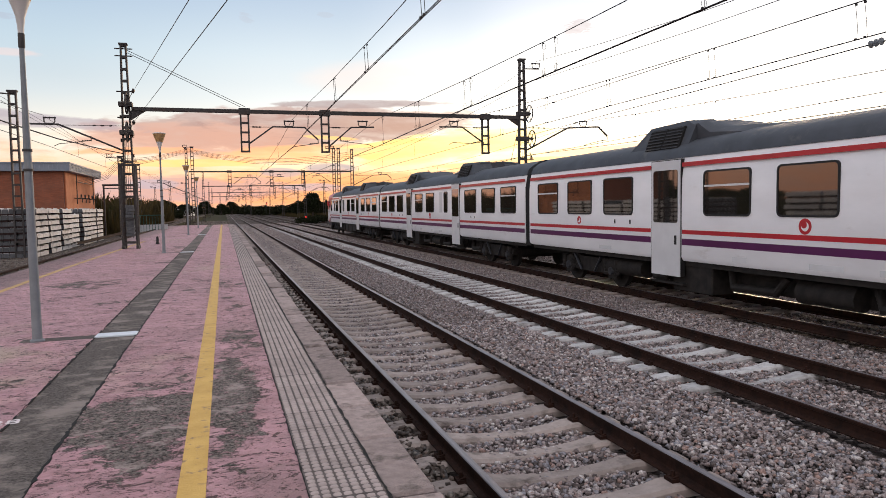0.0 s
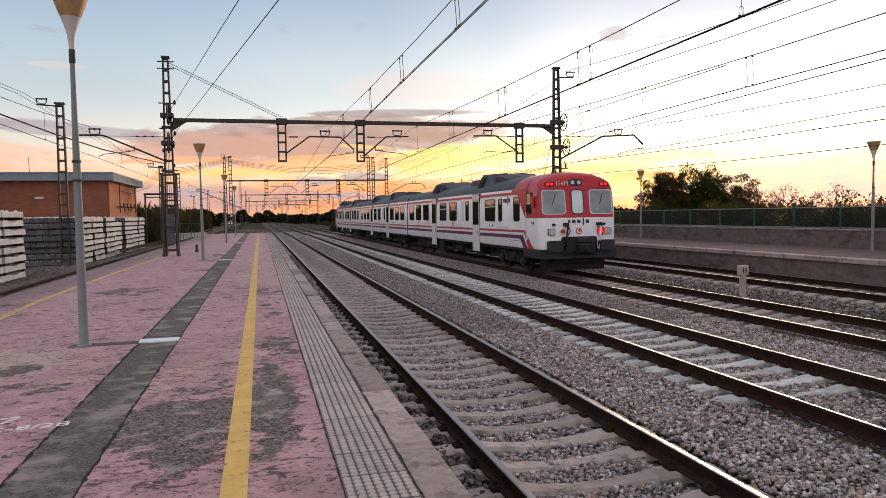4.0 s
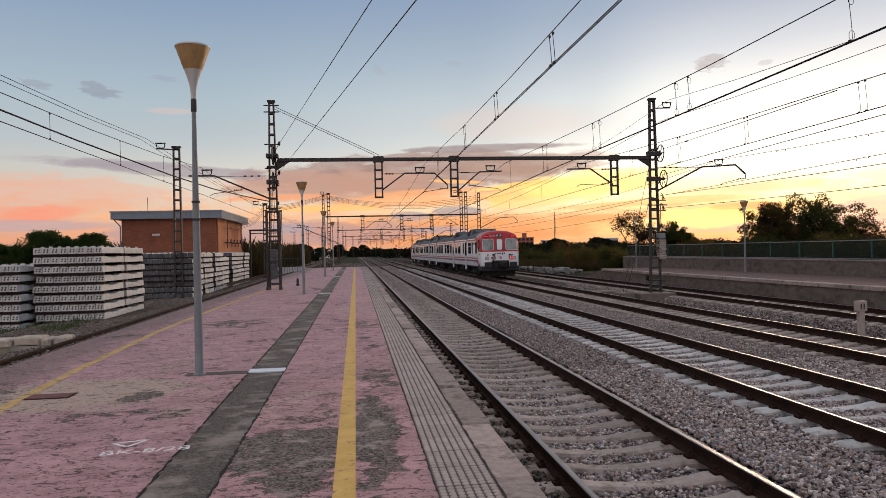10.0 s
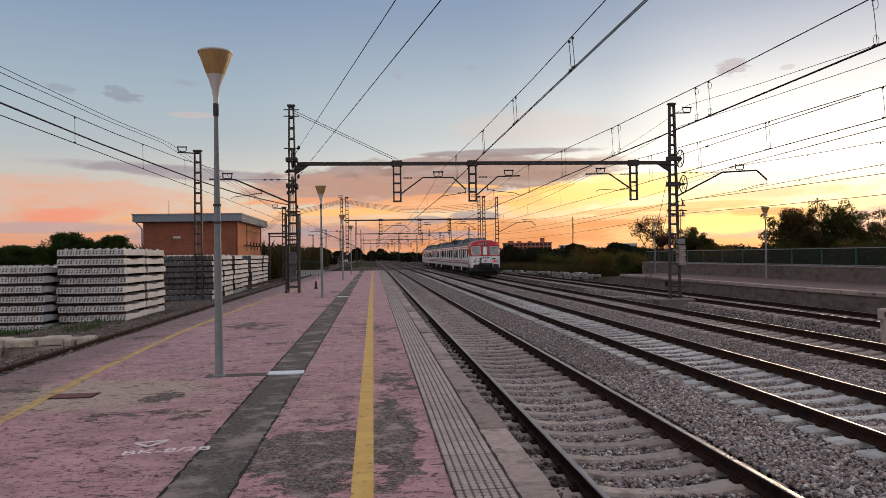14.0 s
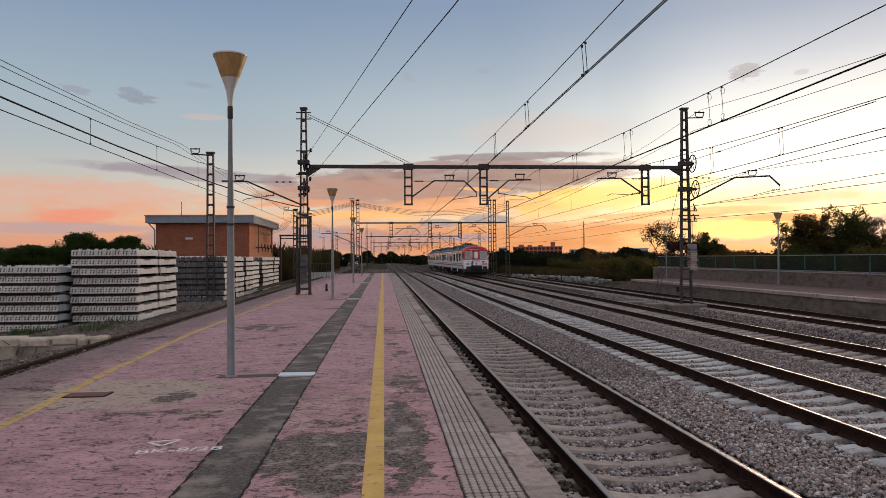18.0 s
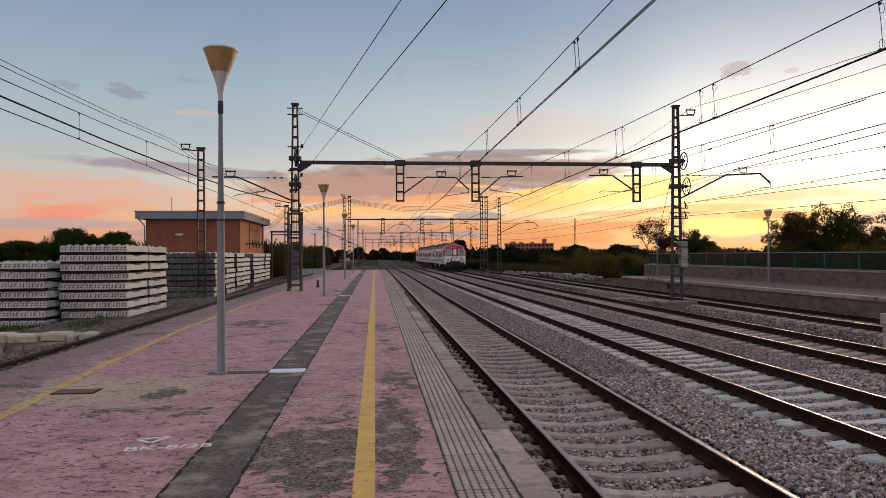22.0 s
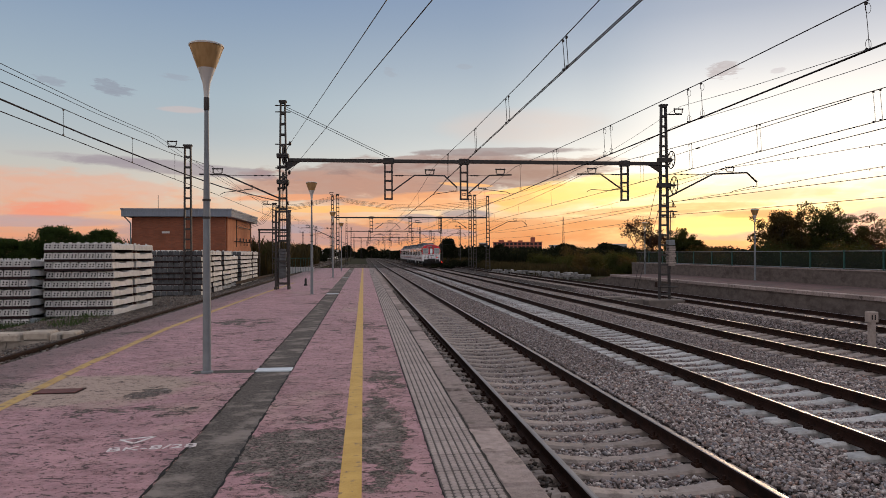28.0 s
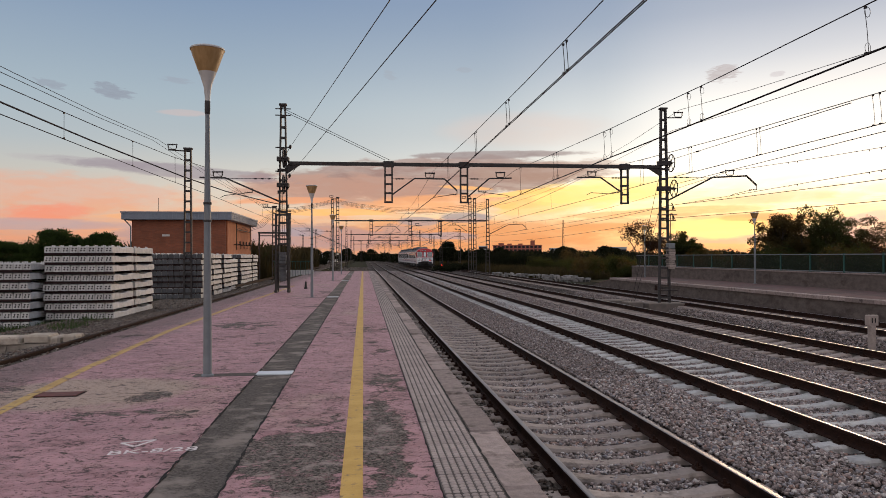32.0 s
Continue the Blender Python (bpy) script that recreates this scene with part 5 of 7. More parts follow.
wire("feeder_cable", "thick dark feeder cable that swings across to a mast", [(-9.3, -25, 5.5), (-9.0, 14.1, 5.24), (-8.85, 18.2, 5.18), (-7.68, 22.5, 4.77), (-7.27, 27.0, 4.74), (-6.39, 32.0, 4.74), (-6.0, 33.0, 4.71)], 0.02)
wire("overhead_wire", "tensioned messenger wire anchored at a wheel", [(12.93, 33.0, 6.99), (9.0, 15.0, 5.76)], 0.011)
wire("overhead_wire", "tensioned contact wire anchored at a wheel", [(13.05, 33.0, 5.77), (9.4, 10.4, 5.05), (9.0, 2.0, 4.98)], 0.011)
ins = tagged(new("strain_insulator"), "pale glass disc insulator on an anchored wire", "insulator", "strain insulators")
for i in range(3):
    part("disc", Geo().lathe([(0.02, -0.016), (0.07, -0.006), (0.07, 0.006), (0.02, 0.016)], 12).moved(Matrix.Translation((9.38 - 0.018 * i, 10.3 - 0.12 * i, 5.047)) @ Matrix.Rotation(math.pi / 2, 4, "X")), M_POLE, ins, "pale glass disc")
for x, y, z in ((11.8, 28.0, 6.64), (11.9, 26.2, 5.55)):
    solid("splice_clamp", Geo().bevel(x - 0.03, x + 0.03, y - 0.12, y + 0.12, z - 0.03, z + 0.015, 0.008), M_WIRE, "dark clamp joining an anchored wire", "clamp", group="splice clamps")
for i in range(5):
    wire("overhead_wire", "cable of a bundle hung between far masts", [(-9.5, 60, 6.35 - 0.13 * i), (-8.6, 66.3, 6.85 - 0.12 * i), (-7.7, 72.5, 7.5 - 0.11 * i), (-5.7, 85, 9.2 - 0.1 * i), (-2.5, 85, 8.6 - 0.12 * i), (1.5, 85, 8.2 - 0.16 * i), (6, 85, 8.15 - 0.18 * i), (10, 85, 8.5 - 0.2 * i), (13, 85, 9.0 - 0.25 * i)], 0.016)
    wire("overhead_wire", "thin cable from the brick building up to a mast", [(-11.4, 53.2 + 1.3 * i, 4.35), (-10.4, 57.2 + 0.6 * i, 5.0 - 0.05 * i), (-9.6, 60, 6.3 - 0.13 * i)], 0.012)



# ---- small things on the platform ----
for y in (10.12, 28.6, 48.3, 65.4):
    solid("cover_plate", Geo().bevel(-3.61, -3.12, y - 0.13, y + 0.13, PLAT - 0.004, PLAT + 0.014, 0.004), M_METALPLATE, "pale metal cover plate in the cement strip", "cover plate", group="cover plates")
    part("cable_trench", Geo().box(-4.45, -3.602, y - 0.17, y + 0.07, PLAT, PLAT + 0.003), M_STRIP, platform, "narrow cement cable trench")
hatch = thing("inspection_hatch", "rusty red-brown inspection hatch in the paving", "hatch", (-5.72, 8.92, PLAT))
part("frame", Geo().box(-0.26, 0.26, -0.16, 0.16, 0, 0.004), M_RUST, hatch)
M_HATCH = material("rusted_hatch_lid", (0.16, 0.06, 0.055), (0.10, 0.045, 0.04), 9, 0.8, bump=0.4)
part("lid", Geo().box(-0.23, 0.23, -0.13, 0.13, 0.004, 0.010), M_HATCH, hatch)
M_CHALK = material("chalk_paint", (0.74, 0.70, 0.70), (0.56, 0.47, 0.48), 22, 0.9, c3=(0.36, 0.21, 0.22), stain_scale=18, stain=(0.62, 0.68))
chalk = thing("chalk_mark", "faded white chalk letters sprayed on the pink paving", "marking", (-3.89, 6.27, PLAT))
o = lettering(chalk, "BK-8/28", (0, 0, 0.002), Matrix.Rotation(radians(4.9), 4, "Z"), 0.17, M_CHALK, "sprayed white letters", 1.0)
o.data.transform(Matrix.Diagonal((0.70 / max(o.dimensions.x, 0.01), 1, 1, 1)))
corner = [(x - -3.89, y - 6.27) for x, y in ((-4.24, 6.56), (-3.97, 6.64), (-4.09, 6.43))]
for p, q in zip(corner, corner[1:] + corner[:1]):
    part("chalk_stroke", Geo().beam((*p, 0.0015), (*q, 0.0015), 0.028, 0.003), M_CHALK, chalk)
solid("bollard", Geo().lathe([(0.09, 0), (0.09, 0.06), (0.06, 0.10), (0.055, 0.34), (0.03, 0.38)], 12, (-5.05, 36.2, PLAT)), M_RUBBER, "small black bollard at the platform edge", "bollard", smooth=True)

# ---- low wall with scrawls beside the siding ----
low_wall = thing("low_wall", "broken low wall of pale blocks with scrawled graffiti", "wall", (-8.05, 15.4, 0))
M_PALEFACE = material("stained_pale_render", (0.36, 0.31, 0.265), (0.27, 0.235, 0.20), 2.5, 0.9, bump=0.5, bump_scale=25, c3=(0.12, 0.10, 0.085), stain_scale=1.6, stain=(0.5, 0.68))
part("wall_core", Geo().box(-6.0, -0.55, 0.04, 0.5, 0.05, 0.52), M_PALEFACE, low_wall, "stained rendered wall")
M_PALEBLOCK = material("pale_wall_block", (0.47, 0.405, 0.335), (0.35, 0.295, 0.245), 6, 0.85, bump=0.5, bump_scale=30, c3=(0.2, 0.17, 0.15), stain_scale=3, stain=(0.55, 0.7), per_piece=0.12)
x = 0.0
for w, dy, dz in ((0.30, 0.02, 0.0), (0.22, -0.03, -0.02), (0.55, 0.04, 0.012), (0.62, -0.02, -0.015), (0.70, 0.03, 0.01), (0.75, 0.0, -0.02), (0.8, 0.03, 0.0), (0.9, -0.02, 0.015), (0.9, 0.02, 0.0)):
    part("wall_block", Geo().bevel(x - w + 0.018, x - 0.018, dy, 0.5 + dy, 0.50, 0.665 + dz, 0.035), M_PALEBLOCK, low_wall)
    x -= w
for i in range(9):
    a = -1.3 - 0.36 * i
    part("scrawl", Geo().beam((a, -0.003, 0.53 if i % 2 else 0.64), (a + 0.16, -0.003, 0.64 if i % 2 else 0.53), 0.006, 0.022, (0, 1, 0)), M_RUBBER, low_wall)
    part("scrawl", Geo().beam((a - 0.1, 0.037, 0.30), (a - 0.05, 0.037, 0.48), 0.006, 0.03, (0, 1, 0)), M_STRIP, low_wall)
solid("marker_post", Geo().bevel(-10.75, -10.38, 15.45, 15.8, 0.5, 1.0, 0.03), M_PALEBLOCK, "short pale stone post on the low wall", "post")

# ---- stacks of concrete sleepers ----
# old sleepers: lit sides and shaded ends are put into the colours
M_OLDSIDE = material("sunlit_sleeper_side", (0.56, 0.54, 0.52), (0.43, 0.415, 0.40), 4, 0.85, bump=0.25, bump_scale=40, c3=(0.2, 0.18, 0.165), stain_scale=2, stain=(0.55, 0.7), per_piece=0.15)
def stock_sleeper(mat, length, w=0.262, h=0.212, ends=None):
    g = Geo()
    rings = []
    for u, top in ((0, 0.96), (0.02, 1.0), (0.26, 1.0), (0.38, 0.80), (0.62, 0.80), (0.74, 1.0), (0.98, 1.0), (1.0, 0.96)):
        y, hh = u * length, top * h
        rings.append([(-w / 2, y, 0), (w / 2, y, 0), (w / 2 - 0.012, y, hh - 0.02), (w / 2 - 0.03, y, hh), (-w / 2 + 0.03, y, hh), (-w / 2 + 0.012, y, hh - 0.02)])
    me = g.loft(rings).mesh("sleeper", mat)
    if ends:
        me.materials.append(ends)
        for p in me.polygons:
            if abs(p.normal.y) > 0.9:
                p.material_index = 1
    return me


def socket_mesh():
    return Geo().tube((0, -0.004, 0), (0, 0.03, 0), 0.027, 0.027, 8).mesh("socket", M_HOLE)


def insert_mesh():
    return Geo().tube((0, 0, 0.20), (0, 0, 0.262), 0.026, 0.02, 6).mesh("insert", M_WHITEPL)


SOCK, INSERT = socket_mesh(), insert_mesh()


def stack(at, cols, layers, length, mat, label, sockets=True, lift=0.318, top_short=0, ends=None):
    t = thing("sleeper_stack", label, "stack", at, group="stacks of sleepers")
    me = stock_sleeper(mat, length, ends=ends)
    for k in range(layers):
        jog = R.uniform(-0.07, 0.07)
        for i in range(cols - (top_short if k == layers - 1 else 0)):
            x = -(i + 0.5) * 0.274 + jog * 0.5
            o = piece("sleeper", me, t, (x, jog + R.uniform(-0.012, 0.012), k * lift))
            if sockets:
                for sx, sz in ((-0.052, 0.070), (0.052, 0.070), (-0.036, 0.140), (0.068, 0.140)):
                    piece("socket", SOCK, o, (sx, 0, sz))
            if k == layers - 1:
                for y in (0.35, 0.50, 1.70, 1.85):
                    piece("insert", INSERT, o, (0, y, 0))
        if k:
            for u in (0.035, 0.90):
                part("spacer", Geo().box(-cols * 0.274, 0.0, u * length - 0.075, u * length + 0.075, k * lift - 0.087, k * lift - 0.001), M_WOOD, t, "dark wooden spacer")
    return t


stack((-10.51, 24.8, 0.21), 8, 8, 2.2, M_NEWCON, "stack of new pale concrete sleepers on wooden spacers")
stack((-10.53, 27.2, 0.20), 8, 8, 2.2, M_NEWCON, "stack of new pale concrete sleepers on wooden spacers", False)
stack((-12.85, 24.1, -0.02), 10, 7, 2.2, M_NEWCON, "lower stack of new pale concrete sleepers", True, 0.318, 2)
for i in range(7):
    stack((-10.12 - 0.02 * i + R.uniform(-0.12, 0.06), 36.0 + 2.85 * i, 0.24), 11 if i < 2 else 8, 8 if i != 3 else 7, 2.35, M_OLDSIDE, "stack of weathered grey concrete sleepers, sides coloured sunlit and ends shaded", False, 0.283, 0, M_OLDCON)


def leaf_cloud(name, blobs, n, size, mat, seed, flat=0.0):
    """Many small leaves spread over lobes (centre, radii), denser near the outside."""
    rng = np.random.default_rng(seed)
    w = np.array([b[1][0] * b[1][2] for b in blobs], float)
    pick = rng.choice(len(blobs), n, p=w / w.sum())
    c = np.array([b[0] for b in blobs], float)[pick]
    r = np.array([b[1] for b in blobs], float)[pick]
    d = rng.normal(size=(n, 3))
    d /= np.linalg.norm(d, axis=1)[:, None]
    rad = rng.uniform(0.3, 1.0, n) ** 0.5 * np.clip(1 + 0.18 * rng.normal(size=n), 0.5, 1.22)
    p = c + d * r * rad[:, None]
    a = rng.normal(size=(n, 3))
    a /= np.linalg.norm(a, axis=1)[:, None]
    b = np.cross(a, rng.normal(size=(n, 3)))
    b /= np.linalg.norm(b, axis=1)[:, None]
    s = size * rng.uniform(0.5, 1.4, n)[:, None]
    v = np.stack([p - a * s, p + b * s * 0.55, p + a * s, p - b * s * 0.55], 1).reshape(-1, 3)
    me = bpy.data.meshes.new(name)
    me.vertices.add(len(v))
    me.vertices.foreach_set("co", v.astype(np.float32).ravel())
    me.loops.add(len(v))
    me.loops.foreach_set("vertex_index", np.arange(len(v), dtype=np.int32))
    me.polygons.add(n)
    me.polygons.foreach_set("loop_start", np.arange(0, len(v), 4, dtype=np.int32))
    me.update(calc_edges=True)
    me.materials.append(mat)
    return me


def tree(at, h, spread, n, seed, mat=None, label="dark green broad tree", size=0.16, trunk=0.35, lobes=9):
    """Limbs that fork into twigs, each twig with its own small clump of leaves, so that the sky shows between them."""
    rr = random.Random(seed)
    t = thing("tree", label, "tree", at, group="trees")
    g = Geo()
    th = h * trunk
    g.tube((0, 0, -0.1), (0.1, 0, th), 0.03 * h + 0.03, 0.018 * h + 0.02, 9)
    blobs = []
    for i in range(lobes):
        a = i * 2.4 + rr.uniform(-0.4, 0.4)
        d = spread * rr.uniform(0.1, 0.72)
        z = th + (h - th) * rr.uniform(0.15, 0.78) * (1.12 - 0.45 * d / spread)
        c = Vector((d * math.cos(a), d * math.sin(a), z))
        g.tube((0.1, 0, th * rr.uniform(0.6, 1.0)), c, 0.011 * h, 0.005 * h, 6)
        for j in range(7):
            q = c + Vector((rr.gauss(0, 0.26) * spread, rr.gauss(0, 0.26) * spread, rr.uniform(-0.12, 0.26) * h))
            q.z = min(max(q.z, 0.12 * h), h * 0.97)
            g.tube(c, q, 0.004 * h, 0.0015 * h, 4)
            k = rr.uniform(0.10, 0.21)
            blobs.append((tuple(q), (spread * k * 1.2, spread * k * 1.2, h * k * 0.42)))
    part("trunk", g, M_BARK, t, "grey-brown trunk and limbs")
    part("crown", leaf_cloud("crown", blobs, n, size, mat or M_LEAF, seed), None, t)
    return t


def bush(at, h, spread, n, seed, mat=None, label="dark scrub bush on the embankment", size=0.085):
    rr = random.Random(seed)
    t = thing("bush", label, "bush", at, group="bushes")
    blobs = [((rr.uniform(-0.7, 0.7) * spread, rr.uniform(-0.5, 0.5) * spread, h * rr.uniform(0.3, 0.62)), (spread * rr.uniform(0.3, 0.5), spread * 0.4, h * rr.uniform(0.28, 0.42))) for _ in range(7)]
    g = Geo()
    for c, _ in blobs:
        g.tube((c[0] * 0.3, c[1] * 0.3, -0.05), c, 0.03, 0.012, 5)
    part("stem", g, M_BARK, t)
    part("foliage", leaf_cloud("foliage", blobs, n, size, mat or M_LEAF, seed), None, t)
    return t


def bare_tree(at, h, spread, seed, leaves, label="nearly bare tree with a few dry leaves"):
    rr = random.Random(seed)
    t = thing("tree", label, "tree", at, group="trees")
    g, tips = Geo(), []

    def grow(p, d, length, r, depth):
        q = tuple(p[k] + d[k] * length for k in range(3))
        g.tube(p, q, r, r * 0.62, 5)
        tips.append(q)
        if depth:
            for _ in range(3):
                e = [d[0] + rr.gauss(0, 0.52) * spread, d[1] + rr.gauss(0, 0.45) * spread, d[2] * 0.9 + rr.uniform(-0.15, 0.35)]
                n = math.sqrt(sum(v * v for v in e))
                grow(q, [v / n for v in e], length * rr.uniform(0.6, 0.85), r * 0.58, depth - 1)

    grow((0, 0, -0.1), (0.03, 0, 1.0), h * 0.24, 0.017 * h, 5)
    part("trunk", g, M_BARK, t, "thin bare trunk and branches")
    blobs = [(q, (0.3, 0.3, 0.3)) for q in tips[8:]]
    part("crown", leaf_cloud("crown", blobs, leaves, 0.07, M_LEAF_RUST, seed), None, t, "few dry leaves")
    return t


def dome_tree(at, h, spread, n, seed, mat, label, size):
    """A dense round crown down to the scrub, with many small swellings."""
    rr = random.Random(seed)
    t = thing("tree", label, "tree", at, group="trees")
    g = Geo()
    g.tube((0, 0, -0.1), (0.05, 0, h * 0.5), 0.05 * h, 0.025 * h, 9)
    blobs = [((0, 0, h * 0.56), (spread * 0.86, spread * 0.86, h * 0.36))]
    for i in range(26):
        a, e = i * 2.4 + rr.uniform(-0.3, 0.3), rr.uniform(-0.2, 1.4)
        c = (spread * 0.8 * math.cos(a) * math.cos(e), spread * 0.8 * math.sin(a) * math.cos(e), h * 0.56 + h * 0.35 * math.sin(e))
        k = rr.uniform(0.16, 0.30)
        blobs.append((c, (spread * k, spread * k, h * k * 0.42)))
        if i % 3 == 0:
            g.tube((0, 0, h * 0.3), c, 0.014 * h, 0.005 * h, 5)
    part("trunk", g, M_BARK, t, "grey-brown trunk and limbs")
    part("crown", leaf_cloud("crown", blobs, n, size, mat, seed), None, t)
    return t


# trees behind the stacks
for i, (x, y, h, s) in enumerate(((-31.2, 70, 5.0, 2.9), (-27.1, 70.5, 4.75, 2.2), (-36.6, 72, 3.9, 3.0), (-41.5, 73, 3.8, 3.6), (-47.5, 73, 3.9, 4.0))):
    dome_tree((x, y, 0.0), h, s, 26000, 100 + i, M_PINE, "dense dark umbrella pine behind the brick building", 0.075)
for i in range(12):
    bush((-24 - 3.2 * i, 60 + R.uniform(-2, 4), 0.0), R.uniform(2.0, 2.7), 2.4, 2600, 200 + i, label="dark hedge bush behind the sleeper stacks")

# trees and scrub on the far side of the tracks
for i, (x, y, h, s, m) in enumerate(((26.9, 46, 4.5, 1.9, M_LEAF_DRY), (28.6, 47, 3.8, 1.7, M_LEAF), (30.5, 46.5, 5.3, 2.3, M_LEAF), (33.2, 46.5, 4.7, 2.2, M_LEAF_DRY), (25.4, 58, 3.6, 1.6, M_LEAF), (27.6, 59, 2.6, 1.7, M_LEAF_DRY))):
    tree((x, y, 0.45), h, s, 19000, 300 + i, m, "bushy dark tree behind the platform fence", 0.062, 0.16, 15)
bare_tree((23.5, 63, 0.4), 6.6, 1.25, 351, 3000)
bare_tree((25.3, 64, 0.4), 5.0, 1.2, 354, 2800)
tree((28.3, 64, 0.2), 4.6, 1.5, 9000, 355, M_LEAF_DRY, "spiky small tree with brown leaves", 0.06, 0.2, 9)
bare_tree((29.8, 60, 0.4), 2.9, 1.2, 352, 120)
bare_tree((48, 52, 0.4), 5.4, 1.0, 353, 300)
for i, (x, y, h) in enumerate(((36.2, 46, 3.6), (38.6, 45, 3.0), (40.8, 47, 3.4), (43.4, 46, 2.8), (46.0, 48, 3.2), (50.5, 49, 3.0))):
    bare_tree((x, y, 0.45), h, 1.15, 390 + i, 90, "leafless twiggy shrub behind the green fence")
for i, (x, y, h) in enumerate(((23.6, 24.5, 2.3), (24.4, 27.0, 2.7), (25.2, 30.2, 2.5), (24.2, 33.4, 2.9), (26.0, 36.0, 3.0), (37.8, 46.5, 5.0))):
    bare_tree((x, y, 0.45), h, 1.1, 370 + i, 160, "leafless twiggy shrub behind the green fence")
for i in range(22):
    bush((21.9 + R.uniform(0, 3.2), 22 + 2.4 * i, 0.45), R.uniform(1.9, 2.8) if i < 12 else R.uniform(1.4, 2.4), 1.9, 3200, 400 + i, M_LEAF if i % 3 else M_LEAF_DRY, "scrub bush behind the green fence", 0.07)
for y, s0, s1, n, h0, h1, size in ((66, 0.365, 0.43, 6, 1.3, 2.0, 0.07), (86, 0.315, 0.43, 8, 1.9, 2.8, 0.085), (104, 0.245, 0.44, 14, 2.0, 3.1, 0.09), (124, 0.19, 0.46, 20, 2.6, 4.2, 0.11), (165, 0.17, 0.50, 22, 2.9, 4.5, 0.15), (120, 0.108, 0.17, 5, 1.2, 1.8, 0.12)):
    for i in range(n):
        yy = y + R.uniform(-5, 5)
        bush((-2.1 + yy * (s0 + (s1 - s0) * (i + 0.5) / n) + R.uniform(-0.6, 0.6), yy, -0.3), R.uniform(h0, h1), yy * (s1 - s0) / n * 1.05 + 0.6, 2000, 450 + i + int(y), M_LEAF_FAR if y > 110 and R.random() < 0.8 else M_LEAF if R.random() < 0.75 else M_LEAF_DRY, "wild scrub beside the railway", size)
for i, (x, y, h, s) in enumerate(((17.3, 160, 6.1, 2.1), (29.4, 160, 4.6, 2.6), (42, 150, 4.7, 2.8), (57, 165, 5.0, 3.4), (-24, 130, 5.0, 3.0), (-21, 160, 5.2, 3.4), (-18, 205, 5.5, 4))):
    dome_tree((x, y, -0.3), h, s, 5000, 500 + i, M_LEAF_FAR, "distant dark tree against the evening sky", 0.2)
for i in range(22):
    bush((-12.5 - R.uniform(0, 10), 66 + 7 * i, 0.0), R.uniform(2.0, 3.6), 2.2, 2600, 550 + i, M_LEAF_FAR if i > 6 else M_LEAF, "tall reeds and scrub beside the sidings", 0.12)
for i, (x, y, h, w) in enumerate(((-7.5, 232, 5.2, 2.4), (-13.5, 240, 4.6, 3.0), (22.0, 235, 5.0, 3.2), (27.5, 228, 4.4, 2.6), (34.5, 215, 5.0, 3.0), (1.8, 345, 6.2, 3.2), (-2.8, 350, 5.4, 2.6))):
    dome_tree((x, y, -0.3), h, w, 2600, 520 + i, M_LEAF_FAR, "distant dark tree against the evening sky", 0.24)
woods = [((x, 300 + 30 * math.sin(x), 1.6), (7.0, 5.0, R.uniform(1.6, 3.4))) for x in range(-150, 260, 6) if not -22 < x < 12]
woods += [((x, 380, 1.4), (5.0, 5.0, R.uniform(1.2, 3.0))) for x in range(-24, 16, 4)]
tagged(new("far_woods", leaf_cloud("far_woods", woods, 60000, 0.62, M_LEAF_FAR, 77)), "low dark woods along the horizon", "woods", kind="stuff")

# grass at the foot of the stacks
rng = np.random.default_rng(9)
blades = Geo()
for i in range(9000):
    x, y = rng.uniform(-15.5, -10.4), rng.uniform(16.4, 24.75)
    clump = math.sin(x * 2.3 + 1.0) + math.sin(y * 1.7 + x) + (2.2 if y > 23.7 and abs(x + 11.9) < 1.3 else 0.0)
    if clump + rng.uniform(-0.6, 0.6) < 1.0:
        continue
    h, a = rng.uniform(0.05, 0.2), rng.uniform(0, 6.3)
    dx, dy = 0.018 * math.cos(a), 0.018 * math.sin(a)
    z = float(np.interp(x, [-12.82, -12.0], [-0.03, 0.17]))
    blades.add([(x - dx, y - dy, z), (x + dx, y + dy, z), (x + rng.uniform(-0.06, 0.06), y + rng.uniform(-0.06, 0.06), z + 0.02 + h)], [(0, 1, 2)])
solid("grass", blades, M_GRASS, "tufts of green grass at the foot of the stacks", "grass", "stuff")


def reed_field(name, label, x0, x1, y0, y1, n, h0, h1, z, seed):
    """Standing dry stalks and blades in loose tufts."""
    rg = np.random.default_rng(seed)
    tx, ty = rg.uniform(x0, x1, n // 14), rg.uniform(y0, y1, n // 14)
    k = rg.integers(0, len(tx), n)
    x, y = tx[k] + rg.normal(0, 0.22, n), ty[k] + rg.normal(0, 0.22, n)
    h = rg.uniform(h0, h1, n) * (0.75 + 0.35 * np.sin(tx[k] * 1.3 + ty[k] * 0.37))
    w = 0.012 + 0.0006 * y
    lean = rg.normal(0, 0.16, (n, 2)) * h[:, None]
    v = np.stack([np.stack([x - w, y, np.full(n, z)], -1), np.stack([x + w, y, np.full(n, z)], -1), np.stack([x + lean[:, 0] * 0.5 + w, y + lean[:, 1] * 0.5, z + h * 0.7], -1), np.stack([x + lean[:, 0], y + lean[:, 1], z + h], -1)], 1).reshape(-1, 3)
    me = bpy.data.meshes.new(name)
    me.from_pydata(v.tolist(), [], [(4 * i, 4 * i + 1, 4 * i + 2, 4 * i + 3) for i in range(n)])
    me.materials.append(M_REED)
    return tagged(new(name, me), label, "reeds", kind="stuff")


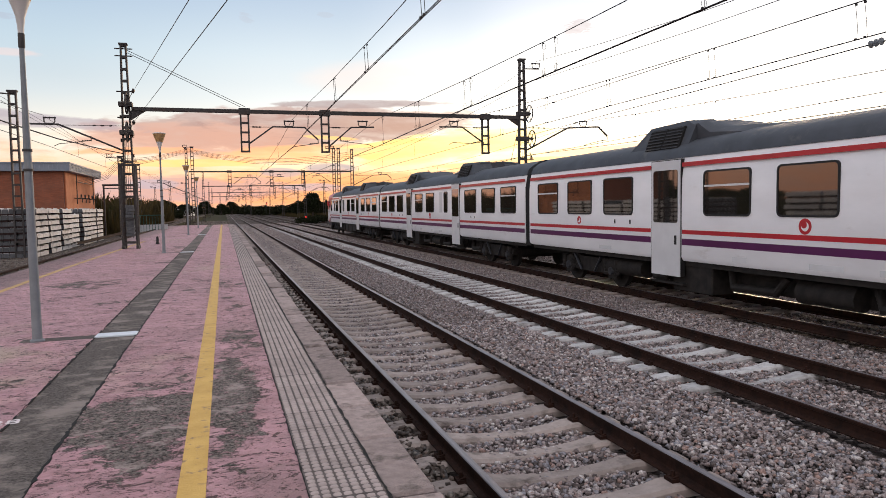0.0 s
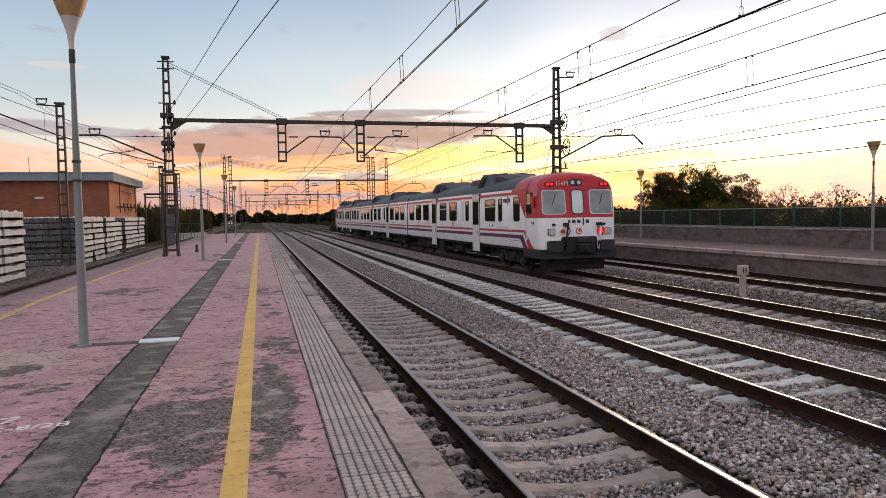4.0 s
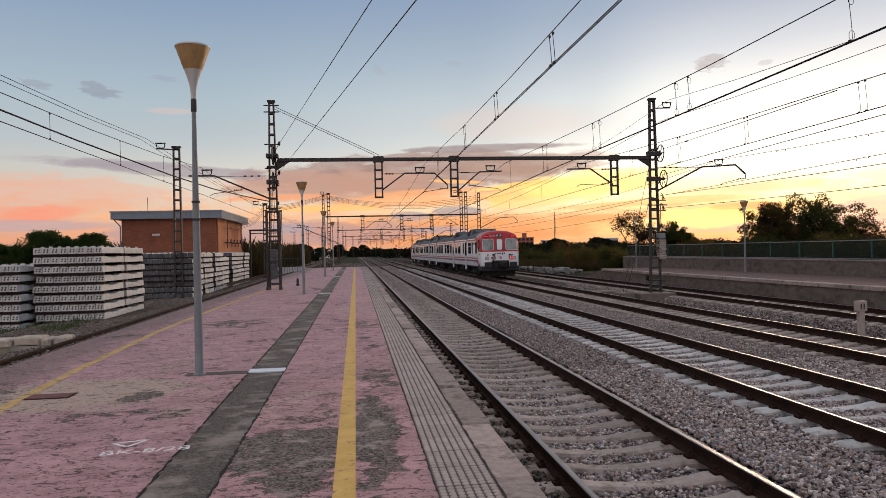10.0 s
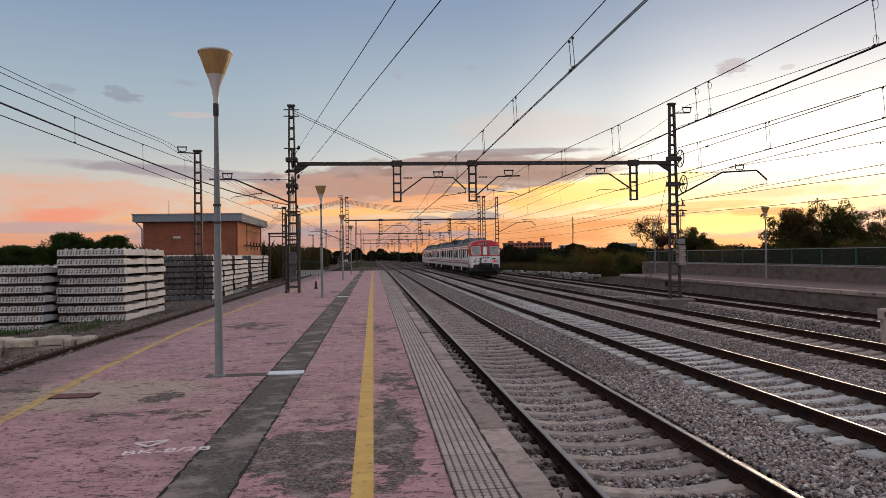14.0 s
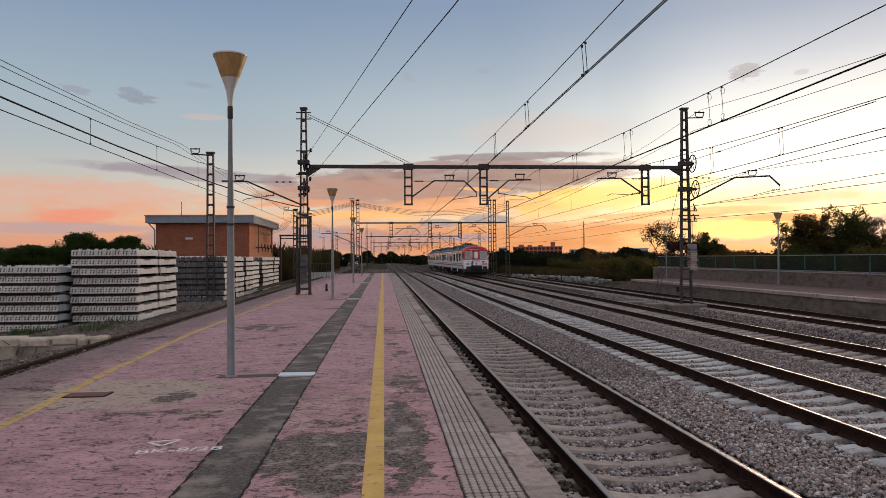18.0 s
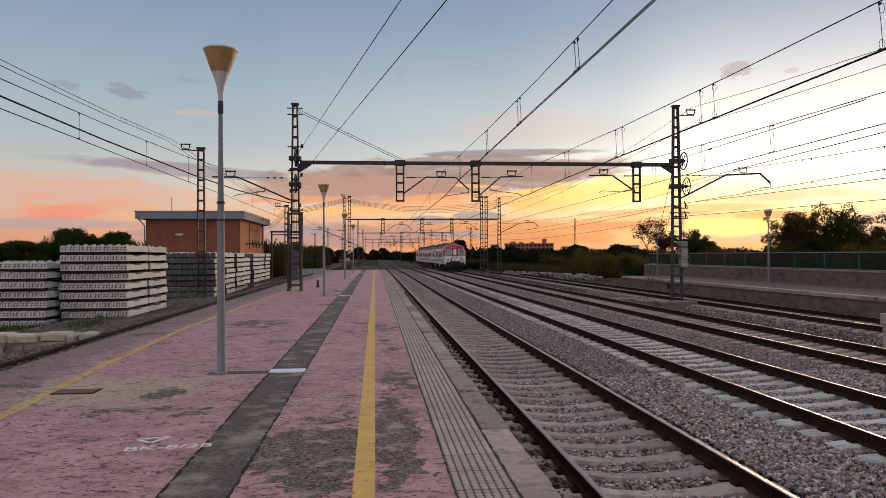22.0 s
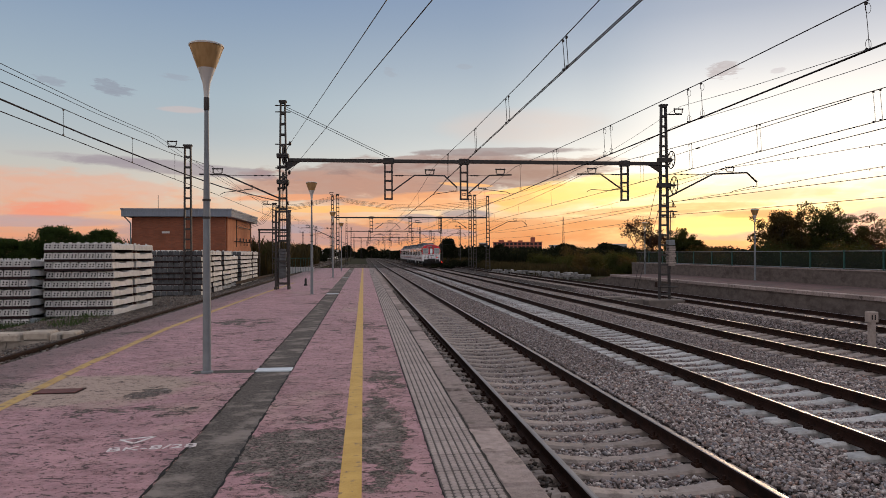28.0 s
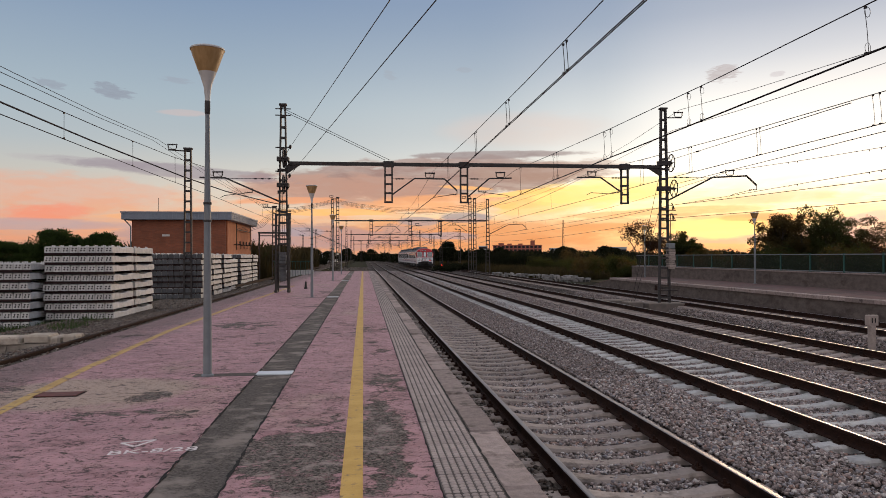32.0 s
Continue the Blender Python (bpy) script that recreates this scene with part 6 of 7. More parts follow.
reed_field("reeds", "tall dry reeds beside the overgrown sidings", -24.0, -10.2, 62, 125, 22000, 2.4, 3.7, 0.05, 61)
reed_field("dry_grass", "dry knee-high grass on the waste ground beyond the tracks", 16.5, 34.0, 74, 135, 24000, 0.5, 1.3, -0.33, 62)
reed_field("dry_grass", "dry grass between the far tracks and the scrub", 17.5, 42.0, 140, 290, 14000, 0.4, 1.1, -0.3, 63)

# pipe frame beside the sidings
pipe_frame = thing("pipe_frame", "dark steel pipe frame beside the sidings", "frame", (-10.8, 60, 0.1))
part("post", Geo().tube((0, 0, 0), (0, 0, 4.25), 0.07), M_GALV, pipe_frame)
part("post", Geo().tube((2.4, 0, 0), (2.4, 0, 4.25), 0.07), M_GALV, pipe_frame)
part("cross_bar", Geo().tube((-0.1, 0, 4.2), (2.5, 0, 4.2), 0.075), M_GALV, pipe_frame)
part("cross_bar", Geo().tube((0, 0, 3.95), (2.4, 0, 3.95), 0.04), M_GALV, pipe_frame)

# ---- brick service building ----
def brick_material():
    m = bpy.data.materials.new("coursed_orange_brick")
    m.use_nodes = True
    N, L = m.node_tree.nodes, m.node_tree.links
    b = N["Principled BSDF"]
    b.inputs["Roughness"].default_value = 0.9
    tc = N.new("ShaderNodeTexCoord").outputs["Object"]
    mp = N.new("ShaderNodeMapping")
    mp.inputs["Rotation"].default_value = (radians(90), 0, 0)
    br = N.new("ShaderNodeTexBrick")
    for k, v in (("Color1", (0.27, 0.085, 0.042, 1)), ("Color2", (0.20, 0.062, 0.032, 1)), ("Mortar", (0.165, 0.082, 0.057, 1)), ("Scale", 1.0), ("Mortar Size", 0.006), ("Brick Width", 0.25), ("Row Height", 0.06)):
        br.inputs[k].default_value = v
    L.new(tc, mp.inputs[0])
    L.new(mp.outputs[0], br.inputs["Vector"])
    no = N.new("ShaderNodeTexNoise")
    no.inputs["Scale"].default_value, no.inputs["Detail"].default_value = 0.9, 6
    L.new(tc, no.inputs["Vector"])
    hs = N.new("ShaderNodeHueSaturation")
    mr = N.new("ShaderNodeMapRange")
    mr.inputs[1].default_value, mr.inputs[2].default_value, mr.inputs[3].default_value, mr.inputs[4].default_value = 0.3, 0.7, 0.8, 1.15
    L.new(no.outputs["Fac"], mr.inputs[0])
    L.new(mr.outputs[0], hs.inputs["Value"])
    L.new(br.outputs["Color"], hs.inputs["Color"])
    L.new(hs.outputs[0], b.inputs["Base Color"])
    bu = N.new("ShaderNodeBump")
    bu.inputs["Strength"].default_value, bu.invert = 0.4, True
    L.new(br.outputs["Fac"], bu.inputs["Height"])
    L.new(bu.outputs[0], b.inputs["Normal"])
    return m


M_BRICKWALL = brick_material()
# same brick as the front, its colour lightened for the sun on this side
M_SIDEBRICK = material("sunlit_orange_brick", (0.42, 0.17, 0.085), (0.34, 0.13, 0.065), 2.0, 0.9, bump=0.3, bump_scale=30)
hut = thing("service_building", "orange brick railway building with a flat grey roof", "building", (-17.93, 50.2, 0))
part("wall", Geo().box(0, 6.25, 0, 0.3, 0.1, 4.86), M_BRICKWALL, hut, "orange brick front wall")
part("wall", Geo().box(5.95, 6.25, 0.302, 11.3, 0.1, 4.86), M_SIDEBRICK, hut, "orange brick side wall coloured paler for the sun")
part("wall", Geo().box(0, 0.3, 0.302, 11.3, 0.1, 4.86), M_BRICKWALL, hut)
part("wall", Geo().box(0.302, 5.948, 11.0, 11.3, 0.1, 4.86), M_BRICKWALL, hut)
roof = part("roof", Geo().bevel(-0.6, 6.72, -0.35, 11.6, 4.87, 5.40, 0.02), M_ROOFGREY, hut, "flat roof with a pale grey fascia")
part("roof_edge", Geo().box(-0.64, 6.76, -0.39, 11.64, 5.33, 5.42), M_ROOFGREY, roof)
rib = Geo().box(-0.03, 0.03, -0.018, 0.0, 4.90, 5.325).mesh("fascia_rib", M_ROOFGREY)
for i in range(29):
    piece("fascia_rib", rib, roof, (-0.5 + 0.25 * i, -0.35, 0))
for i in range(47):
    piece("fascia_rib", rib, roof, (6.72, -0.2 + 0.25 * i, 0), 90)
part("downpipe", Geo().path([(-0.45, -0.1, 4.86), (-0.06, -0.06, 4.4), (-0.06, -0.06, 0.1)], 0.05), M_POLE, hut)
part("downpipe", Geo().path([(6.30, 0.2, 4.86), (6.30, 0.2, 0.1)], 0.06), M_BRICK, hut)
part("wall_plate", Geo().box(2.0, 2.5, -0.02, 0.0, 3.72, 3.86), M_WHITEPL, hut, "small pale plate")
part("aerial", Geo().tube((0.9, 3, 5.4), (0.9, 3, 6.6), 0.02), M_GALV, roof)
for y in (3.2, 4.6, 6.0, 7.4, 8.8):
    rack = part("rack_bracket", Geo().path([(6.25, y, 3.2), (6.75, y, 3.2), (6.75, y, 2.9)], 0.035), M_GALV, hut, "rusty insulator bracket")
    for k in (6.45, 6.7):
        insulator(rack, (k, y, 3.22), 0.25)
part("rack_rail", Geo().path([(6.5, 2.8, 3.2), (6.5, 9.2, 3.2)], 0.03), M_GALV, hut)
part("rack_rail", Geo().path([(6.5, 2.8, 4.3), (6.5, 9.2, 4.3)], 0.03), M_GALV, hut)
for y in (2.9, 9.1):
    part("rack_post", Geo().path([(6.5, y, 2.8), (6.5, y, 4.8)], 0.03), M_GALV, hut)

# low fences and a white wall beyond the stacks
fence_far = thing("yard_fence", "dark yard railing beside a low white wall", "fence", (-9.9, 58, 0))
part("low_wall", Geo().box(0.0, 3.2, 8.0, 8.2, 0.2, 1.05), M_FARWHITE, fence_far, "low white wall")
for i in range(15):
    part("picket", Geo().box(0.1 + i * 0.22, 0.13 + i * 0.22, 4.0, 4.03, 0.2, 1.9), M_FENCE, fence_far)
part("top_rail", Geo().box(0, 3.3, 3.99, 4.04, 1.86, 1.92), M_FENCE, fence_far)

# ---- the far platform ----
P2 = 16.03
M_FARWALL = material("pitted_stained_concrete", (0.155, 0.128, 0.116), (0.10, 0.083, 0.075), 5, 0.85, bump=0.9, bump_scale=14, c3=(0.075, 0.06, 0.055), stain_scale=1.7, stain=(0.54, 0.66), stretch=(1, 0.5, 0.9), spec=0.1)
M_FARDECK = material("faded_far_paving", (0.175, 0.110, 0.106), (0.105, 0.072, 0.068), 2.5, 0.9, bump=0.3, c3=(0.10, 0.085, 0.08), stain_scale=0.8, stain=(0.5, 0.65), spec=0.1)
far_platform = thing("far_platform", "far platform with a concrete edge wall and ramped end", "platform", kind="structure")
part("edge_wall", Geo().side([(-40, -0.45), (-40, PLAT - 0.15), (50.3, PLAT - 0.15), (54.6, -0.1), (54.6, -0.45)], P2 + 0.08, P2 + 0.4), M_FARWALL, far_platform, "stained concrete edge wall")
part("deck", Geo().side([(-40, 0.2), (-40, PLAT), (50.3, PLAT), (54.6, 0.02), (54.6, -0.1)], P2 + 0.401, 20.4), M_FARDECK, far_platform, "faded pink paving")
me_c = Geo().bevel(P2, P2 + 0.4, 0.006, 1.494, PLAT - 0.148, PLAT + 0.004, 0.015).mesh("coping_stone", M_KERB)
for i in range(33):
    piece("coping_stone", me_c, far_platform, (0, 0.8 + 1.5 * i, R.uniform(-0.004, 0.004)))
part("coping_run", Geo().bevel(P2, P2 + 0.4, -40, 0.79, PLAT - 0.148, PLAT + 0.004, 0.015), M_KERB, far_platform)
part("hydrant_box", Geo().box(P2 + 0.05, P2 + 0.09, 42.0, 42.35, 0.1, 0.4), M_RUST, far_platform)
back = thing("boundary_wall", "low concrete wall topped by a green mesh fence", "fence", (20.4, 0, 0))
part("wall", Geo().box(0.002, 0.22, -30, 57, -0.3, 1.36), M_FARWALL, back, "pale rendered wall")
part("wall_cap", Geo().bevel(-0.03, 0.25, -30, 57, 1.361, 1.42, 0.02), M_KERB, back)
m = material("green_mesh_panel", (0.010, 0.018, 0.014), (0.016, 0.028, 0.022), 30, 0.8)
m.node_tree.nodes["Principled BSDF"].inputs["Alpha"].default_value = 0.34
for i in range(30):
    y = -19.71 + 2.53 * i
    p = part("fence_post", Geo().box(0.07, 0.14, y - 0.035, y + 0.035, 1.42, 2.36), M_FENCE, back)
    part("mesh_panel", Geo().box(0.095, 0.105, y + 0.05, y + 2.48, 1.48, 2.28), m, p, "fine green wire mesh")
    for z in (1.445, 2.28):
        part("panel_rail", Geo().box(0.08, 0.12, y + 0.036, y + 2.494, z, z + 0.04), M_POLE, p, "pale grey rail")

# things between the tracks
post = thing("kilometre_post", "pale concrete distance post in the ballast", "post", (11.88, 18.1, 0))
part("shaft", Geo().bevel(-0.08, 0.08, -0.07, 0.07, -0.62, 0.32, 0.01), M_SLEEPER_DIRTY, post)
head = part("head", Geo().bevel(-0.15, 0.15, -0.09, 0.09, 0.31, 0.60, 0.02), M_SLEEPER_DIRTY, post)
for x in (-0.05, 0.04):
    part("digit_bar", Geo().box(x - 0.018, x + 0.018, -0.094, -0.088, 0.38, 0.52), M_RUBBER, head)
solid("stay_block", Geo().bevel(10.35, 12.0, 36.2, 37.4, -0.55, -0.12, 0.04), M_WALLBASE, "concrete anchor block for mast stays", "block")
solid("stay_block", Geo().bevel(10.55, 11.3, 32.6, 33.6, -0.5, 0.02, 0.04), M_WALLBASE, "small concrete anchor block for mast stays", "block")
M_SPARE = material("weathered_spare_sleeper", (0.30, 0.29, 0.28), (0.20, 0.193, 0.187), 5, 0.85, bump=0.2, bump_scale=40, c3=(0.10, 0.095, 0.09), stain_scale=1.5, stain=(0.52, 0.7), per_piece=0.3)
spare = stock_sleeper(M_SPARE, 2.2)
for k in range(6):
    cx, cy = 19.5 - 0.92 * k, 68.4 + 3.2 * k
    for i in range(15):
        row = i // 6 if i < 12 else 2
        o = tagged(new("spare_sleeper", spare), "weathered spare concrete sleeper dumped beside the track", "sleeper", "spare sleepers")
        o.matrix_world = pose(cx + 0.42 * (i % 6) - 1.1 + R.uniform(-0.1, 0.1), cy + R.uniform(-0.35, 0.35), -0.37 + 0.215 * row, 0, 0, R.uniform(-9, 9))


def signal(at, h, label):
    t = thing("rail_signal", label, "signal", at, group="signals")
    part("post", Geo().tube((0, 0, 0), (0, 0, h), 0.06), M_GALV, t)
    head = part("signal_head", Geo().bevel(-0.2, 0.2, -0.12, 0.12, h, h + 0.8, 0.03), M_RUBBER, t, "black signal head")
    part("lens", Geo().tube((0, -0.16, h + 0.25), (0, -0.11, h + 0.25), 0.12, 0.12, 12), M_SIGNALRED, head, "lit red lens")
    part("lens_hood", Geo().tube((0, -0.30, h + 0.36), (0, -0.11, h + 0.38), 0.14, 0.15, 10), M_RUBBER, head)
    return t


signal((11.11, 118, -0.4), 1.0, "low railway signal showing red beside the track")
signal((12.36, 250, -0.4), 4.2, "tall railway signal showing red at the yard throat")

# ---- the distance ----
def block(name, label, at, w, d, h, mat, floors, cols, towers=()):
    t = thing(name, label, "building", at, -12, group="distant buildings")
    part("wall", Geo().box(0, w, 0, d, 0, h), mat, t)
    part("roof_slab", Geo().box(-0.3, w + 0.3, -0.3, d + 0.3, h, h + 0.5), M_FARWHITE if mat == M_FARWHITE else mat, t)
    for a, b, e in towers:
        part("roof_tower", Geo().box(a, a + b, 1, d - 1, h + 0.5, h + e), mat, t)
    me = Geo().box(0, 1.5, -0.06, 0.1, 0, 1.3).mesh("window", M_FARGLASS)
    for i in range(floors):
        for j in range(cols):
            piece("window", me, t, (w * (j + 0.5) / cols - 0.75, 0, h * (i + 0.35) / floors))
    return t


block("apartment_block", "red brick apartment block far beyond the tracks", (70, 385, 0), 27, 12, 8.0, M_REDBRICKFAR, 4, 12, ((3, 3, 1.6), (8, 2.4, 1.3), (14, 2.4, 1.3), (21, 2.2, 3.0)))
block("office_block", "small pale block beside distant trees", (103, 385, 0), 6, 10, 6.3, M_FARWHITE, 3, 3)
block("office_block", "long pale low building in the distance", (137, 385, 0), 10, 10, 6.8, M_FARWHITE, 2, 6)
block("apartment_block", "pale tall block in the distance", (62, 385, 0), 4.5, 10, 7.6, M_FARWHITE, 4, 3)
block("yard_shed", "low pale shed beside the far tracks", (14, 330, 0), 9, 6, 2.6, M_FARWHITE, 1, 4)
block("yard_shed", "low grey yard building beside the far tracks", (-26, 300, 0), 12, 6, 3.2, M_FARWHITE, 1, 5)
pylon = thing("radio_mast", "thin lattice radio mast on the skyline", "mast", (161.4, 560, 0))
for a in range(3):
    c, s = math.cos(a * 2.1), math.sin(a * 2.1)
    part("leg", Geo().tube((1.2 * c, 1.2 * s, 0), (0.3 * c, 0.3 * s, 32), 0.13), M_GALV, pylon)
for i in range(10):
    z = 3 * i
    r = 1.2 - 0.9 * z / 32
    part("brace", Geo().path([(r * math.cos(a * 2.1), r * math.sin(a * 2.1), z + a) for a in range(4)], 0.1, 4), M_GALV, pylon)


# ---- the train ----
HW, FLOOR, GUTTER, CROWN = 1.47, 0.95, 3.20, 3.76
CAR = 22.55
NOSE = 0.48   # how far the cab reaches past the car's zero mark


def body_ring(y, w=HW, low=FLOOR, top=CROWN, lean=0.0):
    """Right half and left half of a car's cross-section at y, upwards from the sill."""
    half = [(w - 0.05, low), (w, low + 0.08), (w, 2.08), (w - 0.01, 2.75), (w - 0.045, 3.0), (w - 0.08, 3.2)]
    roof = [(w - 0.16, 3.2 + (top - 3.2) * 0.36), (w - 0.36, 3.2 + (top - 3.2) * 0.64), (w - 0.75, 3.2 + (top - 3.2) * 0.9), (0.0, top)]
    return half, roof


def car_body(t, y0, y1, roof0):
    half, roof = body_ring(0)
    g = Geo()
    ring = [(x, z) for x, z in half] + [(-x, z) for x, z in reversed(half)]
    g.prism(ring, y0, y1)
    body = part("body", g, M_WHITE, t, "white painted car body", True)
    g = Geo()
    up = [half[-1]] + roof
    ring = [(x + (0.012 if x else 0), z) for x, z in up] + [(-x - 0.012, z) for x, z in reversed(up[:-1])]
    g.prism(ring, roof0, y1)
    part("roof", g, M_ROOF, t, "dark grey curved roof", True)
    if roof0 > y0:
        part("roof", Geo().prism(ring, y0, roof0), M_RED, t, "red front end of the roof", True)
    return body


def rounded(y0, y1, z0, z1, r, n=3):
    out = []
    for cy, cz, a0 in ((y1 - r, z1 - r, 0), (y0 + r, z1 - r, 90), (y0 + r, z0 + r, 180), (y1 - r, z0 + r, 270)):
        for i in range(n + 1):
            a = radians(a0 + 90 * i / n)
            out.append((cy + r * math.cos(a), cz + r * math.sin(a)))
    return out


def ring_frame(g, outer, inner, xa, xb):
    """A frame between two outlines in y and z, from xa out to xb."""
    n = len(outer)
    v = [(xa, y, z) for y, z in outer] + [(xb, y, z) for y, z in outer] + [(xb, y, z) for y, z in inner] + [(xa, y, z) for y, z in inner]
    f = []
    for k in range(3):
        for i in range(n):
            j = (i + 1) % n
            f.append((k * n + i, k * n + j, (k + 1) * n + j, (k + 1) * n + i))
    return g.add(v, f)


def side_window(t, s, y0, y1, z0=1.94, z1=2.88, bar=False, glass=None):
    """A window on the side s (-1 or 1): rubber frame, pane, and a bar where its top opens."""
    g = ring_frame(Geo(), rounded(y0, y1, z0, z1, 0.10), rounded(y0 + 0.035, y1 - 0.035, z0 + 0.035, z1 - 0.035, 0.075), s * (HW - 0.03), s * (HW + 0.016))
    w = part("window_frame", g, M_RUBBER, t)
    part("pane", Geo().side(rounded(y0 + 0.03, y1 - 0.03, z0 + 0.03, z1 - 0.03, 0.08), s * (HW - 0.02), s * (HW + 0.006)), glass or M_GLASS, w, "dark tinted window pane")
    if bar:
        z = z0 + (z1 - z0) * 0.66
        part("glazing_bar", Geo().box(*sorted((s * (HW + 0.002), s * (HW + 0.020))), y0 + 0.03, y1 - 0.03, z - 0.02, z + 0.02), M_DOORGREY, w, "pale glazing bar")


def side_door(t, s, y0, y1):
    x0, x1 = sorted((s * (HW - 0.02), s * (HW + 0.022)))
    part("door_recess", Geo().box(*sorted((s * (HW - 0.1), s * (HW + 0.006))), y0 - 0.03, y1 + 0.03, 0.60, 3.18), M_RUBBER, t, "dark door opening")
    d = part("door", Geo().box(x0, x1, y0, y1, 0.59, 3.16), M_DOORGREY, t, "pale grey boarding door")
    part("door_window", Geo().side(rounded(y0 + 0.08, y1 - 0.08, 1.78, 2.95, 0.05), s * (HW + 0.0), s * (HW + 0.028)), M_GLASS, d, "dark glazed door window")
    part("door_handle", Geo().box(*sorted((s * (HW + 0.02), s * (HW + 0.034))), y0 + 0.12, y0 + 0.19, 1.30, 1.50), M_RUBBER, d)
    part("step", Geo().box(*sorted((s * (HW - 0.25), s * (HW - 0.02))), y0 - 0.05, y1 + 0.05, 0.40, 0.44), M_UNDER, t)


def stripe(t, s, y0, y1, z0, z1, mat, label):
    part("stripe", Geo().box(*sorted((s * (HW - 0.02), s * (HW + 0.004))), y0, y1, z0, z1), mat, t, label)


def emblem(t, s, y, z, r=0.14):
    """A round maker's mark: a red ring with a pale hook in it."""
    m = part("emblem", Geo().tube((s * (HW + 0.003), y, z), (s * (HW + 0.007), y, z), r, r, 20), M_RED, t, "round red emblem")
    part("emblem_face", Geo().tube((s * (HW + 0.004), y, z), (s * (HW + 0.009), y, z), r * 0.60, r * 0.60, 18), M_WHITE, m)
    part("emblem_core", Geo().tube((s * (HW + 0.004), y + 0.02, z + 0.03), (s * (HW + 0.011), y + 0.02, z + 0.03), r * 0.46, r * 0.46, 14), M_RED, m)


def bogie(t, y):
    b = part("bogie_frame", Geo().bevel(-1.12, 1.12, y - 1.7, y + 1.7, 0.45, 0.68, 0.05), M_UNDER, t, "grimy black bogie frame")
    for s in (-1, 1):
        part("side_frame", Geo().side([(y - 1.75, 0.62), (y - 1.5, 0.40), (y - 0.5, 0.34), (y + 0.5, 0.34), (y + 1.5, 0.40), (y + 1.75, 0.62), (y + 1.2, 0.74), (y - 1.2, 0.74)], s * 1.0, s * 1.16), M_UNDER, b)
        for k in (-1.2, 1.2):
            part("axle_box", Geo().bevel(s * 1.10 - 0.10, s * 1.10 + 0.10, y + k - 0.19, y + k + 0.19, 0.24, 0.62, 0.04), M_UNDER, b)
            part("coil_spring", Geo().tube((s * 1.08, y + k * 0.55, 0.36), (s * 1.08, y + k * 0.55, 0.78), 0.12, 0.12, 10), M_UNDER, b)
            part("wheel", Geo().tube((s * (HALF - 0.065), y + k, 0.452), (s * (HALF + 0.065), y + k, 0.452), 0.45, 0.45, 24), M_UNDER, b, "steel wheel")
            part("axle_cover", Geo().tube((s * 1.19, y + k, 0.44), (s * 1.25, y + k, 0.44), 0.13, 0.10, 14), M_GREYPAINT, b)
            for e in (-0.27, 0.27):
                part("spring_pot", Geo().lathe([(0.085, 0.34), (0.085, 0.40), (0.062, 0.41), (0.078, 0.46), (0.062, 0.49), (0.078, 0.54), (0.062, 0.57), (0.09, 0.62), (0.09, 0.74)], 10, (s * 1.17, y + k + e, 0.0)), M_UNDER, b)
            part("damper", Geo().path([(s * 1.22, y + k * 0.30, 0.36), (s * 1.24, y + k * 0.62, 0.80)], 0.038, 8), M_GREYPAINT, b)
            part("brake_gear", Geo().path([(s * 1.15, y + k - 0.5, 0.55), (s * 1.17, y + k - 0.25, 0.35), (s * 1.15, y + k + 0.1, 0.22)], 0.03), M_UNDER, b)
    # block added between the wheels to shut out light behind the bogie
    part("bogie_bolster", Geo().bevel(-0.72, 0.72, y - 1.0, y + 1.0, 0.3, 0.85, 0.05), M_UNDER, b)
    for k in (-1.2, 1.2):
        part("axle", Geo().tube((-HALF, y + k, 0.452), (HALF, y + k, 0.452), 0.08), M_UNDER, b)


def underframe(t, y0, y1):
    part("sole_bar", Geo().box(-1.36, 1.36, y0 + 0.1, y1 - 0.1, 0.84, 0.96), M_UNDER, t)
    # solid filler, added to keep light from passing under the car
    part("engine_pan", Geo().bevel(-0.85, 0.85, y0 + 5.3, y1 - 5.3, 0.40, 0.86, 0.05), M_UNDER, t, "black filler box added to block light under the floor")
    rr = random.Random(int(y0 * 10) + 5)
    y = y0 + 4.9
    while y < y1 - 5.2:
        w = rr.uniform(0.7, 1.7)
        for s in (-1, 1):
            kind = rr.random()
            if kind < 0.42:
                part("equipment_box", Geo().bevel(s * 1.05 - 0.28, s * 1.05 + 0.28, y, y + w, rr.uniform(0.28, 0.45), 0.86, 0.03), M_UNDER, t)
            elif kind < 0.72:
                part("air_tank", Geo().tube((s * 1.02, y, 0.58), (s * 1.02, y + w, 0.58), 0.22, 0.22, 14), M_UNDER, t, smooth=True)
            else:
                part("exhaust_pipe", Geo().path([(s * 1.1, y, 0.80), (s * 1.12, y + 0.25, 0.5), (s * 1.12, y + w - 0.2, 0.48), (s * 1.0, y + w, 0.8)], 0.085, 8), M_UNDER, t)
        y += w + rr.uniform(0.15, 0.6)


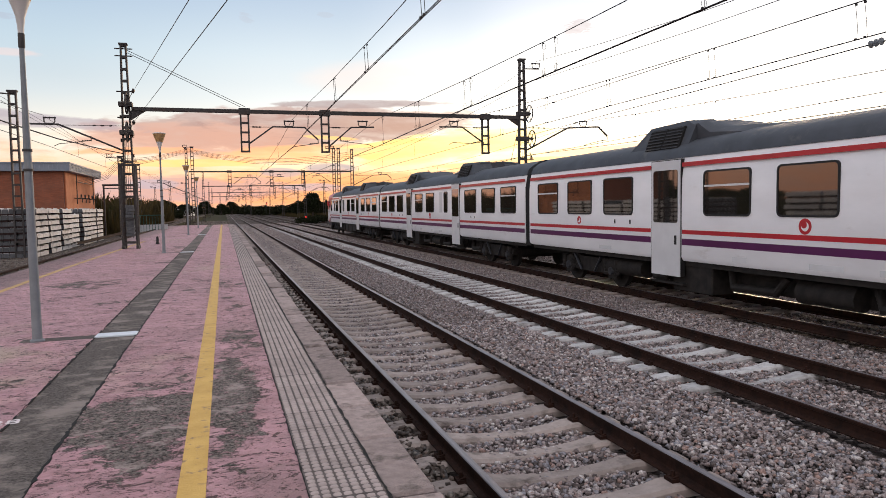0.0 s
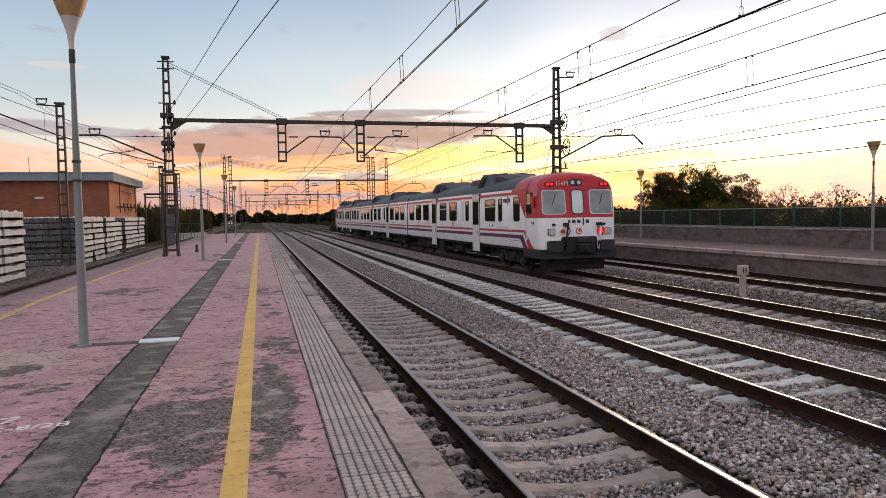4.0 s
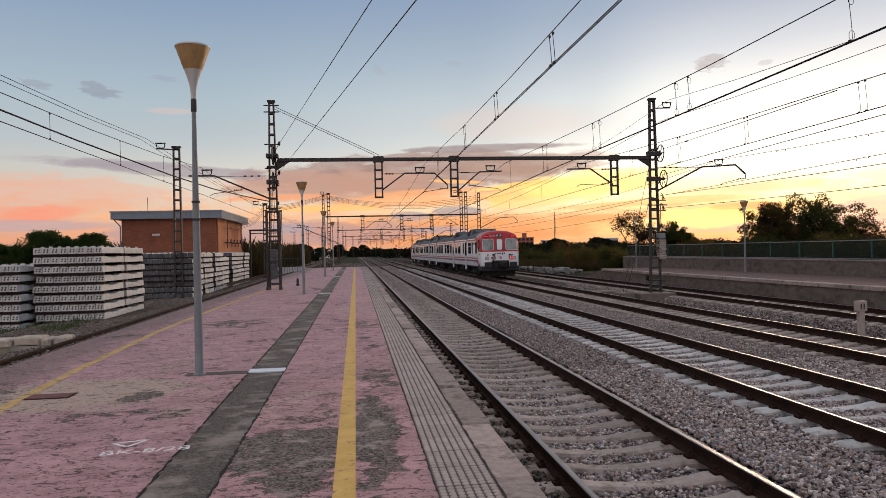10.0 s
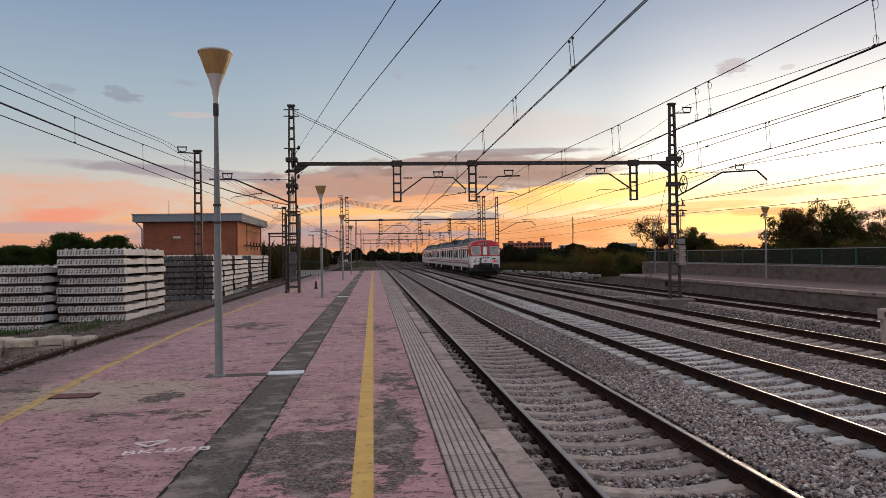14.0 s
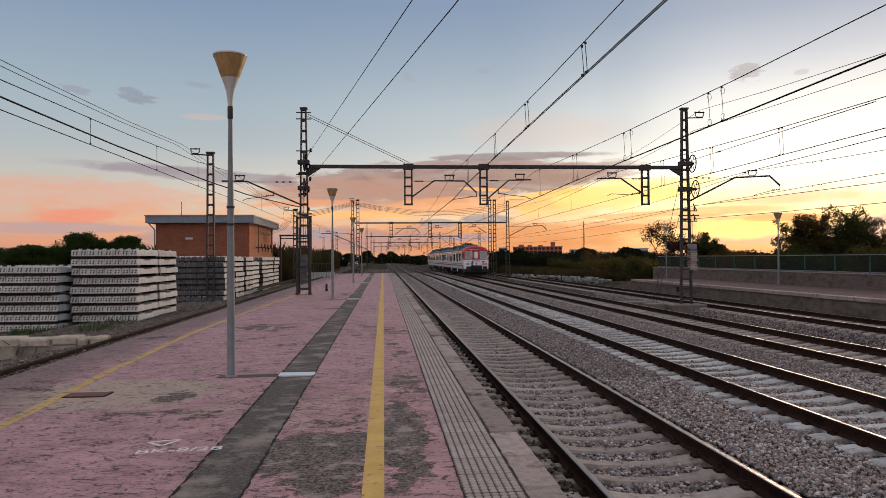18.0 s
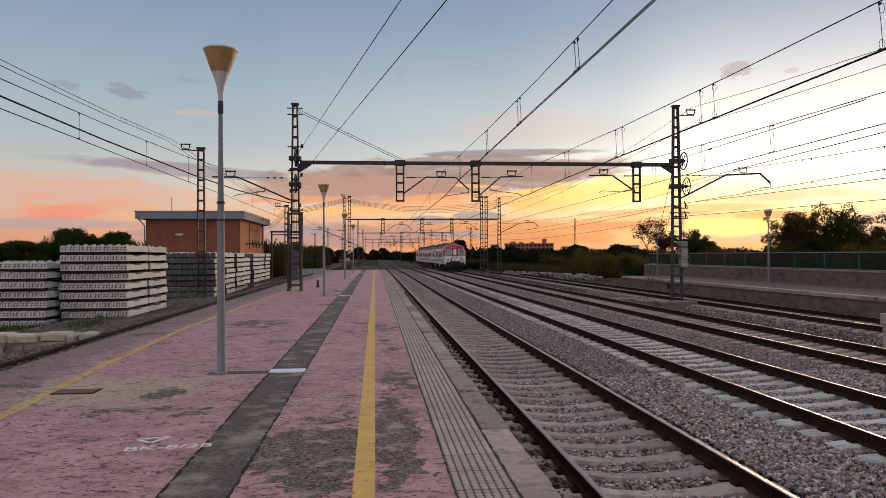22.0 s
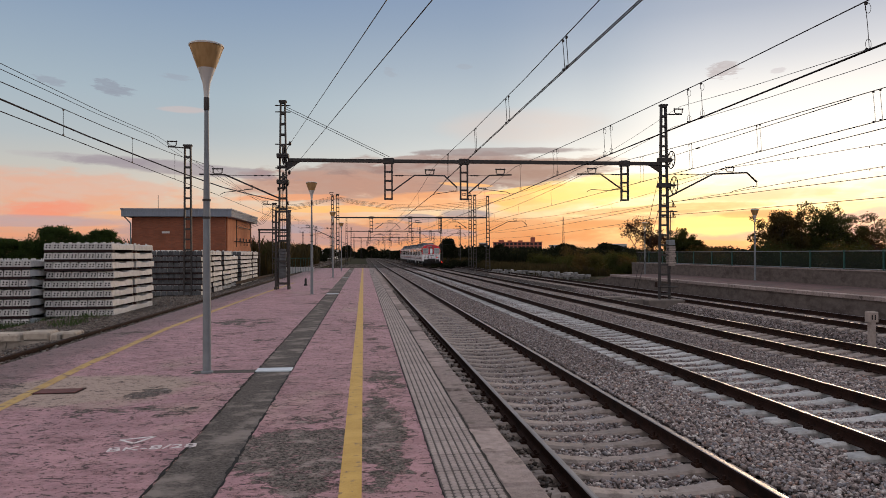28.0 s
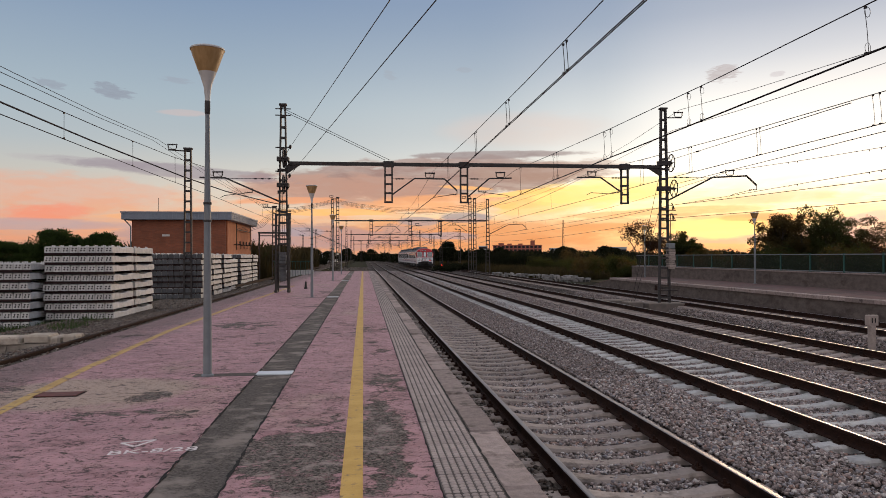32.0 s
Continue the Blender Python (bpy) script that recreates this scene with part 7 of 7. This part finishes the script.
def roof_hump(t, y0, y1, flip, cabside=False):
    """A roof pod with a louvred air intake on its flank and a long fairing behind; next to a cab a shorter intake, a fairing on both sides and a low second pod."""
    first = 1.30 if cabside else 0.70
    ya, yb = (y0, y1) if not flip else (y1, y0)
    d = 1 if not flip else -1
    cap = lambda y, w, z0, z1: [(-w, y, 3.5), (w, y, 3.5), (w, y, z0), (w * 0.75, y, z0 + (z1 - z0) * 0.7), (0, y, z1), (-w * 0.75, y, z0 + (z1 - z0) * 0.7), (-w, y, z0)]
    part("pod_top", Geo().loft([cap(ya + d * 0.45, 0.95, 3.93, 4.03), cap(ya + d * 2.3, 0.97, 3.96, 4.05), cap(ya + d * 2.6, 0.92, 3.74, 3.90), cap(yb, 0.8, 3.56, 3.78)]), M_ROOF, t, "grey roof fairing", True)
    for s in (-1, 1):
        def ring(y, z, w0, w1):
            return [(s * 1.26, y, 3.34), (s * w1, y, z), (s * 0.30, y, z + 0.05), (s * 0.30, y, 3.34)]
        pod = part("roof_pod", Geo().loft([ring(ya, 3.50, 1.26, 1.20), ring(ya + d * 0.55, 4.02, 1.26, 0.98), ring(ya + d * 1.95, 4.06, 1.26, 0.98), ring(ya + d * 2.25, 3.92, 1.26, 1.0)]), M_ROOF, t, "grey roof pod")
        part("intake", Geo().loft([[(s * (1.265 - 0.20 * k + e), ya + d * yy, 3.44 + 0.50 * k) for k, e in ((0, 0), (1, 0), (1, -0.05), (0, -0.05))] for yy in (first, 1.98)]), M_HOLE, pod, "black louvred air intake")
        n = 7
        for i in range(n):
            u = i / (n - 1)
            z = 3.48 + 0.44 * u
            x = 1.262 - 0.20 * u
            part("louvre", Geo().beam((s * (x + 0.015), ya + d * 1.38, z), (s * (x + 0.015), ya + d * 1.95, z), 0.02, 0.022), M_ROOF, pod)
            if not cabside:
                part("louvre", Geo().beam((s * (x + 0.015), ya + d * 0.72, z), (s * (x + 0.015), ya + d * 1.32, z), 0.02, 0.022), M_ROOF, pod)
    if cabside:
        part("pod_top", Geo().loft([cap(ya - d * 1.5, 0.7, 3.58, 3.77), cap(ya - d * 0.6, 0.90, 3.80, 3.92), cap(ya + d * 0.5, 0.95, 3.92, 4.02)]), M_ROOF, t, "grey roof fairing", True)
        part("low_pod", Geo().loft([cap(ya + d * 2.95, 0.98, 3.66, 3.80), cap(ya + d * 3.15, 0.98, 3.86, 3.93), cap(ya + d * 3.75, 0.98, 3.86, 3.93), cap(ya + d * 3.95, 0.98, 3.62, 3.78)]), M_ROOF, t, "low second roof pod")


SIDE = {s: Euler((radians(90), 0, radians(-90 if s < 0 else 90))).to_matrix().to_4x4() for s in (-1, 1)}
BACK = Euler((radians(90), 0, 0)).to_matrix().to_4x4()


MARK = [(-0.42, 0.0, 0.09, 0.9), (-0.22, 0.0, 0.15, 0.9), (0.0, 0.0, 0.15, 0.9), (0.20, -0.5, 0.06, 1.9), (0.38, 0.0, 0.15, 0.9)]


def wordmark(t, s, y, z, w, on_face=False):
    """The operator's mark, as plain strokes of its size and colour."""
    h = w * 0.22
    strokes = MARK
    for dx, dz, ww, hh in strokes:
        a, b = dx * w, ww * w / 2
        z0, z1 = z + dz * h, z + dz * h + hh * h
        if on_face:
            g = Geo().box(a - b, a + b, y - 0.008, y + 0.02, z0, z1)
        else:
            g = Geo().box(*sorted((s * (HW - 0.01), s * (HW + 0.005))), y + s * a - b, y + s * a + b, z0, z1)
        part("mark_stroke", g, M_INK, t)


def cab(t, d):
    """The cab end. Built with its face at y = 0 looking towards -y, length 2.2 m; d mirrors it for the other end."""
    m = Matrix.Translation((0, -NOSE, 0)) if d > 0 else Matrix.Translation((0, CAR, 0)) @ Matrix.Rotation(math.pi, 4, "Z")

    def blunt(y):
        """The nose is 0.15 m blunter than its stations say."""
        return y + 0.15 * min(1.0, max(0.0, (0.9 - y) / 0.9))

    def put(name, g, mat, parent=t, label="", smooth=False):
        g.v = [(x * (1.0 + 0.3 * (blunt(y) - y)), blunt(y), z) for x, y, z in g.v]
        return part(name, g.moved(m), mat, parent, label, smooth)

    def outline(y, w, top, low):
        half, roof = body_ring(0, w, low, top)
        return half, roof

    # lengthwise stations: y, half width, roof height, set-back of the upper face
    st = [(0.0, 1.22, 3.42, 0.20), (0.05, 1.34, 3.54, 0.17), (0.18, 1.43, 3.63, 0.12), (0.45, 1.465, 3.70, 0.05), (0.9, HW, 3.745, 0.0), (1.558, HW, CROWN, 0.0)]
    low_r, up_r, roof_r = [], [], []
    for y, w, top, back in st:
        low_r.append([(x, y, z) for x, z in ((w - 0.05, FLOOR), (w, 1.05), (w, 2.08), (-w, 2.08), (-w, 1.05), (-w + 0.05, FLOOR))])
        k = (top - 3.2) / (CROWN - 3.2)
        half = [(w, 2.08), (w - 0.01, 2.75), (w - 0.045, 3.0), (w - 0.08, 3.2 if top > 3.5 else 3.12)]
        ridge = [(w - 0.16, 3.2 + (top - 3.2) * 0.36), (w - 0.36, 3.2 + (top - 3.2) * 0.64), (w - 0.75, 3.2 + (top - 3.2) * 0.9), (0.0, top)]
        pts = half + ridge
        pts = pts + [(-x, z) for x, z in reversed(pts[:-1])]
        up_r.append([(x, y + back * max(0, (z - 2.08) / 1.3), z) for x, z in pts])
    put("cab_lower", Geo().loft(low_r), M_WHITE, label="white cab front and lower sides", smooth=True)
    up = put("cab_upper", Geo().loft(up_r), M_RED, label="red cab front and roof edge", smooth=True)
    lean = 0.20 / 1.3

    def fy(z):
        return max(0.0, (z - 2.08) * lean)

    def face_panel(name, outl, depth, mat, parent=up, label="", thick=0.03):
        return put(name, Geo().loft([[(x, fy(z) - depth, z) for x, z in outl], [(x, fy(z) - depth + thick, z) for x, z in outl]]), mat, parent, label)

    for x in (-0.90, -0.02, 0.86):
        wide = 0.40 if abs(x) > 0.5 else 0.20
        z0, z1 = (2.23, 3.05)
        f = face_panel("screen_frame", rounded(x - wide - 0.035, x + wide + 0.035, z0 - 0.035, z1 + 0.035, 0.12), 0.012, M_DOORGREY if abs(x) > 0.5 else M_RUBBER, label="windscreen surround")
        face_panel("windscreen", rounded(x - wide, x + wide, z0, z1, 0.09), 0.018, M_CABGLASS if abs(x) < 0.5 else M_SCREEN, f, "pale reflecting windscreen")
        if abs(x) > 0.5:
            put("wiper", Geo().path([(x - 0.05, fy(2.6) - 0.03, 2.55), (x + 0.08, fy(2.95) - 0.03, 2.95)], 0.012, 5), M_RUBBER, f, "wiper")
            put("sun_hood", Geo().box(x - 0.22, x + 0.22, fy(3.12) - 0.05, fy(3.12) + 0.05, 3.11, 3.14), M_RED, up)
    for x in (-1.02, 1.02):
        h = face_panel("marker_housing", rounded(x - 0.17, x + 0.17, 3.20, 3.36, 0.05), -0.02 + 0.035, M_RUBBER, label="dark lamp housing")
        for dx in (-0.07, 0.07):
            face_panel("marker_light", rounded(x + dx - 0.05, x + dx + 0.05, 3.235, 3.325, 0.02), 0.025, M_TAIL, h, "lit red marker light")
    h = face_panel("headlamp_housing", rounded(-0.29, 0.21, 3.22, 3.46, 0.11), 0.015, M_GREYPAINT, label="dark central headlamp housing")
    for dx in (-0.12, 0.12):
        face_panel("headlamp", rounded(dx - 0.11, dx + 0.03, 3.27, 3.41, 0.065), 0.022, M_LENS, h)
    lo = t
    for s in (-1, 1):
        for dx, lit in ((0.0, s > 0), (0.24, False)):
            x = 0.83 + dx if s > 0 else -1.02
            if s < 0 and dx == 0.0:
                continue
            f = put("light_frame", Geo().loft([[(x + a, y, z) for a, z in rounded(-0.135, 0.135, 1.46, 1.70, 0.04)] for y in (-0.03, 0.06)]), M_GREYPAINT, lo)
            put("tail_light" if lit else "headlight", Geo().loft([[(x + a, y, z) for a, z in rounded(-0.11, 0.11, 1.48, 1.68, 0.03)] for y in (-0.04, 0.0)]), M_TAIL if lit else M_LENS, f, "lit red tail light" if lit else "clear headlight")
        put("socket", Geo().bevel(s * 0.93 - 0.06, s * 0.93 + 0.06, -0.04, 0.05, 1.80, 1.88, 0.01), M_UNDER, lo)
        b = put("buffer_box", Geo().bevel(s * 0.95 - 0.24, s * 0.95 + 0.24, -0.26, 0.06, 0.92, 1.26, 0.04), M_GREYPAINT, lo, "dark grey buffer box")
        put("buffer_plate", Geo().bevel(s * 0.95 - 0.26, s * 0.95 + 0.26, -0.29, -0.26, 0.90, 1.28, 0.01), M_GREYPAINT, b)
        hx = 0.74 if s > 0 else -0.50
        put("brake_hose", Geo().path([(hx, -0.05, 1.86), (hx + 0.03, -0.14, 1.72), (hx - 0.02, -0.18, 1.45), (hx, -0.16, 1.15), (hx - 0.04, -0.1, 0.95)], 0.032, 6), M_DOORGREY if s > 0 else M_RUBBER, lo, "pale brake hose" if s > 0 else "black brake hose")
        put("brake_hose", Geo().path([(hx + 0.09, -0.05, 1.80), (hx + 0.13, -0.12, 1.6), (hx + 0.06, -0.13, 1.45)], 0.02, 6), M_RUBBER, lo)
        put("hose_valve", Geo().bevel(hx - 0.09, hx + 0.09, -0.14, 0.03, 1.78, 1.90, 0.02), M_RUBBER, lo)
    put("hose_cock", Geo().tube((-0.62, -0.12, 1.60), (-0.62, -0.02, 1.60), 0.07, 0.07, 10), M_RED, lo, "red brake cock")
    put("coupler_recess", Geo().loft([[(x, y, z) for x, z in rounded(-0.66, 0.66, 0.72, 1.40, 0.10)] for y in (-0.05, 0.10)]), M_UNDER, lo, "dark coupler pocket")
    c = put("coupler", Geo().bevel(-0.12, 0.42, -0.46, 0.0, 0.86, 1.16, 0.05), M_UNDER, lo, "grimy automatic coupler")
    put("coupler_head", Geo().tube((0.16, -0.56, 1.0), (0.16, -0.3, 1.0), 0.13, 0.16, 14), M_UNDER, c)
    put("coupler_mouth", Geo().tube((-0.38, -0.10, 1.02), (-0.38, 0.0, 1.02), 0.2, 0.2, 16), M_RUBBER, c)
    put("coupler_bar", Geo().bevel(-0.1, 0.5, -0.2, 0.02, 1.2, 1.36, 0.03), M_GREYPAINT, c)
    put("skirt", Geo().loft([[(x, y, z) for x, z in ((-1.38, 0.62), (1.38, 0.62), (1.42, 0.96), (-1.42, 0.96))] for y in (-0.02, 2.0)]), M_GREYPAINT, lo, "dark grey front skirt")
    put("obstacle_plate", Geo().loft([[(x, y, z) for x, z in ((-1.22, 0.17), (1.22, 0.17), (1.26, 0.60), (-1.26, 0.60))] for y in (0.58, 0.66)]), M_UNDER, lo, "black obstacle deflector plate")
    put("obstacle_bracket", Geo().box(-0.9, 0.9, 0.4, 1.1, 0.45, 0.66), M_UNDER, lo)
    e = put("emblem", Geo().tube((0.0, -0.012, 1.60), (0.0, 0.02, 1.60), 0.12, 0.12, 20), M_RED, lo, "round red emblem")
    put("emblem_face", Geo().tube((0.0, -0.016, 1.60), (0.0, 0.0, 1.60), 0.085, 0.085, 18), M_WHITE, e)
    put("emblem_core", Geo().tube((0.015, -0.020, 1.615), (0.015, 0.0, 1.615), 0.05, 0.05, 14), M_RED, e)
    h, w = 0.135, 0.84
    for a, dz, ww, hh in MARK:
        put("mark_stroke", Geo().box(w * a - w * ww / 2, w * a + w * ww / 2, -0.008, 0.01, 1.88 + dz * h, 1.88 + (dz + hh) * h), M_INK, lo)
    # red slant, cab door window and stripe ends on both sides
    for s in (-1, 1):
        xs = sorted((s * (HW - 0.02), s * (HW + 0.005)))
        put("red_flank", Geo().side([(1.5, 2.08), (1.62, 2.08), (2.45, 3.0), (3.0, 3.0), (3.0, 3.19), (1.5, 3.19)], *xs), M_RED, up)
        f = put("cab_window_frame", ring_frame(Geo(), rounded(1.0, 1.48, 2.22, 3.02, 0.08), rounded(1.035, 1.445, 2.255, 2.985, 0.06), s * (HW - 0.03), s * (HW + 0.016)), M_RUBBER, up)
        put("cab_side_pane", Geo().side(rounded(1.03, 1.45, 2.25, 2.99, 0.06), s * (HW - 0.02), s * (HW + 0.008)), M_GLASS, f, "dark cab side window")
        put("glazing_bar", Geo().box(*sorted((s * HW, s * (HW + 0.02))), 1.03, 1.45, 2.60, 2.64), M_DOORGREY, f)
        put("mirror", Geo().bevel(*sorted((s * (HW - 0.02), s * (HW + 0.10))), 0.52, 0.74, 2.45, 2.85, 0.03), M_RED, up, "red folded rear-view mirror")
        put("grab_rail", Geo().path([(s * (HW + 0.05), 1.42, 1.2), (s * (HW + 0.05), 1.42, 2.3)], 0.016, 5), M_DOORGREY, lo)
        put("red_chevron", Geo().side([(2.0, 1.63), (1.66, 1.63), (0.82, 0.96), (1.32, 0.96), (1.75, 1.54), (2.0, 1.54)], *xs), M_RED, lo)
        put("purple_chevron", Geo().side([(2.9, 1.44), (2.9, 1.30), (2.18, 1.30), (1.78, 0.97), (1.42, 0.97), (1.86, 1.44)], *xs), M_PURPLE, lo)
        em = put("emblem", Geo().tube((s * (HW + 0.003), 1.45, 1.38), (s * (HW + 0.008), 1.45, 1.38), 0.1, 0.1, 16), M_WHITE, lo)
        put("emblem_core", Geo().tube((s * (HW + 0.004), 1.45, 1.38), (s * (HW + 0.011), 1.45, 1.38), 0.055, 0.055, 12), M_RED, em)
        for a, dz, ww, hh in MARK:
            yy = 0.86 + s * a * 0.42
            put("mark_stroke", Geo().box(*xs, yy - ww * 0.21, yy + ww * 0.21, 1.86 + dz * 0.085, 1.86 + (dz + hh) * 0.085), M_INK, lo)
    turn = m @ Matrix.Translation((-0.60, blunt(fy(3.28) - 0.018) - 0.014, 3.30)) @ Matrix.Rotation(radians(90 - 8.7), 4, "X")
    lettering(up, "116M", None, turn, 0.225, M_LETTER, "pale unit number")
    for s in (-1, 1):
        lettering(up, "116M", None, m @ Matrix.Translation((s * (HW + 0.002), 0.62, 2.93)) @ SIDE[s], 0.17, M_LETTER, "pale unit number", 0.95)
    put("horn", Geo().tube((-0.45, 1.1, 3.70), (-0.45, 1.1, 3.86), 0.035, 0.025, 8), M_GALV, up)


def car_common(t, y0, y1):
    car_body(t, y0, y1, 2.85 - NOSE if y0 > 1 else y0)
    underframe(t, 0.0, CAR)
    bogie(t, 3.4)
    bogie(t, CAR - 3.4)
    for s in (-1, 1):
        for a, b in ((y0 + 0.05, 6.70), (7.80, 14.58), (15.75, CAR - 0.08)):
            lo = max(a, y0 + 0.05)
            stripe(t, s, max(lo, 3.0 - NOSE) if y0 > 1 else lo, b, 3.0, 3.09, M_RED, "red line under the roof")
            stripe(t, s, max(lo, 2.0 - NOSE) if y0 > 1 else lo, b, 1.54, 1.63, M_RED, "red waistline stripe")
            stripe(t, s, max(lo, 2.9 - NOSE) if y0 > 1 else lo, b, 1.30, 1.44, M_PURPLE, "purple waistline stripe")
        side_door(t, s, 6.74, 7.76)
        side_door(t, s, 14.63, 15.69)
        for a, b in ((10.5, 11.85), (12.5, 13.87)):
            side_window(t, s, a, b, bar=a > 12)
        side_window(t, s, 8.40, 8.92)
        part("side_panel", Geo().box(*sorted((s * (HW - 0.01), s * (HW + 0.004))), 9.2, 9.62, 1.94, 2.88), M_DOORGREY, t, "blank grey side panel")
        for i, a in enumerate((16.5, 18.5, 20.5)):
            side_window(t, s, a, a + 1.38, bar=i == 2)
        emblem(t, s, 11.2, 1.78)
        emblem(t, s, 19.2, 1.78, 0.11)
        for y in (5.3, 4.9, 17.3, 16.6):
            part("vent", Geo().box(*sorted((s * (HW - 0.01), s * (HW + 0.006))), y, y + 0.06, 1.72, 1.82), M_RUBBER, t)
        for y, w in ((9.3, 0.45), (10.4, 0.7), (12.6, 0.4), (17.5, 0.6)):
            part("notice", Geo().box(*sorted((s * (HW - 0.01), s * (HW + 0.004))), y, y + w, 1.04, 1.14), M_DOORGREY, t, "faint grey notice panel")
    roof_hump(t, 5.6, 10.4, False, y0 > 1)
    roof_hump(t, 12.2, 17.0, True)


def motor_car():
    t = thing("railcar", "white diesel railcar with a red cab and purple stripes", "train", group="cars of the train")
    car_common(t, 1.56 - NOSE, CAR)
    for s in (-1, 1):
        side_window(t, s, 1.70, 2.36, 1.95, 2.9)
        side_window(t, s, 3.70, 4.14)
        side_window(t, s, 4.57, 5.92, bar=True)
        wordmark(t, s, 3.16, 2.70, 0.78)
        part("lifting_plate", Geo().bevel(*sorted((s * (HW - 0.01), s * (HW + 0.03))), 2.98, 3.30, 1.70, 1.78, 0.01), M_DOORGREY, t, "pale jacking plate")
        part("cable_duct", Geo().bevel(*sorted((s * (HW - 0.01), s * (HW + 0.02))), 3.30, 4.35, 1.715, 1.765, 0.008), M_DOORGREY, t, "pale cable duct")
        part("hatch_seam", Geo().box(*sorted((s * (HW - 0.01), s * (HW + 0.003))), 1.9, 3.05, 1.215, 1.227), M_RUBBER, t)
        part("hatch_seam", Geo().box(*sorted((s * (HW - 0.01), s * (HW + 0.003))), 1.62, 1.632, 1.66, 2.06), M_DOORGREY, t)
        for k, (y, w) in enumerate(((2.62, 0.34), (2.62, 0.34), (2.66, 0.22), (3.18, 0.10), (3.18, 0.10))):
            z = (1.14, 1.09, 1.04, 1.16, 1.08)[k]
            part("notice", Geo().box(*sorted((s * (HW - 0.01), s * (HW + 0.004))), y, y + w, z, z + 0.018), M_INK if k > 2 else M_DOORGREY, t)
    cab(t, 1)
    return t


def trailer_car():
    t = thing("railcar", "white middle railcar with red and purple stripes", "train", group="cars of the train")
    car_common(t, 0.0, CAR)
    for s in (-1, 1):
        for a in (0.75, 2.7, 4.7):
            side_window(t, s, a, a + 1.38, bar=a < 1)
    return t


rear_car = motor_car()
middle_car = trailer_car()
front_car = copy_thing(rear_car, Matrix.Identity(4))
for t in (rear_car, middle_car):
    part("gangway", Geo().loft([[(x, y, z) for x, z in ((-1.44, 0.9), (1.44, 0.9), (1.45, 2.8), (1.36, 3.25), (0.9, 3.68), (-0.9, 3.68), (-1.36, 3.25), (-1.45, 2.8))] for y in (CAR - 0.05, CAR + 0.38)]), M_HOLE, t, "black gangway bellows")

TRAIN_X = 9.01
FACE = [(0.0, -1.30), (0.5, 1.9), (1.0, 5.1), (1.5, 8.3), (2.0, 11.45), (2.5, 14.6), (3.0, 17.65), (3.5, 20.6), (4.5, 26.45), (5.5, 32.1), (6.5, 37.4), (7.5, 42.4), (8.5, 47.1), (9.5, 51.5), (10.5, 55.7), (12.0, 61.6), (14.0, 69.3), (16.5, 78.6), (19.0, 87.4), (22.0, 97.6), (25.0, 106.9), (28.0, 115.4), (30.0, 121.0), (32.0, 127.2)]


def motions():
    walk(rear_car, [(t, pose(TRAIN_X, y, 0)) for t, y in FACE])
    walk(middle_car, [(t, pose(TRAIN_X, y + CAR + 0.34, 0)) for t, y in FACE])
    walk(front_car, [(t, pose(TRAIN_X, y + 3 * CAR + 0.68, 0, 0, 0, 180)) for t, y in FACE])


motions()
